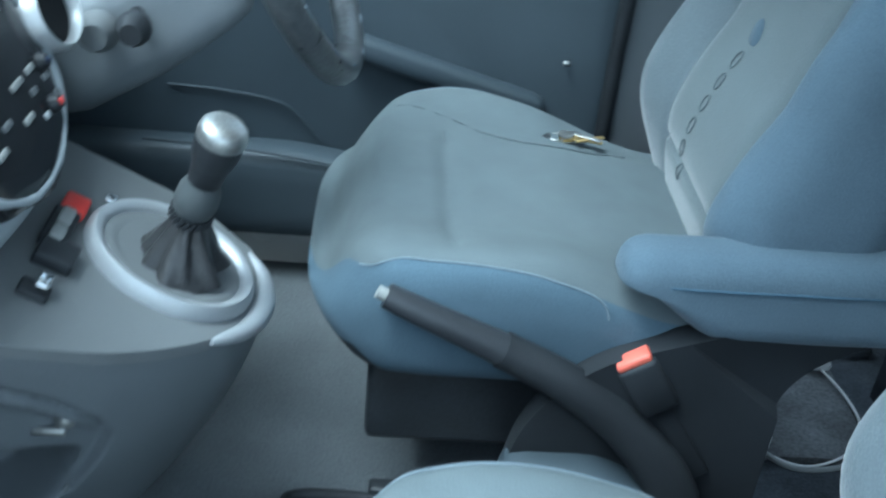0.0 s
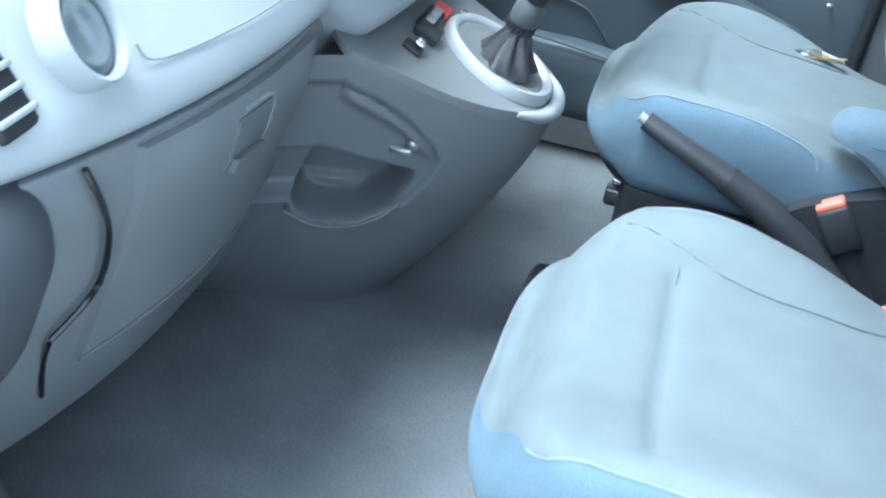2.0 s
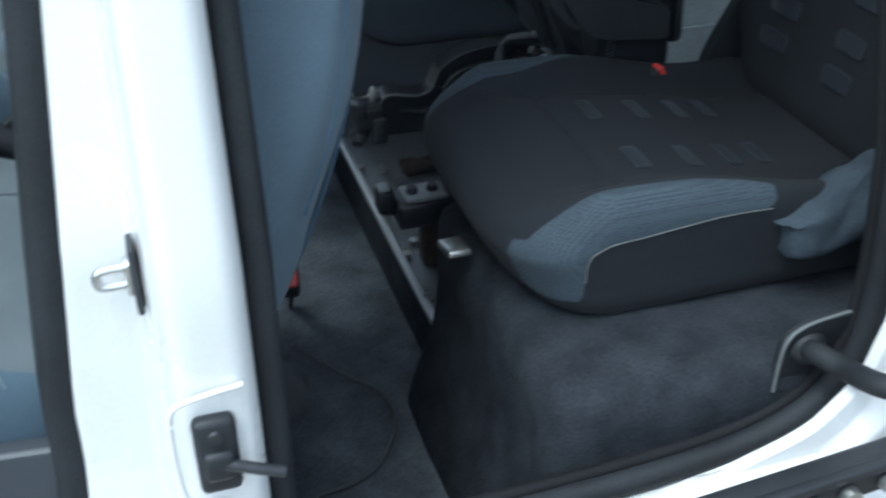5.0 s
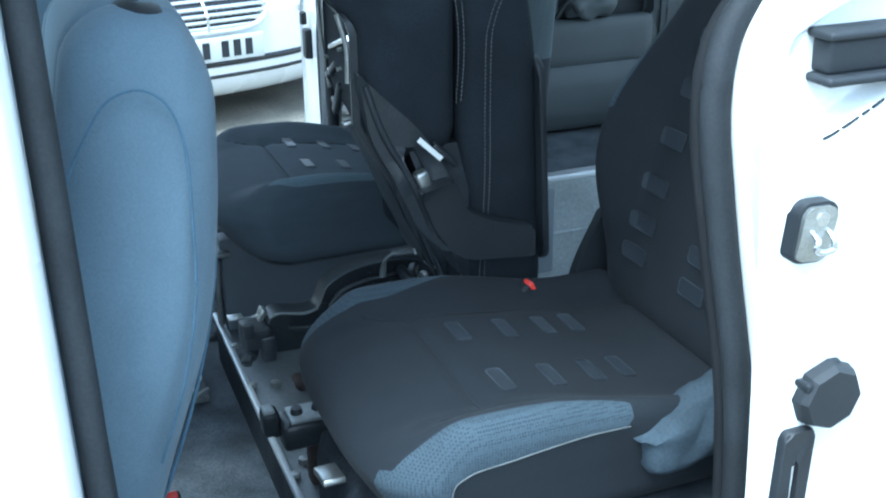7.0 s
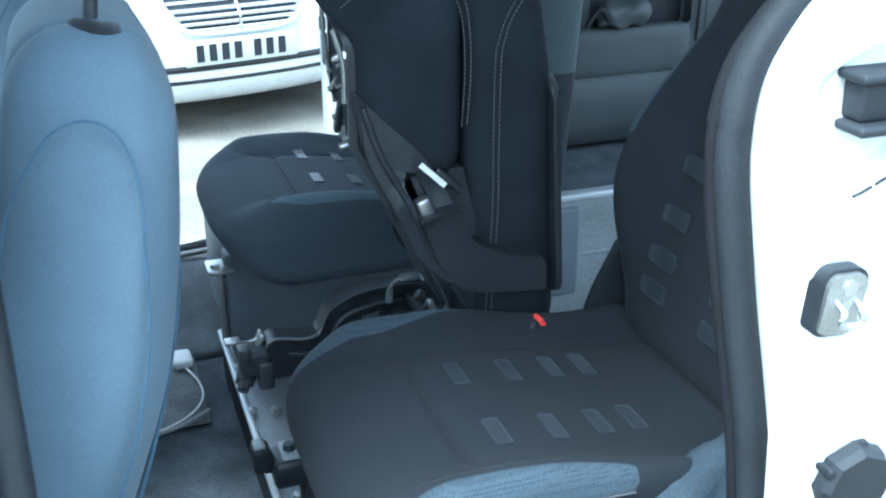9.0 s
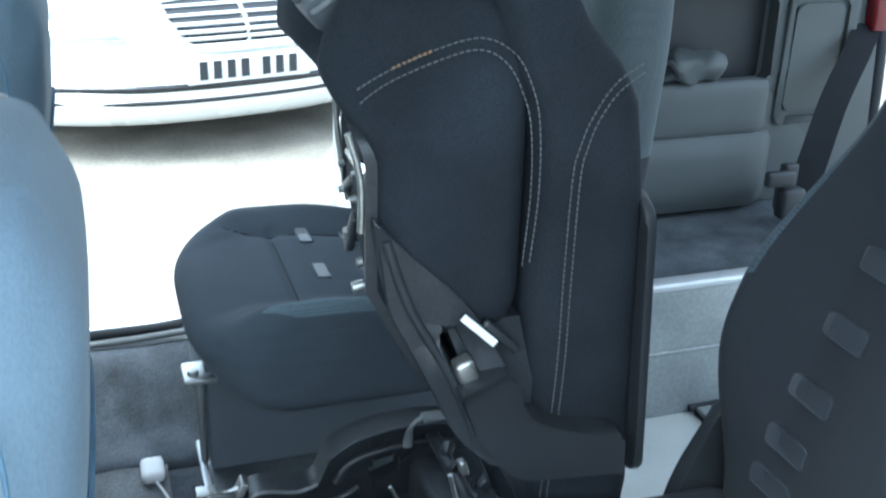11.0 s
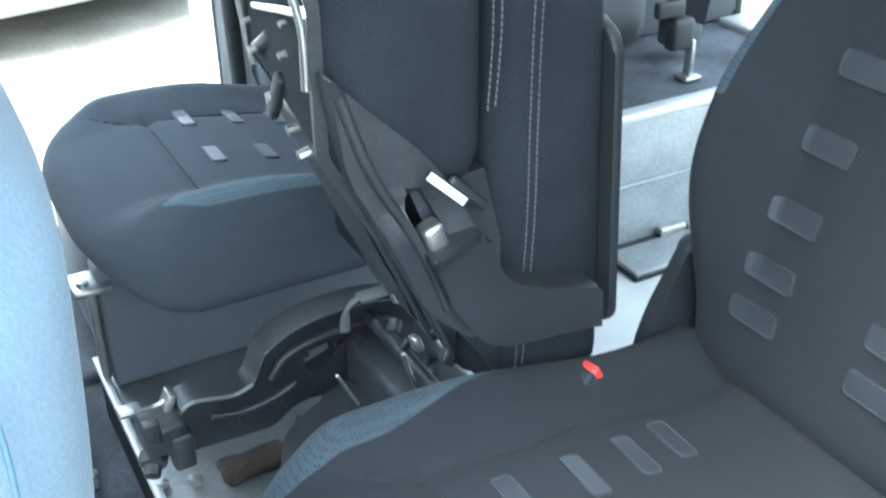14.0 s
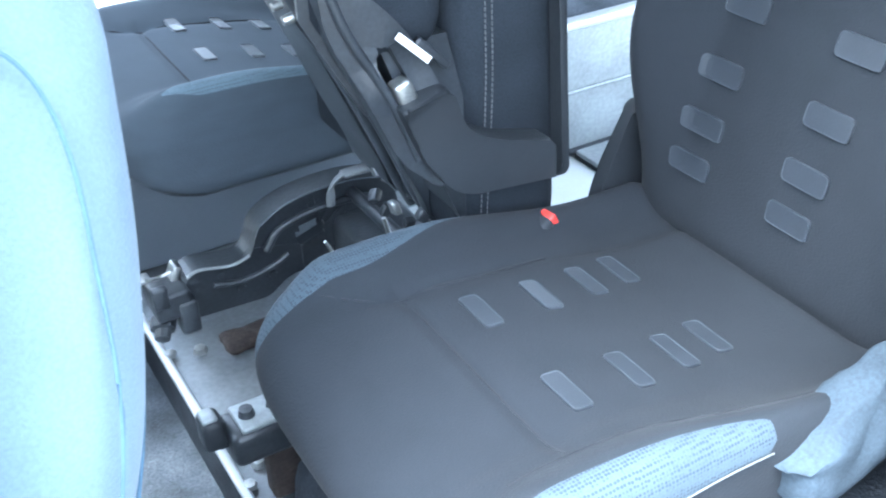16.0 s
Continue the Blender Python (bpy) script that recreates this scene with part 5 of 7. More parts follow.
for y in (-0.10, -0.05):
    part("frame_rib", tube([Vector(q) - LOC for q in ((0.872, y, 1.0), (0.925, y, 0.89), (0.962, y, 0.80), (0.985, y, 0.75))], 0.007, 8, 5), BLACK_METAL, mid)
# release handle on the upper front corner
hm = Matrix.Translation(Vector((0.816, -0.018, 1.303)) - LOC) @ Matrix.Rotation(radians(-38), 4, "Y")
hd = part("release_handle", soft_box(lin(-0.033, 0.033, 10), lin(-0.041, 0.041, 14), lin(-0.02, 0.010, 4), 0.010, None, None, hm), COVER, mid, "slate plastic release handle in a cup")
part("handle_rim", tube([hm @ Vector((0.003 + 0.034 * math.copysign(abs(math.cos(q)) ** 0.5, math.cos(q)), 0.044 * math.copysign(abs(math.sin(q)) ** 0.5, math.sin(q)), 0.004)) for q in (2 * math.pi * k / 24 for k in range(-10, 6))], 0.0030, 8, 1, smooth_path=False), PLAST_GREY, hd, "pale handle rim")
part("handle_button", block((0.018, 0.026, 0.012), hm @ Vector((-0.024, 0.012, 0.014)), 0.004, hm.to_3x3().to_4x4()), PLAST_MID, hd)


# backrest of the middle seat
def mid_back(o, p):
    x, y, z = o
    y *= 1 - 0.10 * ss(0.50, 0.60, z)
    front = 0.968 - 0.028 * ss(0.42, 0.55, z)
    rear = float(np.interp(z, (0.0, 0.385, 0.47, 0.505, 0.535, 0.60), (1.106, 1.086, 1.072, 1.052, 1.024, 0.992)))
    return Vector((front + x / 0.105 * (rear - front), y, 0.755 + z)) - LOC


mb = part("backrest", soft_box(lin(0, 0.105, 8), lin(-0.20, 0.20, 18), lin(0, 0.598, 32), 0.030, mid_back, None), FAB_BLACK, mid, "black cloth backrest")
for off in (0.0, 0.008):
    loop = [(1.060 + off * 0.3, 1.264 - off), (1.034 + off * 0.5, 1.247 - off), (1.014 + off * 0.8, 1.217 - off * 0.5), (1.004 + off, 1.189), (0.999 + off, 1.160), (0.998 + off, 1.06), (0.998 + off, 0.95), (0.990 + off, 0.80)]
    part("stitching", stitches([Vector((x, -0.2015, z)) - LOC for x, z in loop]), THREAD, mb, "pale double stitching")
part("back_board", sheet(round_poly([(-0.208, 0.815), (0.208, 0.815), (0.208, 1.13), (-0.208, 1.13)], 0.03), [], "x", 1.095, 1.107, lambda p: p - LOC + Vector((-0.06 * (p.z - 0.82), 0, 0)), 0.003), PLAST_BLACK, mid, "hard black back board")
part("headrest", soft_box(lin(0, 0.090, 10), lin(-0.104, 0.104, 16), lin(0, 0.118, 10), 0.026, lambda o, p: Vector((0.929 + o.x + 0.012 * ss(0.05, 0.118, o.z), o.y * (1 - 0.10 * ss(0.05, 0.118, o.z)), 1.262 + o.z - 0.012 * (o.y / 0.104) ** 2)) - LOC, None), FAB_DARK, mid, "charcoal cloth headrest lowered onto the backrest")
# recliner cover, hinge, arms
cov = round_poly([(0.888, 0.966), (0.942, 0.979), (0.957, 0.930), (0.993, 0.910), (1.066, 0.889), (1.068, 0.838), (0.950, 0.850), (0.912, 0.905), (0.896, 0.945)], [0.006, 0.008, 0.03, 0.04, 0.006, 0.006, 0.05, 0.04, 0.02], 6)
part("recliner_cover", sheet(cov, [], "y", -0.228, -0.19, lambda p: p - LOC, 0.005), PLAST_BLACK, mid, "black plastic recliner cover")
part("tag", block((0.047, 0.001, 0.0075), (0.030, -0.214, 0.549), 0.0, Matrix.Rotation(radians(44), 4, "Y")), TAG_WHITE, mid, "small white paper tag")
latch = part("latch_block", block((0.020, 0.02, 0.034), (0.022, -0.205, 0.50), 0.004, Matrix.Rotation(radians(-20), 4, "Y")), STEEL, mid, "bare metal latch")
part("latch_arm", block((0.05, 0.008, 0.010), (0.055, -0.205, 0.535), 0.003, Matrix.Rotation(radians(45), 4, "Y")), BLACK_METAL, latch, "black latch arm")
# pressed side arm on the plate, with hook, pin and hinge
arm_side = round_poly([(0.724, 0.580), (0.726, 0.646), (0.742, 0.655), (0.788, 0.647), (0.815, 0.653), (0.834, 0.692), (0.865, 0.709), (0.909, 0.718), (0.969, 0.718), (1.03, 0.705), (1.05, 0.60), (0.96, 0.595), (0.872, 0.600), (0.839, 0.575)], [0.006, 0.008, 0.01, 0.02, 0.012, 0.012, 0.02, 0.03, 0.03, 0.02, 0.02, 0.03, 0.02, 0.012], 5)
side_arm = part("side_arm", sheet(arm_side, [round_poly([(0.885, 0.640), (0.93, 0.655), (0.925, 0.675), (0.885, 0.668)], 0.006)], "y", 0.096, 0.120, lambda p: p - LOC, 0.004), BLACK_METAL, mid, "black pressed-steel side arm")
arm_top = [(0.728, 0.652), (0.745, 0.658), (0.788, 0.650), (0.814, 0.656), (0.833, 0.694), (0.865, 0.712), (0.909, 0.721), (0.969, 0.721), (1.02, 0.709)]
part("arm_flange", strip(spline([Vector((x, 0.104, z)) - LOC for x, z in arm_top], 5), 0.042, (0, 0, 1), None, 0.004), BLACK_METAL, side_arm, "folded top flange")
part("worn_edge", tube([Vector((x, 0.0835, z + 0.003)) - LOC for x, z in arm_top[:4]], 0.0026, 6, 5), PLAST_GREY, side_arm, "chipped bare edge")
part("worn_edge", tube([Vector((x, 0.0835, z + 0.003)) - LOC for x, z in arm_top[4:]], 0.0018, 6, 5), COVER, side_arm)
part("arm_ridge", tube([Vector(q) - LOC for q in ((0.762, 0.090, 0.628), (0.80, 0.088, 0.622), (0.842, 0.088, 0.628), (0.868, 0.088, 0.640))], 0.0045, 8, 6), BLACK_METAL, side_arm)
part("arm_ridge", tube([Vector(q) - LOC for q in ((0.838, 0.088, 0.655), (0.858, 0.088, 0.680), (0.900, 0.088, 0.692), (0.955, 0.088, 0.695), (1.0, 0.088, 0.688))], 0.0055, 8, 6), BLACK_METAL, side_arm)
for x, z in ((0.775, 0.636), (0.80, 0.607), (0.845, 0.612), (0.91, 0.70), (0.955, 0.668)):
    part("arm_rivet", lathe([(0, 0.004), (0.005, 0.003), (0.006, 0)], 10, Matrix.Translation(Vector((x, 0.096, z)) - LOC) @ Matrix.Rotation(radians(90), 4, "X")), BLACK_METAL, side_arm)
part("arm_web", sheet(round_poly([(0.83, 0.500), (0.84, 0.575), (0.88, 0.605), (0.95, 0.628), (1.03, 0.625), (1.04, 0.50)], 0.02), [], "y", 0.035, 0.085, lambda p: p - LOC, 0.008), BLACK_METAL, mid)
part("arm_clip", merge(tube([Vector(q) - LOC for q in ((0.930, 0.075, 0.700), (0.934, 0.075, 0.728), (0.952, 0.075, 0.741), (0.990, 0.075, 0.738))], 0.006, 8, 5, flat=0.5), block((0.045, 0.020, 0.006), Vector((0.972, 0.075, 0.741)) - LOC, 0.002)), PLAST_GREY, mid, "worn grey clip")
hook = part("front_hook", merge(block((0.048, 0.055, 0.040), Vector((0.705, 0.105, 0.622)) - LOC, 0.006), block((0.026, 0.040, 0.050), Vector((0.722, 0.095, 0.600)) - LOC, 0.005), block((0.020, 0.014, 0.030), Vector((0.690, 0.082, 0.640)) - LOC, 0.003)), BLACK_METAL, mid, "black front clamp")
part("hook_pin", lathe([(0, 0.052), (0.010, 0.050), (0.011, 0.038), (0.0165, 0.036), (0.0175, 0.022), (0.013, 0.018), (0.013, 0)], 8, Matrix.Translation(Vector((0.700, 0.118, 0.604)) - LOC) @ look((0, 0, 0), (0.35, 0.75, 0.42)).to_3x3().to_4x4()), BLACK_METAL, hook, "knurled clamp bolt", False)
part("hook_tab", merge(block((0.026, 0.020, 0.006), Vector((0.676, 0.118, 0.652)) - LOC, 0.002), block((0.010, 0.024, 0.022), Vector((0.721, 0.118, 0.650)) - LOC, 0.002, Matrix.Rotation(radians(25), 4, "Y")), tube([Vector(q) - LOC for q in ((0.680, 0.11, 0.655), (0.70, 0.115, 0.648), (0.718, 0.118, 0.650))], 0.0025, 6)), STEEL, hook, "bright steel tab")
part("pull_rod", tube([Vector((0.886, 0.0, 0.700)) - LOC, Vector((0.910, 0.0, 0.650)) - LOC], 0.0022, 8, 1), STEEL, mid, "thin bright rod")
random.seed(21)
for k in range(14):
    x, y, z = 0.975 + random.uniform(-0.022, 0.03), -0.03 + random.uniform(-0.09, 0.05), 0.725 + random.uniform(-0.06, 0.045)
    part("hinge_piece", block((0.007 + 0.010 * random.random(), 0.008 + 0.012 * random.random(), 0.006 + 0.012 * random.random()), Vector((x, y, z)) - LOC, 0.002, Matrix.Rotation(random.uniform(-1, 1), 4, "Y") @ Matrix.Rotation(random.uniform(-1, 1), 4, "X")), (BLACK_METAL, STEEL, BLACK_METAL, BLACK_METAL, COVER)[k % 5], mid)
part("hinge_bracket", tube([Vector(q) - LOC for q in ((0.945, -0.05, 0.74), (0.955, -0.055, 0.70), (0.975, -0.06, 0.665))], 0.003, 6, 5), STEEL, mid)
part("cross_tube", tube([Vector((0.97, -0.16, 0.70)) - LOC, Vector((0.97, 0.10, 0.70)) - LOC], 0.009, 12, 1), BLACK_METAL, mid)
part("rust_strip", block((0.16, 0.03, 0.014), Vector((0.93, 0.03, 0.484)) - LOC, 0.004), RUST, mid, "rusty floor strip")
part("rust_foot", soft_box(lin(0.780, 0.87, 12), lin(0.135, 0.185, 7), lin(0.468, 0.483, 3), 0.007, lambda o, p: o + 0.006 * noise.noise_vector(o * 40) - LOC), RUST, mid, "rusty steel foot")
part("foot_bolt", lathe([(0, 0.010), (0.009, 0.009), (0.011, 0)], 6, Matrix.Translation(Vector((0.745, 0.16, 0.478)) - LOC)), STEEL, mid, "", False)
part("floor_foot", block((0.10, 0.26, 0.20), Vector((0.99, 0.0, 0.57)) - LOC, 0.01), BLACK_METAL, mid)
part("strap", strip(spline([(-0.02, -0.17, 0.13), (0.02, -0.18, 0.08), (0.05, -0.19, 0.02)], 6), 0.004, (0, -1, 0.3), None, 0.002), TAG_WHITE, mid)
buckle((1.060, -0.236, 0.787), 10, 62, "belt buckle with a bright red button between rear seats", RED)


# ---- dashboard ----
dash = thing("dashboard", "pale grey moulded dashboard over a dark lower half", "dashboard", (-0.6, 0, 0.9))
O = Vector((-0.6, 0, 0.9))


def dash_section(pts, y0, y1, n, fn=None):
    bm = bmesh.new()
    prof = [Vector((p[0], 0, p[1])) - Vector((O.x, 0, O.z)) for p in pts]
    rows = []
    for i in range(n + 1):
        y = y0 + (y1 - y0) * i / n
        rows.append([bm.verts.new(fn(Vector((p.x, y, p.z))) if fn else Vector((p.x, y, p.z))) for p in prof])
    for a, b in zip(rows, rows[1:]):
        for k in range(len(prof)):
            bm.faces.new((a[k], a[(k + 1) % len(prof)], b[(k + 1) % len(prof)], b[k]))
    bm.faces.new(rows[0][::-1])
    bm.faces.new(rows[-1])
    return bm


def dash_curve(p):
    k = max(abs(p.y) - 0.22, 0) / 0.48
    return p + Vector((-0.115 * k * k, 0, 0))


upper = [(q[0], q[1]) for q in round_poly([(-0.47, 0.90), (-0.435, 0.925), (-0.445, 0.955), (-0.53, 1.06), (-0.66, 1.10), (-0.95, 1.10), (-0.95, 0.90)], [0.01, 0.012, 0.03, 0.06, 0.05, 0.01, 0.01], 5)]
part("upper_pad", dash_section(upper, -0.73, 0.78, 30, dash_curve), DASH, dash, "pale grey upper dash moulding")
lower = [(q[0], q[1]) for q in round_poly([(-0.452, 0.905), (-0.455, 0.85), (-0.53, 0.64), (-0.585, 0.50), (-0.93, 0.45), (-0.93, 0.905)], [0.005, 0.06, 0.05, 0.03, 0.0, 0.0], 5)]
part("lower_panel", dash_section(lower, -0.70, 0.76, 20, dash_curve), DASH_DARK, dash, "charcoal lower dash panel")
# glove box lid with its handle
def face(z, off=0.0):
    """The lower panel's surface at a height."""
    return (-0.452 - 0.003 * (0.905 - z) / 0.055 if z > 0.85 else -0.455 - 0.357 * (0.85 - z)) + off


lid = [(face(z, 0.010), z) for z in (0.897, 0.88, 0.86, 0.84, 0.80, 0.75, 0.70, 0.65, 0.635)] + [(face(0.635, -0.02), 0.635), (face(0.897, -0.02), 0.897)]
glove = part("glove_box", dash_section(lid, -0.485, -0.175, 16, dash_curve), DASH_DARK, dash, "charcoal glove box lid")
part("handle_recess", dash_section([(face(z, 0.0125), z) for z in (0.872, 0.86, 0.83, 0.808)] + [(face(0.808, -0.005), 0.808), (face(0.872, -0.005), 0.872)], -0.352, -0.285, 6, dash_curve), CONSOLE, glove, "dark handle recess")
part("handle_rim", tube([dash_curve(Vector((face(z, 0.0105), y, z)) - O) for y, z in ((-0.340, 0.878), (-0.295, 0.878), (-0.284, 0.872), (-0.281, 0.86), (-0.282, 0.83), (-0.288, 0.810), (-0.300, 0.804), (-0.335, 0.803))], 0.0030, 8, 5), DASH_SEAM, glove, "pale rounded handle rim")
part("handle_lip", dash_section([(face(z, 0.020), z) for z in (0.824, 0.806)] + [(face(0.806, 0.0), 0.806), (face(0.820, 0.0), 0.820)], -0.345, -0.292, 4, dash_curve), PLAST_GREY, glove, "pale handle edge")
part("lid_edge", tube([dash_curve(Vector((face(z, 0.012), y, z)) - O) for y, z in ((-0.49, 0.637), (-0.40, 0.634), (-0.30, 0.634), (-0.18, 0.636))], 0.0022, 6, 5), CONSOLE, dash, "thin gap under the lid")
part("end_cover", soft_box(lin(-0.05, 0.115, 12), lin(-0.775, -0.535, 14), lin(-0.20, 0.02, 14), 0.07, lambda o, p: Vector((o.x - 0.03 * ss(-0.65, -0.54, o.y) + 0.35 * min(o.z + 0.06, 0), o.y, o.z)), None), COVER, dash, "rounded charcoal end of the dashboard")
seam_pts = [Vector(q) - O for q in ((-0.508, -0.549, 0.901), (-0.504, -0.532, 0.858), (-0.511, -0.513, 0.815), (-0.528, -0.501, 0.757), (-0.542, -0.512, 0.726), (-0.561, -0.540, 0.698))]
part("lid_gap", tube([q + Vector((0.010, 0, 0.002)) for q in seam_pts], 0.0032, 6, 6), SCREEN, dash, "dark curved gap beside the glove box")
part("lid_gap", tube([Vector(q) - O for q in ((-0.553, -0.540, 0.695), (-0.573, -0.525, 0.65), (-0.583, -0.518, 0.60))], 0.003, 6, 5), SCREEN, dash)
kick = round_poly([(-0.93, 0.40), (-0.50, 0.40), (-0.47, 0.52), (-0.52, 0.72), (-0.93, 0.80)], 0.03)
part("kick_panel", sheet(kick, [], "y", -0.735, -0.705, lambda p: p - O, 0.006), PLAST_BLACK, dash, "black kick panel beside the footwell")
part("kick_seal", tube([Vector(q) - O for q in ((-0.52, -0.722, 0.83), (-0.505, -0.722, 0.77), (-0.475, -0.722, 0.70), (-0.43, -0.722, 0.64), (-0.40, -0.722, 0.61))], 0.007, 8, 6), VENT_BLACK, dash, "black rubber door seal")
part("pad_groove", tube([dash_curve(Vector(q) - O) for q in ((-0.462, -0.47, 0.985), (-0.453, -0.45, 0.968), (-0.450, -0.3, 0.966), (-0.450, -0.1, 0.966))], 0.0011, 6, 5), DASH_SEAM, dash)
# round vent near the door and a louvre beyond
vm = Matrix.Translation(Vector((-0.500, -0.534, 1.018)) - O) @ Matrix.Rotation(radians(62), 4, "Y") @ Matrix.Scale(0.92, 4)
vent = part("round_vent", lathe([(0.030, 0.0), (0.050, -0.02), (0.048, 0.006), (0.045, 0.010), (0.041, 0.008), (0.040, -0.004)], 36, vm, 1.02, 0.84), DASH, dash, "round air vent with a dark ball")
part("vent_flap", lathe([(0.0, -0.001), (0.016, 0.0), (0.028, 0.0012), (0.036, 0.0012), (0.041, -0.003)], 40, vm, 1.02, 0.84), VENT_DISC, vent, "smoked glossy vent flap, shut")
lv = Matrix.Translation(Vector((-0.545, -0.60, 0.995)) - O) @ Matrix.Rotation(radians(55), 4, "Y")
louvre = part("side_louvre", block((0.10, 0.05, 0.01), (0, 0, 0), 0.006, lv), PLAST_BLACK, dash, "black side window louvre")
for k in range(5):
    part("slat", block((0.006, 0.046, 0.008), (0, 0, 0), 0.002, lv @ Matrix.Translation((-0.036 + 0.018 * k, 0, 0.006))), DASH, louvre)

# centre stack: silver-rimmed vents and controls
cm = Matrix.Translation(Vector((-0.412, 0.045, 0.985)) - O) @ Matrix.Rotation(radians(66), 4, "Y")
stack = part("centre_fascia", soft_box(lin(-0.13, 0.100, 12), lin(-0.235, 0.235, 18), lin(-0.09, 0.0, 4), 0.02, lambda o, p: Vector((o.x, o.y * (1 - 0.42 * ss(-0.02, 0.13, o.x)), o.z - 0.03 * (o.y / 0.23) ** 2)), None, cm), DASH, dash, "grey centre stack")
part("control_panel", soft_box(lin(-0.10, 0.075, 10), lin(-0.115, 0.115, 12), lin(-0.01, 0.010, 3), 0.008, lambda o, p: Vector((o.x + 0.02 * bell(o.y, 0.07) * ss(0.0, 0.075, o.x), o.y * (1 - 0.25 * ss(0.0, 0.075, o.x)), o.z)), None, cm), SCREEN, stack, "gloss black control panel")
for y, dz in ((-0.169, -0.013), (0.155, 0.0)):
    part("vent_ring", lathe([(0.040, -0.01), (0.046, -0.02), (0.049, 0.002), (0.044, 0.008), (0.040, 0.003)], 36, cm @ Matrix.Translation((-0.016, y, 0.016 + dz)), 0.80, 1.07), SILVER, stack, "satin silver vent surround")
    part("vent_core", lathe([(0.0, -0.004), (0.020, -0.003), (0.037, 0.002)], 24, cm @ Matrix.Translation((-0.016, y, 0.010 + dz)), 0.88, 1.17), VENT_BLACK, stack)
for x, y, w, mt, nm in ((0.006, 0.030, 0.026, PLAST_PALE, "label_bar"), (0.006, 0.064, 0.018, PLAST_PALE, "label_bar"), (0.022, 0.050, 0.012, PLAST_GREY, "button"), (0.022, 0.084, 0.012, PLAST_GREY, "button"), (0.034, 0.018, 0.020, PLAST_PALE, "label_bar"), (0.046, 0.050, 0.010, SILVER, "button"), (0.040, 0.088, 0.010, PLAST_GREY, "button"), (-0.03, 0.0, 0.06, DASH_DARK, "slot"), (-0.05, 0.03, 0.08, DASH_DARK, "slot"), (0.022, -0.02, 0.016, PLAST_GREY, "button"), (0.034, -0.05, 0.020, PLAST_PALE, "label_bar")):
    part(nm, block((0.006, w, 0.003), (x, y, 0.0105), 0.0012), mt, stack).matrix_local = cm
for x, y, mt in ((0.010, 0.090, NAVY), (0.044, 0.072, RED)):
    part("dial", lathe([(0, 0.008), (0.006, 0.008), (0.009, 0.0)], 18, cm @ Matrix.Translation((x, y, 0.010))), PLAST_BLACK, stack)
    part("dial_mark", block((0.006, 0.008, 0.002), (x, y, 0.0185), 0.0008), mt, stack, "coloured temperature mark").matrix_local = cm
bez = [cm @ Vector((0.075 * math.copysign(abs(math.cos(q)) ** 0.6, math.cos(q)) - 0.010 + 0.020 * bell(math.sin(q), 0.5) * (math.cos(q) > 0), 0.118 * math.copysign(abs(math.sin(q)) ** 0.7, math.sin(q)), 0.006)) for q in (2 * math.pi * k / 40 for k in range(41))]
part("panel_bezel", tube(bez, 0.0045, 8, 1, True, smooth_path=False), DASH, stack, "grey bezel round the controls")

# ---- centre console with gear lever ----
con = thing("centre_console", "dark moulded centre console with an open side bin", "console", (-0.33, 0.02, 0.38))
OC = Vector((-0.33, 0.02, 0.38))


def slope(x):
    return 0.768 - 0.50 * (x + 0.20)


deck_edge = [(-0.415, -0.138, 0.872), (-0.345, -0.100, 0.838), (-0.293, -0.066, 0.811), (-0.240, -0.012, 0.784), (-0.205, 0.045, 0.767), (-0.193, 0.105, 0.762), (-0.215, 0.165, 0.772)]
toe_edge = [(-0.64, 0.0, 0.375), (-0.56, 0.012, 0.375), (-0.48, 0.04, 0.375), (-0.425, 0.09, 0.375), (-0.405, 0.14, 0.375), (-0.405, 0.18, 0.375), (-0.42, 0.21, 0.375)]
top_outline = [(p.x, p.y) for p in spline([(x, y, 0) for x, y, z in deck_edge], 6)] + [(-0.26, 0.19), (-0.30, 0.20), (-0.47, 0.20), (-0.47, -0.09), (-0.43, -0.13)]
part("top_deck", sheet(top_outline, [], "z", 0.0, 1.0, lambda p: Vector((p.x, p.y, slope(p.x) - 0.012 * (1 - p.z))) - OC, 0.0), PLAST_GREY, con, "grey console top")
upper_line, toe_line = spline(deck_edge, 16), spline(toe_edge, 16)
bin_loop = round_poly([(-0.01, 0.30), (0.30, 0.285), (0.292, 0.40), (0.205, 0.51), (0.12, 0.545), (0.05, 0.535), (-0.01, 0.47)], 0.03, 4)

recess = [(-0.02, 0.080), (0.10, 0.090), (0.20, 0.120), (0.30, 0.170), (0.345, 0.220), (0.340, 0.300), (0.305, 0.420), (-0.02, 0.50)]


def inside(u, v, loop):
    """Distance within a closed outline, negative outside."""
    d, odd = 9.0, False
    for i in range(len(loop)):
        (x0, y0), (x1, y1) = loop[i - 1], loop[i]
        k = min(max(((u - x0) * (x1 - x0) + (v - y0) * (y1 - y0)) / max((x1 - x0) ** 2 + (y1 - y0) ** 2, 1e-9), 0), 1)
        d = min(d, math.hypot(u - x0 - k * (x1 - x0), v - y0 - k * (y1 - y0)))
        if (y0 > v) != (y1 > v) and u < x0 + (v - y0) / (y1 - y0) * (x1 - x0):
            odd = not odd
    return d if odd else -d


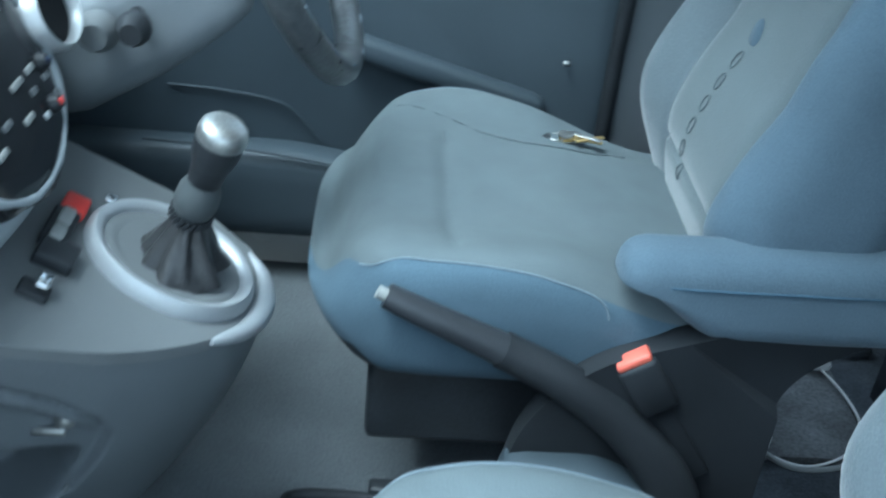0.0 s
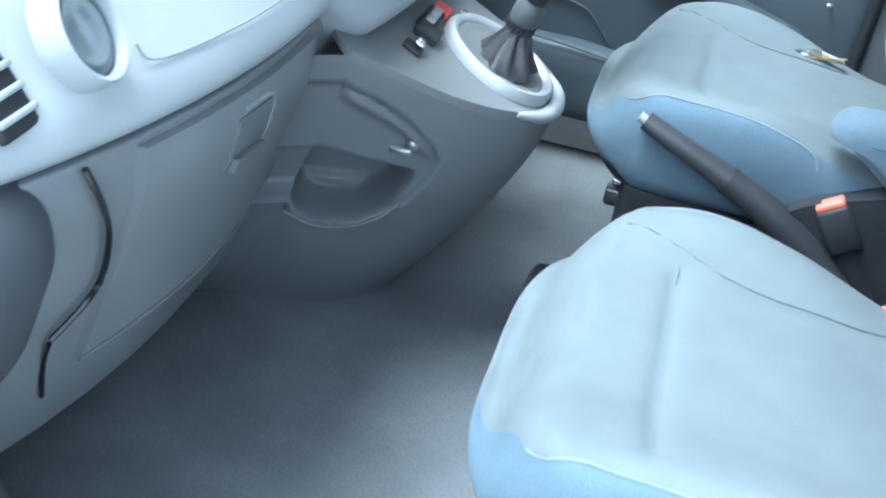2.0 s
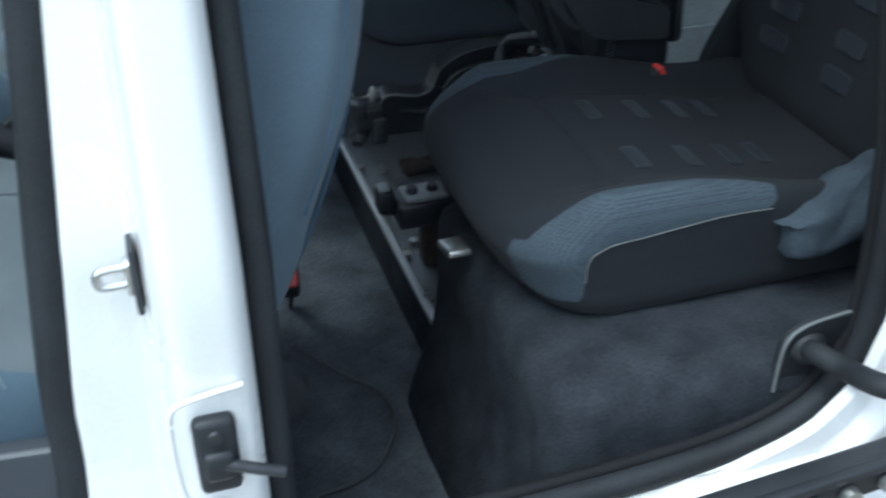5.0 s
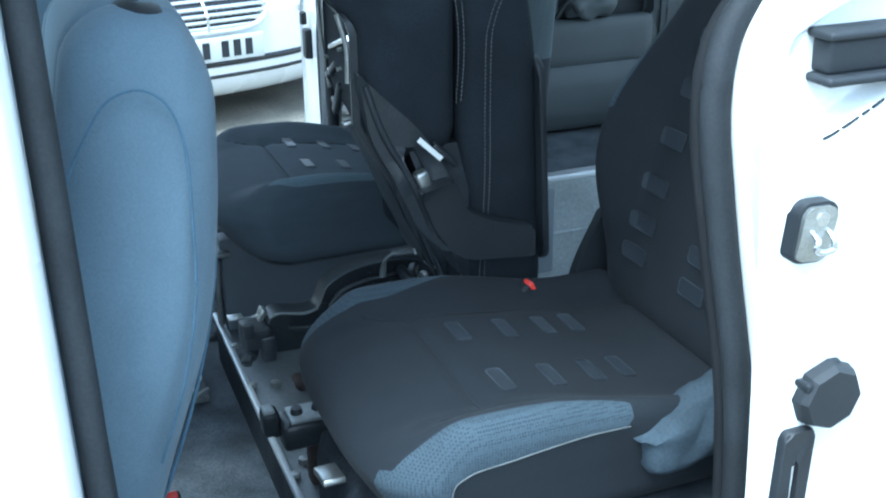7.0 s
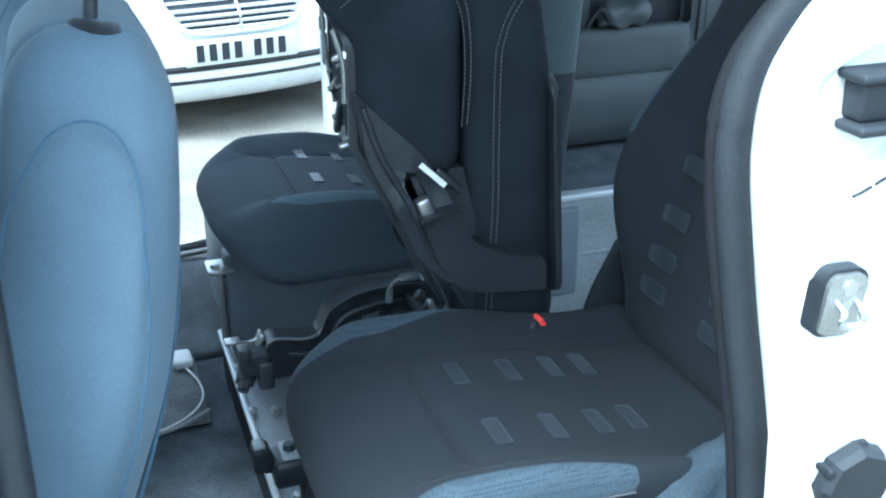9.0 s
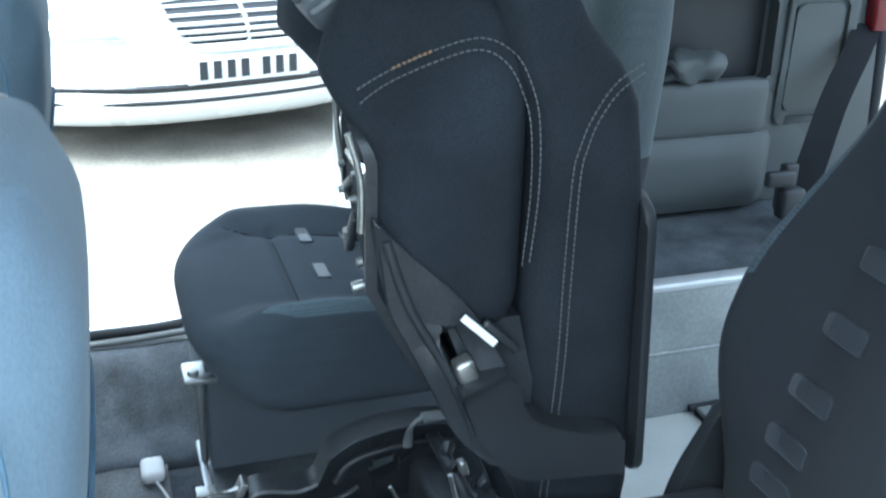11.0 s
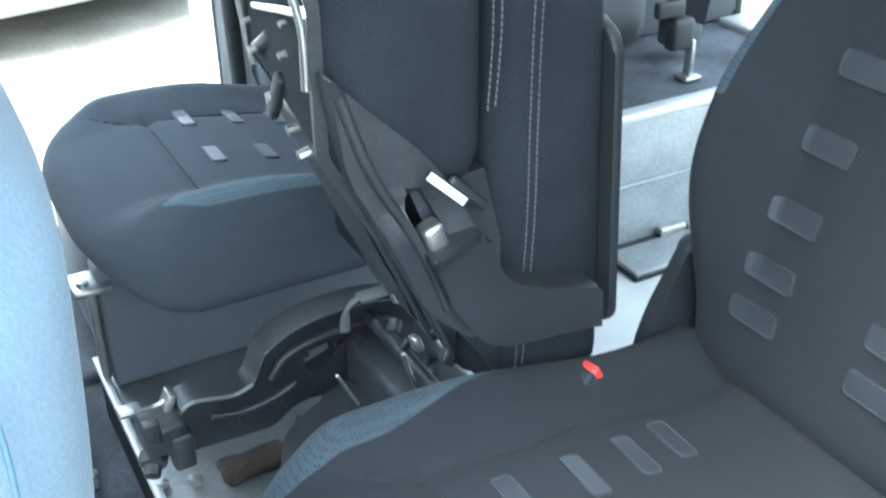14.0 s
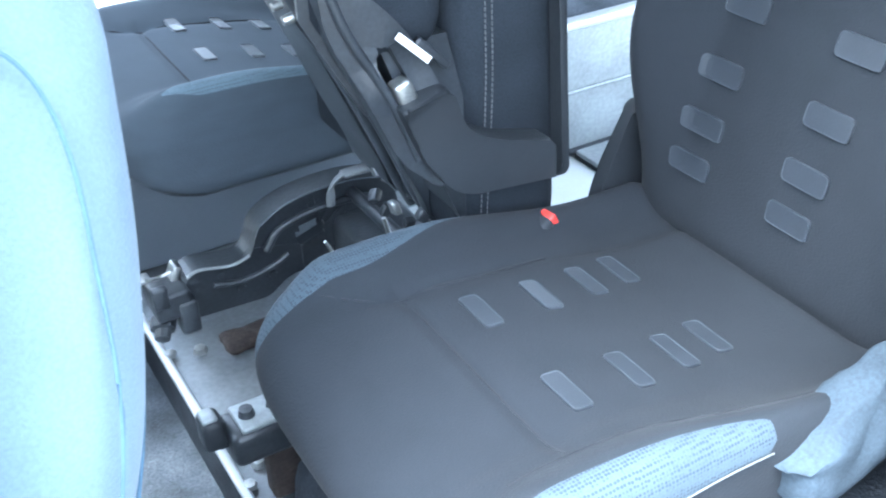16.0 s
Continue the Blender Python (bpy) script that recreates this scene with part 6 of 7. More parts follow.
def console_side(u, v):
    i = u * (len(upper_line) - 1)
    k = min(int(i), len(upper_line) - 2)
    a, b = upper_line[k].lerp(upper_line[k + 1], i - k), toe_line[k].lerp(toe_line[k + 1], i - k)
    q = a + (b - a) * v ** 1.45
    q.z = a.z + (b.z - a.z) * v - 0.003 * bell(v, 0.02)
    out = Vector((0.35, -0.9, 0.1)).normalized()
    d = inside(u, v, bin_loop)
    q -= out * (0.085 * ss(-0.004, 0.036, d) + 0.015 * ss(-0.008, 0.018, inside(u, v, recess)))
    brow = 0.08 + u * u
    q += out * (0.006 * bell(d + 0.012, 0.012) * ss(0.33, 0.5, v) + 0.013 * bell(v - brow - 0.036, 0.020) * ss(0.0, 0.06, u) * ss(0.345, 0.26, u))
    return q - OC


bm = bmesh.new()
NU, NV = 170, 110
rows = [[bm.verts.new(console_side((i / NU) ** 1.25, j / NV)) for j in range(NV + 1)] for i in range(NU + 1)]
for a, b in zip(rows, rows[1:]):
    for j in range(NV):
        bm.faces.new((a[j], a[j + 1], b[j + 1], b[j]))
back_edge = [bm.verts.new((v.co.x - 0.075, v.co.y - 0.050, v.co.z)) for v in rows[0]]
for j in range(NV):
    bm.faces.new((back_edge[j], back_edge[j + 1], rows[0][j + 1], rows[0][j]))
part("console_body", bm, CONSOLE, con, "charcoal console body with an open side bin")
part("bin_lip", tube([console_side(u, v) + Vector((0.001, -0.002, 0)) for u, v in ((0.008, 0.545), (0.04, 0.548), (0.09, 0.565), (0.14, 0.562), (0.20, 0.532), (0.26, 0.47), (0.298, 0.41))], 0.0028, 8, 6), PLAST_GREY, con, "worn pale bin lip")
sk = console_side(0.235, 0.19)
part("bin_socket", merge(lathe([(0, 0.006), (0.008, 0.004), (0.010, 0)], 16, Matrix.Translation(sk) @ Matrix.Rotation(radians(90), 4, "X")), block((0.03, 0.006, 0.008), sk + Vector((-0.014, -0.002, -0.012)), 0.002)), STEEL, con, "small metal socket")
# gear lever
gx, gy = -0.28, 0.082
gm = Matrix.Translation(Vector((gx, gy, slope(gx) + 0.002)) - OC) @ Matrix.Rotation(math.atan(0.50), 4, "Y")
part("gear_ring", lathe([(0.069, -0.002), (0.086, -0.004), (0.0855, 0.006), (0.080, 0.0135), (0.074, 0.0125), (0.069, 0.006)], 56, gm, 0.98, 0.88), RING_SATIN, con, "satin silver gear surround")
part("gear_plate", lathe([(0.0, -0.002), (0.044, -0.002), (0.050, 0.004), (0.064, 0.009), (0.070, 0.006)], 48, gm, 0.98, 0.88), PLAST_GREY, con, "grey inner collar")
part("console_nose", tube([Vector(q) - OC for q in ((-0.230, 0.000, 0.780), (-0.205, 0.040, 0.766), (-0.195, 0.085, 0.760), (-0.200, 0.130, 0.764), (-0.218, 0.16, 0.774))], lambda k: 0.003 + 0.009 * math.sin(math.pi * k), 12, 6), RING_SATIN, con, "silver console end trim")
gear = thing("gear_lever", "gear lever with a bright capped black knob and leather boot", "gear lever", (gx, gy, slope(gx)))
bm = bmesh.new()
rows = []
for i in range(19):
    k = i / 18
    r0 = 0.037 * (1 - k) ** 1.15 + 0.0125
    c = Vector((0.022 * k, -0.006 * k, -0.004 + 0.066 * k))
    ring = []
    for q in (2 * math.pi * j / 72 for j in range(72)):
        fold_in = 0.0085 * (1 - k) ** 0.6 * (abs(math.sin(3.5 * q + 0.5)) - 0.5) + 0.003 * (1 - k) * math.sin(11 * q + 5 * k)
        ring.append(bm.verts.new(c + Vector(((r0 + fold_in) * math.cos(q), (r0 + fold_in) * math.sin(q), 0.003 * math.sin(3 * q) * (1 - k)))))
    rows.append(ring)
for a, b in zip(rows, rows[1:]):
    for j in range(72):
        bm.faces.new((a[j], a[(j + 1) % 72], b[(j + 1) % 72], b[j]))
part("boot", bm, LEATHER, gear, "creased black leather boot")
lm = Matrix.Translation((0.022, -0.006, 0.060)) @ look((0, 0, 0), (-0.36, 0.16, -1.0)).to_3x3().to_4x4()
cord = part("boot_cord", lathe([(0.015, -0.003), (0.0185, 0), (0.015, 0.004)], 24, lm), PLAST_BLACK, gear, "black twisted cord collar")
for k in range(22):
    q = 2 * math.pi * k / 22
    part("cord_twist", tube([lm @ Vector((0.0185 * math.cos(q), 0.0185 * math.sin(q), -0.004)), lm @ Vector((0.0185 * math.cos(q + 0.2), 0.0185 * math.sin(q + 0.2), 0.005))], 0.0024, 6, 1), PLAST_BLACK, cord)
part("sleeve", lathe([(0.013, 0.0), (0.0185, 0.006), (0.0205, 0.016), (0.0195, 0.030), (0.0150, 0.041), (0.0135, 0.046)], 24, lm), PLAST_MID, gear, "worn grey sleeve")
knob = part("knob", lathe([(0.010, 0.038), (0.0155, 0.042), (0.0165, 0.058), (0.0190, 0.066), (0.0212, 0.076), (0.0220, 0.088), (0.0216, 0.096)], 28, lm), PLAST_BLACK, gear, "black gear knob")
part("cap", lathe([(0.0221, 0.091), (0.0226, 0.097), (0.0213, 0.1030), (0.0178, 0.1070), (0.010, 0.1095), (0.0, 0.1100)], 32, lm), STEEL, knob, "worn bright metal cap")
# switches along the console
deck_tilt = Matrix.Rotation(math.atan(0.50), 4, "Y")
for (x, y), sz, mt, nm, lb in (((-0.368, 0.094), (0.024, 0.032, 0.009), RED, "hazard_switch", "red hazard switch"), ((-0.345, 0.132), (0.012, 0.014, 0.007), CHROME, "button", "bright button"), ((-0.370, 0.050), (0.024, 0.056, 0.012), PLAST_BLACK, "rocker_switch", "black rocker switch"), ((-0.362, 0.012), (0.034, 0.034, 0.014), PLAST_BLACK, "rocker_switch", "black rocker switch"), ((-0.366, -0.040), (0.026, 0.022, 0.006), PLAST_BLACK, "socket", "black socket")):
    p = part(nm, block(sz, (0, 0, 0), 0.003), mt, con, lb)
    p.matrix_local = Matrix.Translation(Vector((x, y, slope(x) + sz[2] / 2)) - OC) @ deck_tilt
for x, y, w in ((-0.366, 0.062, 0.026), (-0.366, 0.034, 0.022), (-0.358, -0.036, 0.018)):
    part("switch_cap", block((0.013, w, 0.007), (0, 0, 0), 0.003), CHROME if w < 0.02 else PLAST_PALE, con, "pale worn switch cap").matrix_local = Matrix.Translation(Vector((x, y, slope(x) + 0.0135)) - OC) @ deck_tilt

# ---- handbrake ----
hb = thing("handbrake", "dark grey handbrake lever in a moulded housing", "handbrake", (0.2, 0.09, 0.38))
OH = Vector((0.2, 0.09, 0.38))
part("housing", soft_box(lin(-0.16, 0.10, 14), lin(-0.045, 0.045, 8), lin(0.0, 0.20, 10), 0.035, lambda o, p: Vector((o.x + 0.06 * ss(0.29, 0.0, o.z), o.y * (1.25 - 0.3 * ss(0, 0.29, o.z)), o.z - 0.13 * ss(-0.06, 0.10, o.x) * ss(0.05, 0.32, o.z))), None), DOOR_TRIM, hb, "charcoal plastic housing")
part("lever", tube([Vector(q) - OH for q in ((0.275, 0.09, 0.44), (0.262, 0.09, 0.53), (0.215, 0.096, 0.60), (0.14, 0.104, 0.662), (0.055, 0.112, 0.705))], lambda k: 0.037 - 0.0175 * k ** 0.8, 16, 6), PLAST_BLACK, hb, "dark lever shroud")
part("collar", tube([Vector((0.058, 0.112, 0.7035)) - OH, Vector((0.050, 0.1125, 0.707)) - OH], 0.0202, 16, 1), PLAST_BLACK, hb)
part("grip", tube([Vector(q) - OH for q in ((0.052, 0.1125, 0.706), (0.02, 0.114, 0.720), (-0.03, 0.117, 0.741), (-0.074, 0.122, 0.759))], lambda k: 0.0185 - 0.005 * k, 16, 6), LEVER, hb, "dark grey grip")
part("thumb_button", tube([Vector((-0.072, 0.122, 0.758)) - OH, Vector((-0.083, 0.123, 0.763)) - OH], 0.0072, 12, 1), PLAST_PALE, hb, "grey thumb button")
part("boot_rim", tube([Vector(q) - OH for q in ((0.10, 0.045, 0.545), (0.15, 0.035, 0.556), (0.21, 0.035, 0.55), (0.26, 0.045, 0.525))], 0.0035, 8, 5), PLAST_GREY, hb, "pale rim of the lever slot")

# ---- steering wheel and column ----
sw = thing("steering_wheel", "worn leather steering wheel with stitched rim", "steering wheel", (-0.21, 0.37, 1.08))
wm = Matrix.Rotation(radians(65), 4, "Y")
rim = [wm @ Vector((0.185 * math.cos(q), 0.185 * math.sin(q), 0)) for q in (2 * math.pi * k / 48 for k in range(49))]
rimo = part("rim", tube(rim, 0.017, 12, 1, True, smooth_path=False), WHEEL, sw, "shiny worn leather rim")
for k in range(16):
    q = 2 * math.pi * k / 16
    c = wm @ Vector((0.185 * math.cos(q), 0.185 * math.sin(q), 0))
    part("stitch", block((0.003, 0.016, 0.003), c + wm.to_3x3() @ Vector((0, 0, 0.016)), 0.0005, wm @ Matrix.Rotation(q, 4, "Z")), PIPING, rimo)
part("hub", soft_box(lin(-0.07, 0.07, 8), lin(-0.08, 0.08, 8), lin(-0.03, 0.02, 4), 0.02, None, None, wm), PLAST_BLACK, sw, "black hub")
for a in (0, 90, 180):
    part("spoke", tube([wm @ (Matrix.Rotation(radians(a + 90), 3, "Z") @ Vector((x, 0, -0.01))) for x in (0.05, 0.11, 0.18)], 0.015, 8, 3, flat=0.5), PLAST_BLACK, sw)
cmx = look((-0.47, 0.355, 0.885), (-0.22, 0.37, 1.03)) @ Matrix.Rotation(radians(180), 4, "Y")
part("column", soft_box(lin(-0.058, 0.058, 8), lin(-0.062, 0.052, 8), lin(0.0, 0.25, 8), 0.026, lambda o, p: Vector((o.x * (1 - 0.25 * ss(0.12, 0.25, o.z)), o.y * (1 - 0.2 * ss(0.12, 0.25, o.z)), o.z)), None, Matrix.Translation((0.21, -0.37, -1.08)) @ cmx), DASH_DARK, sw, "slate column shroud")
for (x, y, z), r, mt in (((-0.385, 0.275, 0.957), 0.017, PLAST_GREY), ((-0.345, 0.262, 0.968), 0.014, PLAST_BLACK)):
    c = Vector((x + 0.21, y - 0.37, z - 1.08))
    part("stalk", merge(tube([c + Vector((-0.01, 0.07, 0.0)), c], 0.008, 10, 1), tube([c + Vector((0, 0.012, 0)), c + Vector((0.002, -0.024, 0.002))], lambda k, r=r: r * (0.8 + 0.5 * math.sin(math.pi * min(k + 0.12, 1))), 14, 5)), mt, sw, "stubby column stalk")

# ---- far front door trim, shut ----
door = thing("driver_door", "shut dark-trimmed driver's door with a long arm rail", "car door", (-0.2, 0.80, 0.5))
OD = Vector((-0.2, 0.80, 0.5))
part("door_panel", sheet(round_poly([(-0.72, 0.44), (0.24, 0.44), (0.27, 1.12), (-0.62, 1.12)], 0.05), [], "y", 0.755, 0.80, lambda p: p - OD, 0.01), DOOR_TRIM, door, "dark moulded door panel")
part("arm_rail", soft_box(lin(-0.16, 0.16, 16), lin(0.728, 0.77, 4), lin(0.725, 0.765, 4), 0.012, lambda o, p: Vector((o.x, o.y, o.z - 0.28 * max(o.x + 0.12, 0) + 0.03)) - OD), DOOR_TRIM, door, "moulded arm rail")
part("door_pocket", soft_box(lin(-0.62, 0.08, 18), lin(0.695, 0.77, 4), lin(0.46, 0.61, 6), 0.02, lambda o, p: Vector((o.x, o.y, o.z - 0.05 * ss(-0.25, 0.08, o.x) * ss(0.5, 0.61, o.z))) - OD, None), DOOR_TRIM, door, "slate door pocket")
part("pocket_lip", tube([Vector(q) - OD for q in ((-0.45, 0.70, 0.622), (-0.297, 0.697, 0.617), (-0.154, 0.697, 0.600), (0.0, 0.70, 0.578))], 0.0022, 8, 5), DOOR_TRIM, door, "moulded pocket lip")
part("panel_crease", tube([Vector(q) - OD for q in ((-0.42, 0.755, 0.690), (-0.33, 0.754, 0.686), (-0.245, 0.754, 0.672), (-0.205, 0.754, 0.635), (-0.185, 0.755, 0.61))], 0.0018, 8, 5), DOOR_TRIM, door)
part("window_ledge", block((0.86, 0.05, 0.03), Vector((-0.2, 0.765, 1.12)) - OD, 0.008), DASH, door, "pale window ledge")
part("handle_pull", block((0.012, 0.010, 0.008), Vector((0.185, 0.748, 0.775)) - OD, 0.004), STEEL, door)
structure(part("far_door_post", block((0.12, 0.06, 1.30), (0.315, 0.79, 1.09), 0.02), DASH_DARK), "dark-trimmed far door post", "pillar")
structure(part("door_edge", tube([(0.262, 0.765, 0.5), (0.262, 0.752, 0.9), (0.28, 0.74, 1.12)], 0.012, 8, 4), RUBBER), "black rubber seal along the driver's door", "seal")


# ---- far rear quarter trim ----
quart = thing("quarter_trim", "grey moulded luggage side trim with bin and shelf rails", "trim panel", (1.6, 0.78, 0.69))
OQ = Vector((1.6, 0.78, 0.69))
pocket = round_poly([(1.62, 0.93), (1.885, 0.945), (1.885, 1.125), (1.62, 1.125)], 0.02)
part("side_panel", sheet(round_poly([(1.09, 0.69), (2.16, 0.69), (2.13, 1.02), (2.09, 1.20), (1.09, 1.20)], 0.02), [pocket], "y", 0.755, 0.785, lambda p: p - OQ, 0.004), PLAST_MID, quart, "grey plastic side panel")
part("pocket_back", sheet(pocket, [], "y", 0.800, 0.805, lambda p: p - OQ), PLAST_BLACK, quart, "dark pocket recess")
part("pocket_sides", sheet(round_poly([(1.605, 0.915), (1.90, 0.93), (1.90, 1.14), (1.605, 1.14)], 0.02), [pocket], "y", 0.785, 0.803, lambda p: p - OQ), DASH_DARK, quart)
part("bin_front", soft_box(lin(1.50, 1.875, 12), lin(0.722, 0.765, 5), lin(0.845, 0.965, 6), 0.018, lambda o, p: o - OQ, None), PLAST_MID, quart, "grey bin front")
part("wheel_bulge", soft_box(lin(1.36, 1.90, 14), lin(0.738, 0.77, 5), lin(0.69, 0.86, 6), 0.03, lambda o, p: o - OQ, None), PLAST_MID, quart)
part("tall_lid", sheet(round_poly([(1.925, 0.885), (2.035, 0.885), (2.035, 1.105), (1.925, 1.105)], 0.015), [], "y", 0.748, 0.757, lambda p: p - OQ, 0.003), PLAST_MID, quart, "tall grey access lid")
part("lid_frame", sheet(round_poly([(1.905, 0.855), (2.065, 0.865), (2.065, 1.14), (1.905, 1.14)], 0.025), [round_poly([(1.918, 0.875), (2.045, 0.875), (2.045, 1.115), (1.918, 1.115)], 0.018)], "y", 0.744, 0.757, lambda p: p - OQ, 0.004), PLAST_MID, quart)
shelf = part("shelf_support", sheet(round_poly([(1.40, 1.20), (2.10, 1.185), (2.08, 1.285), (1.40, 1.30)], 0.01), [round_poly([(1.72 + 0.125 * k, 1.205), (1.82 + 0.125 * k, 1.203), (1.82 + 0.125 * k, 1.222), (1.72 + 0.125 * k, 1.224)], 0.004) for k in range(3)], "y", 0.735, 0.785, lambda p: p - OQ, 0.003), PLAST_MID, quart, "grey parcel shelf support with slots")
part("shelf_ledge", block((0.70, 0.06, 0.014), Vector((1.75, 0.735, 1.236)) - OQ, 0.005), PLAST_MID, shelf)
part("shelf_ledge", block((0.70, 0.05, 0.012), Vector((1.75, 0.74, 1.195)) - OQ, 0.005), PLAST_MID, shelf)
part("slot_back", block((0.44, 0.004, 0.03), Vector((1.90, 0.788, 1.213)) - OQ, 0.0), PLAST_BLACK, shelf)
for x, z in ((1.86, 1.262), (2.05, 1.258)):
    part("shelf_hook", merge(block((0.05, 0.05, 0.02), Vector((x, 0.72, z)) - OQ, 0.006), lathe([(0, 0.03), (0.012, 0.028), (0.012, 0)], 14, Matrix.Translation(Vector((x, 0.72, z)) - OQ) @ Matrix.Rotation(radians(90), 4, "X"))), PLAST_BLACK, shelf, "black shelf hook")
part("speaker_ledge", soft_box(lin(1.35, 2.08, 18), lin(0.66, 0.82, 6), lin(1.29, 1.335, 3), 0.02, lambda o, p: o - OQ + Vector((0, 0.10 * ss(1.82, 2.02, o.x) * ss(0.82, 0.66, o.y), 0.03 * bell(o.x - 1.9, 0.08))), None), PLAST_GREY, quart, "grey ledge over the shelf support")
part("speaker_grille", lathe([(0.0, 0.004), (0.06, 0.003), (0.066, 0)], 32, Matrix.Translation(Vector((1.62, 0.735, 1.336)) - OQ), 1.2, 0.8), PLAST_PALE, quart, "oval speaker grille")
part("pillar_cover", sheet([(1.99, 1.28), (2.09, 1.28), (2.0, 1.80), (1.88, 1.80)], [], "y", 0.74, 0.77, lambda p: lean_in(p) - OQ, 0.006), PLAST_PALE, quart, "pale rear pillar cover")
part("cover_screw", lathe([(0, 0.003), (0.010, 0.002), (0.011, 0)], 16, Matrix.Translation(lean_in(Vector((2.035, 0.738, 1.335))) - OQ) @ Matrix.Rotation(radians(90), 4, "X")), PLAST_MID, quart)
part("door_pillar_cover", sheet(round_poly([(1.112, 1.282), (1.33, 1.279), (1.44, 1.80), (1.33, 1.80), (1.20, 1.385)], 0.012), [], "y", 0.806, 0.83, lambda p: lean_in(p) - OQ, 0.006), PLAST_PALE, quart, "pale pillar cover beside the sliding doorway")
part("door_pillar_base", soft_box(lin(1.085, 1.38, 10), lin(0.74, 0.82, 4), lin(0.72, 1.265, 14), 0.03, lambda o, p: Vector((o.x + 0.04 * ss(1.15, 1.27, o.z), o.y, o.z)) - OQ, None), BASE_TRIM, quart, "rounded grey pillar trim")
rear_seal = [(2.172, 0.765, 0.66), (2.160, 0.763, 0.9), (2.128, 0.752, 1.15), (2.095, 0.725, 1.4), (2.01, 0.68, 1.75)]
structure(part("tailgate_seal", tube(rear_seal, 0.014, 8, 6), RUBBER), "black rubber seal round the open tailgate", "seal")
structure(part("rear_sill", block((0.10, 1.5, 0.03), (2.16, 0.0, 0.685), 0.008), SILVER), "bright metal rear sill", "sill")
lamp = thing("tail_lamp", "red and clear rear lamp on the body corner", "tail lamp", (2.105, 0.756, 1.145))
part("lens", soft_box(lin(-0.02, 0.022, 4), lin(-0.032, 0.028, 5), lin(-0.10, 0.175, 10), 0.010, lambda o, p: Vector((o.x - 0.06 * o.z, o.y * (1 - 0.6 * ss(-0.08, 0.17, o.z)), o.z)), None), LAMP_RED, lamp, "red lens")
part("clear_band", block((0.045, 0.050, 0.018), (0.002, -0.002, 0.03), 0.005), FLOOR_WHITE, lamp, "pale lens band")
pouch = thing("tool_pouch", "small grey pouch lying in the side bin", "pouch", (1.70, 0.74, 0.965))
part("pouch", soft_box(lin(-0.07, 0.05, 10), lin(-0.03, 0.03, 5), lin(0, 0.055, 6), 0.02, lambda o, p: o + Vector((0.02 * o.z / 0.07, 0, 0)) + 0.012 * noise.noise_vector(o * 30), None), PLAST_MID, pouch)
part("strap", tube([(-0.05, -0.03, 0.02), (-0.08, -0.035, 0.05), (-0.11, -0.03, 0.01)], 0.006, 6, 5), PLAST_BLACK, pouch)

# belts
belt = thing("floor_belt", "black inertia-reel wheelchair belt bolted to the load floor", "seat belt", (1.84, 0.53, 0.70))
part("foot_plate", block((0.036, 0.040, 0.008), (0, 0, -0.008), 0.002), STEEL, belt)
part("upright", block((0.010, 0.020, 0.07), (0.0, 0.0, 0.03), 0.003), STEEL, belt, "bright steel stem")
part("tongue", merge(block((0.05, 0.03, 0.06), (-0.03, 0.0, 0.08), 0.008), block((0.06, 0.018, 0.03), (-0.06, 0.0, 0.13), 0.006), block((0.03, 0.02, 0.09), (-0.035, 0.01, 0.11), 0.004)), PLAST_BLACK, belt)
part("reel_box", block((0.075, 0.05, 0.06), (0.06, 0.10, 0.045), 0.008), PLAST_MID, belt, "grey reel box")
part("webbing", strip(spline([(0.01, 0.02, 0.09), (0.05, 0.05, 0.16), (0.12, 0.11, 0.24), (0.20, 0.17, 0.31), (0.255, 0.215, 0.355)], 6), 0.055, (-0.5, -0.8, 0.2), None, 0.002), WEBBING, belt, "black webbing")
sb = thing("shoulder_belt", "dark webbing hanging from the pillar in a black guide", "seat belt", (1.247, 0.715, 1.318))
part("webbing", strip([(0.02, -0.02, 0.5), (0.01, -0.01, 0.2), (0, 0, 0), (-0.005, 0.012, -0.22), (0.0, 0.01, -0.45)], 0.05, (0, -1, 0), None, 0.002), WEBBING, sb)
part("guide", merge(block((0.085, 0.014, 0.012), (0, -0.006, 0.02), 0.005), block((0.085, 0.014, 0.012), (0, -0.006, -0.012), 0.005), block((0.012, 0.014, 0.04), (-0.036, -0.006, 0.004), 0.005), block((0.012, 0.014, 0.04), (0.036, -0.006, 0.004), 0.005)), PLAST_BLACK, sb, "black belt guide")

# small things on the near floor
buckle((0.504, -0.226, 0.55), -97, 45, "black belt buckle with a red button behind the seat", RED, 0.19)
lead = thing("thin_lead", "thin pale lead looping over the carpet", "cable", (0.55, -0.40, 0.362))
part("lead", tube([(-0.06, 0.125, 0.10), (0.0, 0.135, 0.03), (0.039, 0.123, 0.006), (0.065, 0.087, 0.005), (0.064, 0.023, 0.005), (0.031, -0.039, 0.005), (-0.01, -0.071, 0.005), (-0.075, -0.083, 0.005)], 0.003, 6, 8), PLAST_MID, lead)
hose = thing("grab_hose", "thick black hose from an oval plate on the seat box", "hose", (1.0, -0.737, 0.672))
part("oval_plate", sheet(round_poly([(-0.050, -0.040), (0.045, -0.040), (0.050, 0.062), (-0.020, 0.060), (-0.050, 0.042)], 0.022), [], "y", -0.012, 0.0, None, 0.004), PLAST_BLACK, hose, "dark oval backing plate")
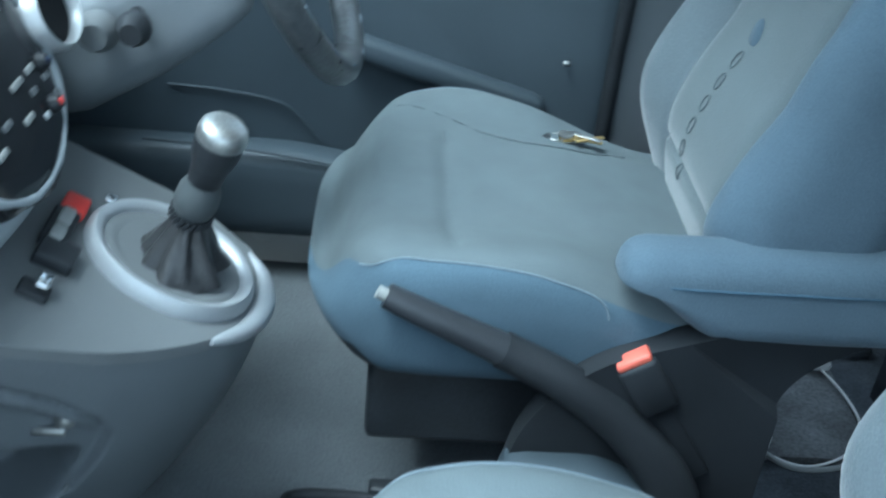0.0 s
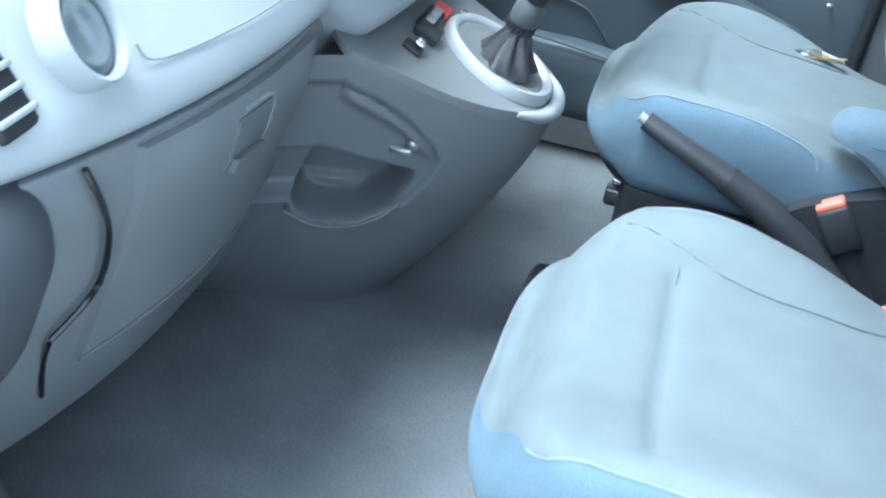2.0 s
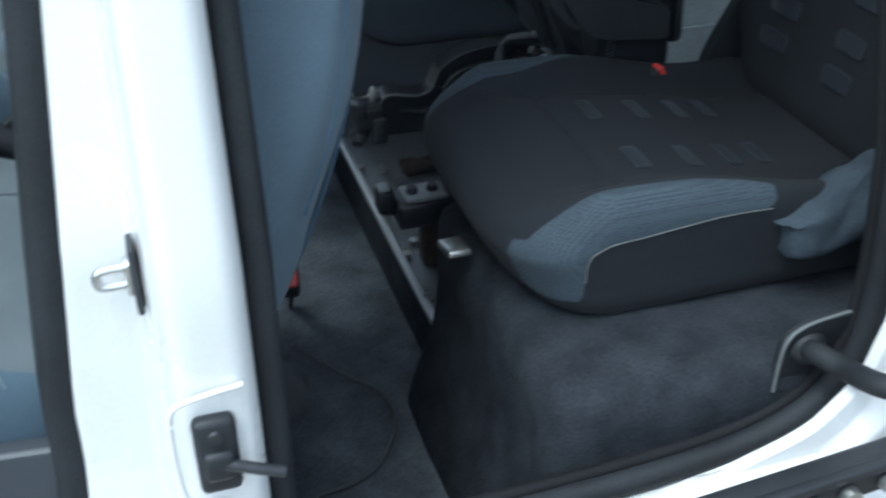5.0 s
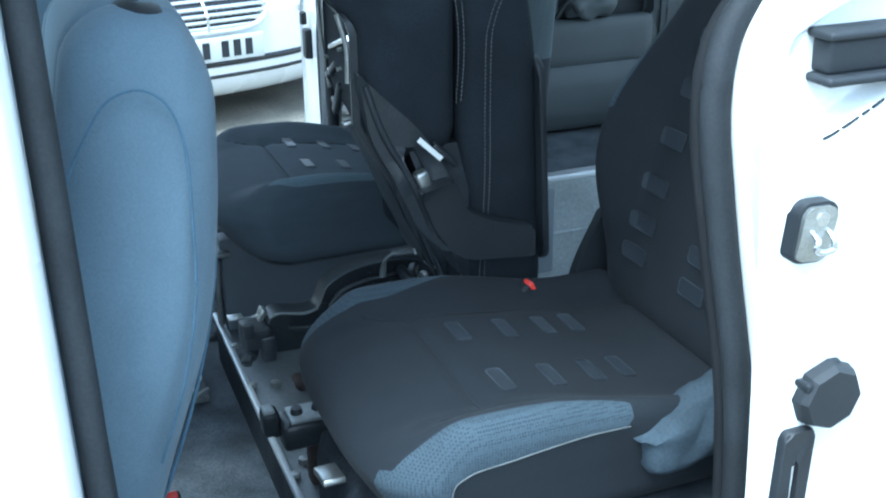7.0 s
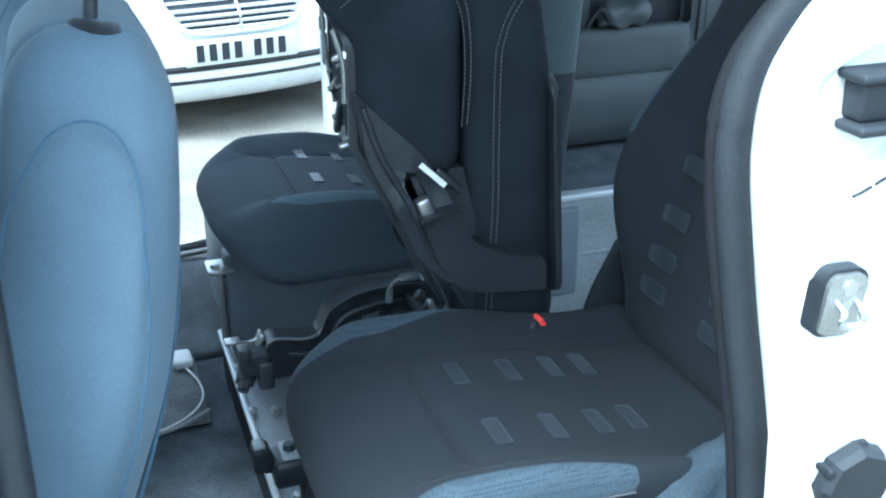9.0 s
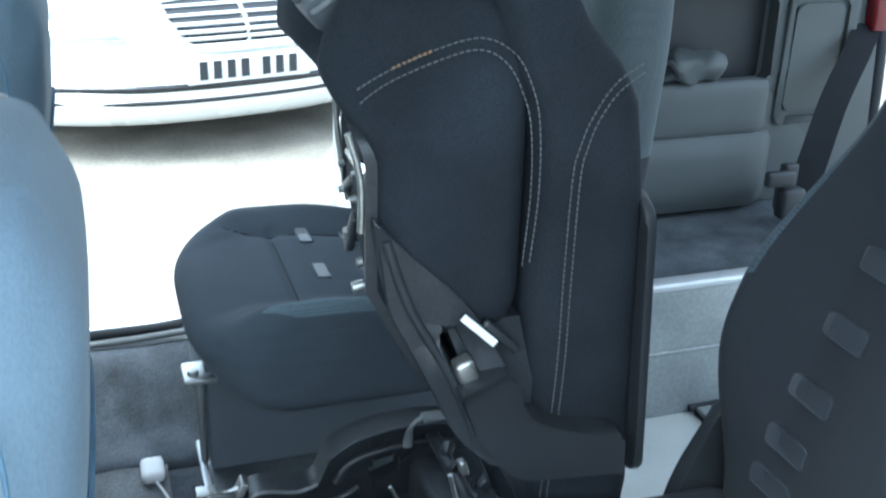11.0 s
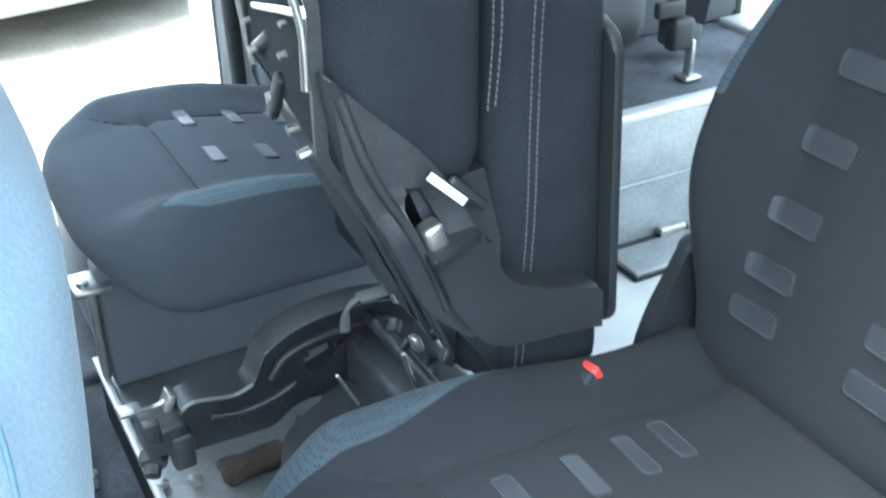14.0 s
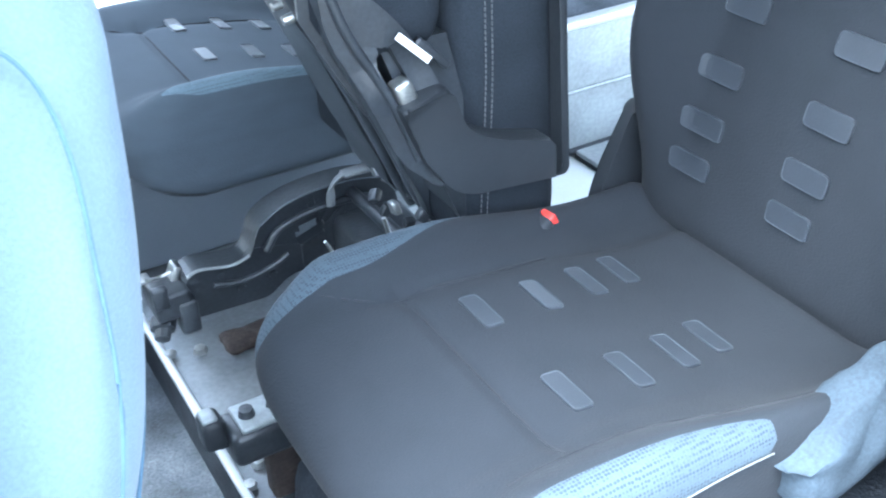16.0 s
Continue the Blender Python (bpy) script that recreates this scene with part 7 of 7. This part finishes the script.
part("plate_rim", tube([(-0.050, -0.012, -0.03), (-0.050, -0.013, 0.02), (-0.044, -0.013, 0.043), (-0.026, -0.013, 0.056), (0.010, -0.013, 0.062), (0.035, -0.013, 0.064)], 0.0022, 6, 6), PLAST_GREY, hose, "worn pale rim")
part("collar", lathe([(0.0, 0.012), (0.014, 0.012), (0.020, 0.004), (0.022, 0.0)], 18, Matrix.Translation((-0.017, -0.012, 0.024)) @ Matrix.Rotation(radians(90), 4, "X")), PLAST_BLACK, hose, "raised black collar")
part("hose", tube([(-0.017, -0.015, 0.024), (-0.024, -0.035, 0.036), (-0.014, -0.073, 0.04), (-0.022, -0.135, 0.07), (0.038, -0.155, 0.06)], 0.0125, 12, 6), RUBBER, hose)

mat_far = thing("floor_mat", "worn grey carpet mat behind the driver's seat", "floor mat", (0.55, 0.60, 0.362))
part("mat", soft_box(lin(-0.17, 0.10, 12), lin(-0.26, 0.22, 16), lin(0, 0.012, 1), 0.005, lambda o, p: Vector((o.x + 0.05 * ss(0.0, 0.22, o.y) * (o.x > 0) * -1, o.y, o.z + 0.004 * noise.noise(o * 18)))), MAT_GREY, mat_far)
plug = thing("plug_lead", "white plug with a thin pale lead on the mat", "cable", (0.622, 0.565, 0.378))
part("plug", soft_box(lin(-0.02, 0.02, 4), lin(-0.03, 0.03, 5), lin(0, 0.02, 3), 0.008), TAG_WHITE, plug, "white plug")
part("lead", tube([(0.0, -0.02, 0.006), (0.022, -0.09, 0.003), (0.020, -0.16, 0.003), (-0.022, -0.220, 0.003), (-0.093, -0.250, 0.003), (-0.150, -0.220, 0.003), (-0.20, -0.16, 0.004)], 0.0022, 6, 6), TAG_WHITE, plug)

clip = thing("wiring_plug", "red and white wiring plug hanging by the seat base", "plug", (0.372, 0.170, 0.560))
part("socket", block((0.016, 0.014, 0.034), (0.006, 0, 0.02), 0.004, Matrix.Rotation(radians(18), 4, "Y")), RED_SOFT, clip, "red plug")
part("shell", block((0.018, 0.016, 0.022), (0.010, -0.002, -0.004), 0.004), TAG_WHITE, clip, "white shell")
part("wire", tube([(0.004, 0.0, -0.012), (-0.012, -0.004, -0.026), (-0.035, -0.006, -0.036), (-0.05, -0.004, -0.05)], 0.004, 8, 5), RED_SOFT, clip, "red lead")
edge = thing("mat_lead", "black and white lead lying along the mat edge", "cable", (0.50, 0.33, 0.378))
part("lead", tube([(-0.10, -0.06, 0.10), (-0.05, 0.0, 0.03), (-0.029, 0.017, 0.004), (0.009, -0.020, 0.004), (0.076, -0.015, 0.004), (0.15, 0.03, 0.004)], 0.0042, 8, 6), PLAST_PALE, edge)

# ---- outside: the parked white saloon ----
car = thing("parked_car", "white saloon car parked facing the open door", "car", (1.205, 3.285, 0.0))
car.rotation_euler = (0, 0, radians(10.5))


def car_nose(o, p):
    """x across, y back from the bumper, z up."""
    x, y, z = o
    a = abs(x) / 0.9
    y += 0.28 * a ** 2.5 + 0.06 * ss(0.30, 0.14, z)
    y += 0.22 * ss(0.55, 0.73, z) * ss(0.5, 0.0, y) * 1.0
    z -= 0.06 * a ** 2 * ss(0.45, 0.72, z)
    z += 0.14 * ss(0.1, 1.4, y) * ss(0.45, 0.72, z)
    return Vector((x, y, z))


hull = part("body", soft_box(lin(-0.90, 0.90, 30), lin(0.0, 4.5, 30, 0.05, 0.1, 0.2, 0.3, 0.4), lin(0.14, 0.74, 20), 0.09, car_nose, None), WHITE, car, "glossy white bodywork")
part("cabin", soft_box(lin(-0.74, 0.74, 14), lin(1.35, 4.0, 16), lin(0.80, 1.42, 10), 0.16, lambda o, p: Vector((o.x * (1 - 0.22 * ss(0.9, 1.42, o.z)), o.y + 0.55 * ss(0.85, 1.42, o.z) * ss(2.4, 1.4, o.y) - 0.4 * ss(0.85, 1.42, o.z) * ss(3.0, 4.0, o.y), o.z)), None), WHITE, car)
part("windscreen", soft_box(lin(-0.62, 0.62, 10), lin(0, 0.02, 1), lin(0, 0.60, 6), 0.006, lambda o, p: Vector((o.x * (1 - 0.2 * o.z / 0.6), 1.42 + 0.55 * o.z / 0.6 + o.y - 0.05 + 0.08 * (o.x / 0.6) ** 2, 0.92 + 0.44 * o.z / 0.6))), SCREEN, car, "dark windscreen")


def on_nose(x, z, out=0.0):
    q = car_nose(Vector((x, 0.0, z)), None)
    return q + Vector((0, -out, 0))


gr = part("grille_surround", tube([on_nose(x, z, 0.012) for x, z in ((-0.32, 0.655), (0, 0.67), (0.32, 0.655), (0.28, 0.53), (0.20, 0.482), (0, 0.475), (-0.20, 0.482), (-0.28, 0.53), (-0.32, 0.655))], 0.012, 8, 5), WHITE, car, "pale grille surround")
part("grille_back", soft_box(lin(-0.31, 0.31, 10), lin(0, 0.01, 1), lin(0.48, 0.66, 6), 0.004, lambda o, p: on_nose(o.x * (0.75 + 0.25 * ss(0.48, 0.62, o.z)), o.z, 0.004 - o.y)), SCREEN, gr, "black grille opening")
for k in range(6):
    z = 0.4925 + 0.0285 * k
    w = 0.315 * (0.77 + 0.23 * ss(0.48, 0.62, z))
    part("grille_bar", tube([on_nose(x * w, z, 0.012) for x in (-1, -0.5, 0, 0.5, 1)], 0.0104, 8, 4), CHROME, gr, "chrome grille bar")
part("grille_spine", tube([on_nose(0, z, 0.02) for z in (0.48, 0.57, 0.665)], 0.008, 8, 4), CHROME, gr)
pl = part("number_plate", block((0.52, 0.012, 0.112), on_nose(0, 0.395, 0.018), 0.006), FLOOR_WHITE, car, "pale number plate")
x0 = -0.219
for k, gap in enumerate((0, 0, 0, 0, 0.033, 0, 0)):
    x0 += gap
    part("plate_bar", block((0.034, 0.003, 0.074), on_nose(0, 0.395, 0.026) + Vector((x0 + 0.025, 0, 0)), 0.0), PLAST_BLACK, pl)
    x0 += 0.0575
for z, w, r in ((0.325, 0.80, 0.016), (0.265, 0.78, 0.010)):
    part("intake", tube([on_nose(x * w, z, -0.004) for x in (-1, -0.6, -0.3, 0, 0.3, 0.6, 1)], r, 8, 5), SCREEN, car, "dark lower intake")
for s in (-1, 1):
    part("headlamp", soft_box(lin(-0.17, 0.17, 8), lin(-0.03, 0.03, 3), lin(-0.08, 0.08, 6), 0.028, lambda o, p, s=s: on_nose(s * 0.62 + o.x * 0.9, 0.58 + o.z * 0.9 + 0.03 * s * o.x, -0.01) + Vector((0, o.y, 0))), CHROME, car, "clear headlamp")
    w = part("wheel", lathe([(0.0, 0.02), (0.24, 0.03), (0.25, 0.08), (0.32, 0.09), (0.33, 0.0), (0.32, -0.10), (0.2, -0.1)], 32, Matrix.Translation((s * 0.80, 0.92, 0.33)) @ Matrix.Rotation(radians(90 * s), 4, "Y")), RUBBER, car, "black tyre")
    part("rim", lathe([(0.0, 0.035), (0.05, 0.04), (0.22, 0.05), (0.235, 0.085)], 24, Matrix.Translation((s * 0.80, 0.92, 0.33)) @ Matrix.Rotation(radians(90 * s), 4, "Y")), SILVER, w)
    part("door_mirror", soft_box(lin(-0.1, 0.1, 6), lin(-0.05, 0.05, 4), lin(-0.06, 0.06, 4), 0.04, None, None, Matrix.Translation((s * 0.98, 1.72, 0.98))), WHITE, car)

# palisade fence behind, with a dark van beyond
fence = thing("palisade_fence", "galvanised steel palisade fence with pointed pales", "fence", (7.2, 5.6, 0.0))
fd = Vector((0.35, -1.0, 0)).normalized()
pale = sheet([(-0.035, 0.06), (0.035, 0.06), (0.035, 1.72), (0.0, 1.82), (-0.035, 1.72)], [], "y", -0.006, 0.006)
first = part("pale", pale, GALV_FENCE, fence, "", False)
rot = Matrix.Rotation(math.atan2(fd.y, fd.x), 4, "Z")
first.matrix_local = Matrix.Translation(fd * -2.0) @ rot
for k in range(1, 44):
    c = first.copy()
    scene.collection.objects.link(c)
    c.matrix_local = Matrix.Translation(fd * (-2.0 + 0.155 * k)) @ rot
for z in (0.42, 1.5):
    part("rail", block((7.2, 0.04, 0.05), fd * 1.4 + Vector((0, 0, z)), 0.004, rot), GALV_FENCE, fence)
van2 = thing("dark_van", "dark blue van parked behind the fence", "van", (9.2, 6.2, 0))
part("body", soft_box(lin(-0.9, 0.9, 8), lin(-2.4, 2.4, 12), lin(0.35, 1.95, 10), 0.2), NAVY, van2)
for y in (-1.5, 1.5):
    part("wheel", lathe([(0, 0.1), (0.3, 0.1), (0.33, 0.0), (0.3, -0.1), (0, -0.1)], 24, Matrix.Translation((-0.8, y, 0.33)) @ Matrix.Rotation(radians(90), 4, "Y")), RUBBER, van2)
# tufts of dry grass along the fence
random.seed(11)
bm = bmesh.new()
for i in range(2600):
    t = random.uniform(-2, 5)
    p = Vector((7.2, 5.6, 0)) + fd * t + Vector((random.gauss(-0.55, 0.5), random.gauss(-0.1, 0.25), 0.0))
    h, a = random.uniform(0.03, 0.13), random.uniform(0, 6.28)
    d = Vector((math.cos(a), math.sin(a), 0))
    bm.faces.new([bm.verts.new(q) for q in (p - d * 0.006, p + d * 0.006, p + d.cross(Vector((0, 0, 1))) * 0.05 + Vector((0, 0, h)))])
tagged(part("grass", bm, GRASS, None, "", False), "dry grass and weeds along the fence foot", "grass", kind="stuff")
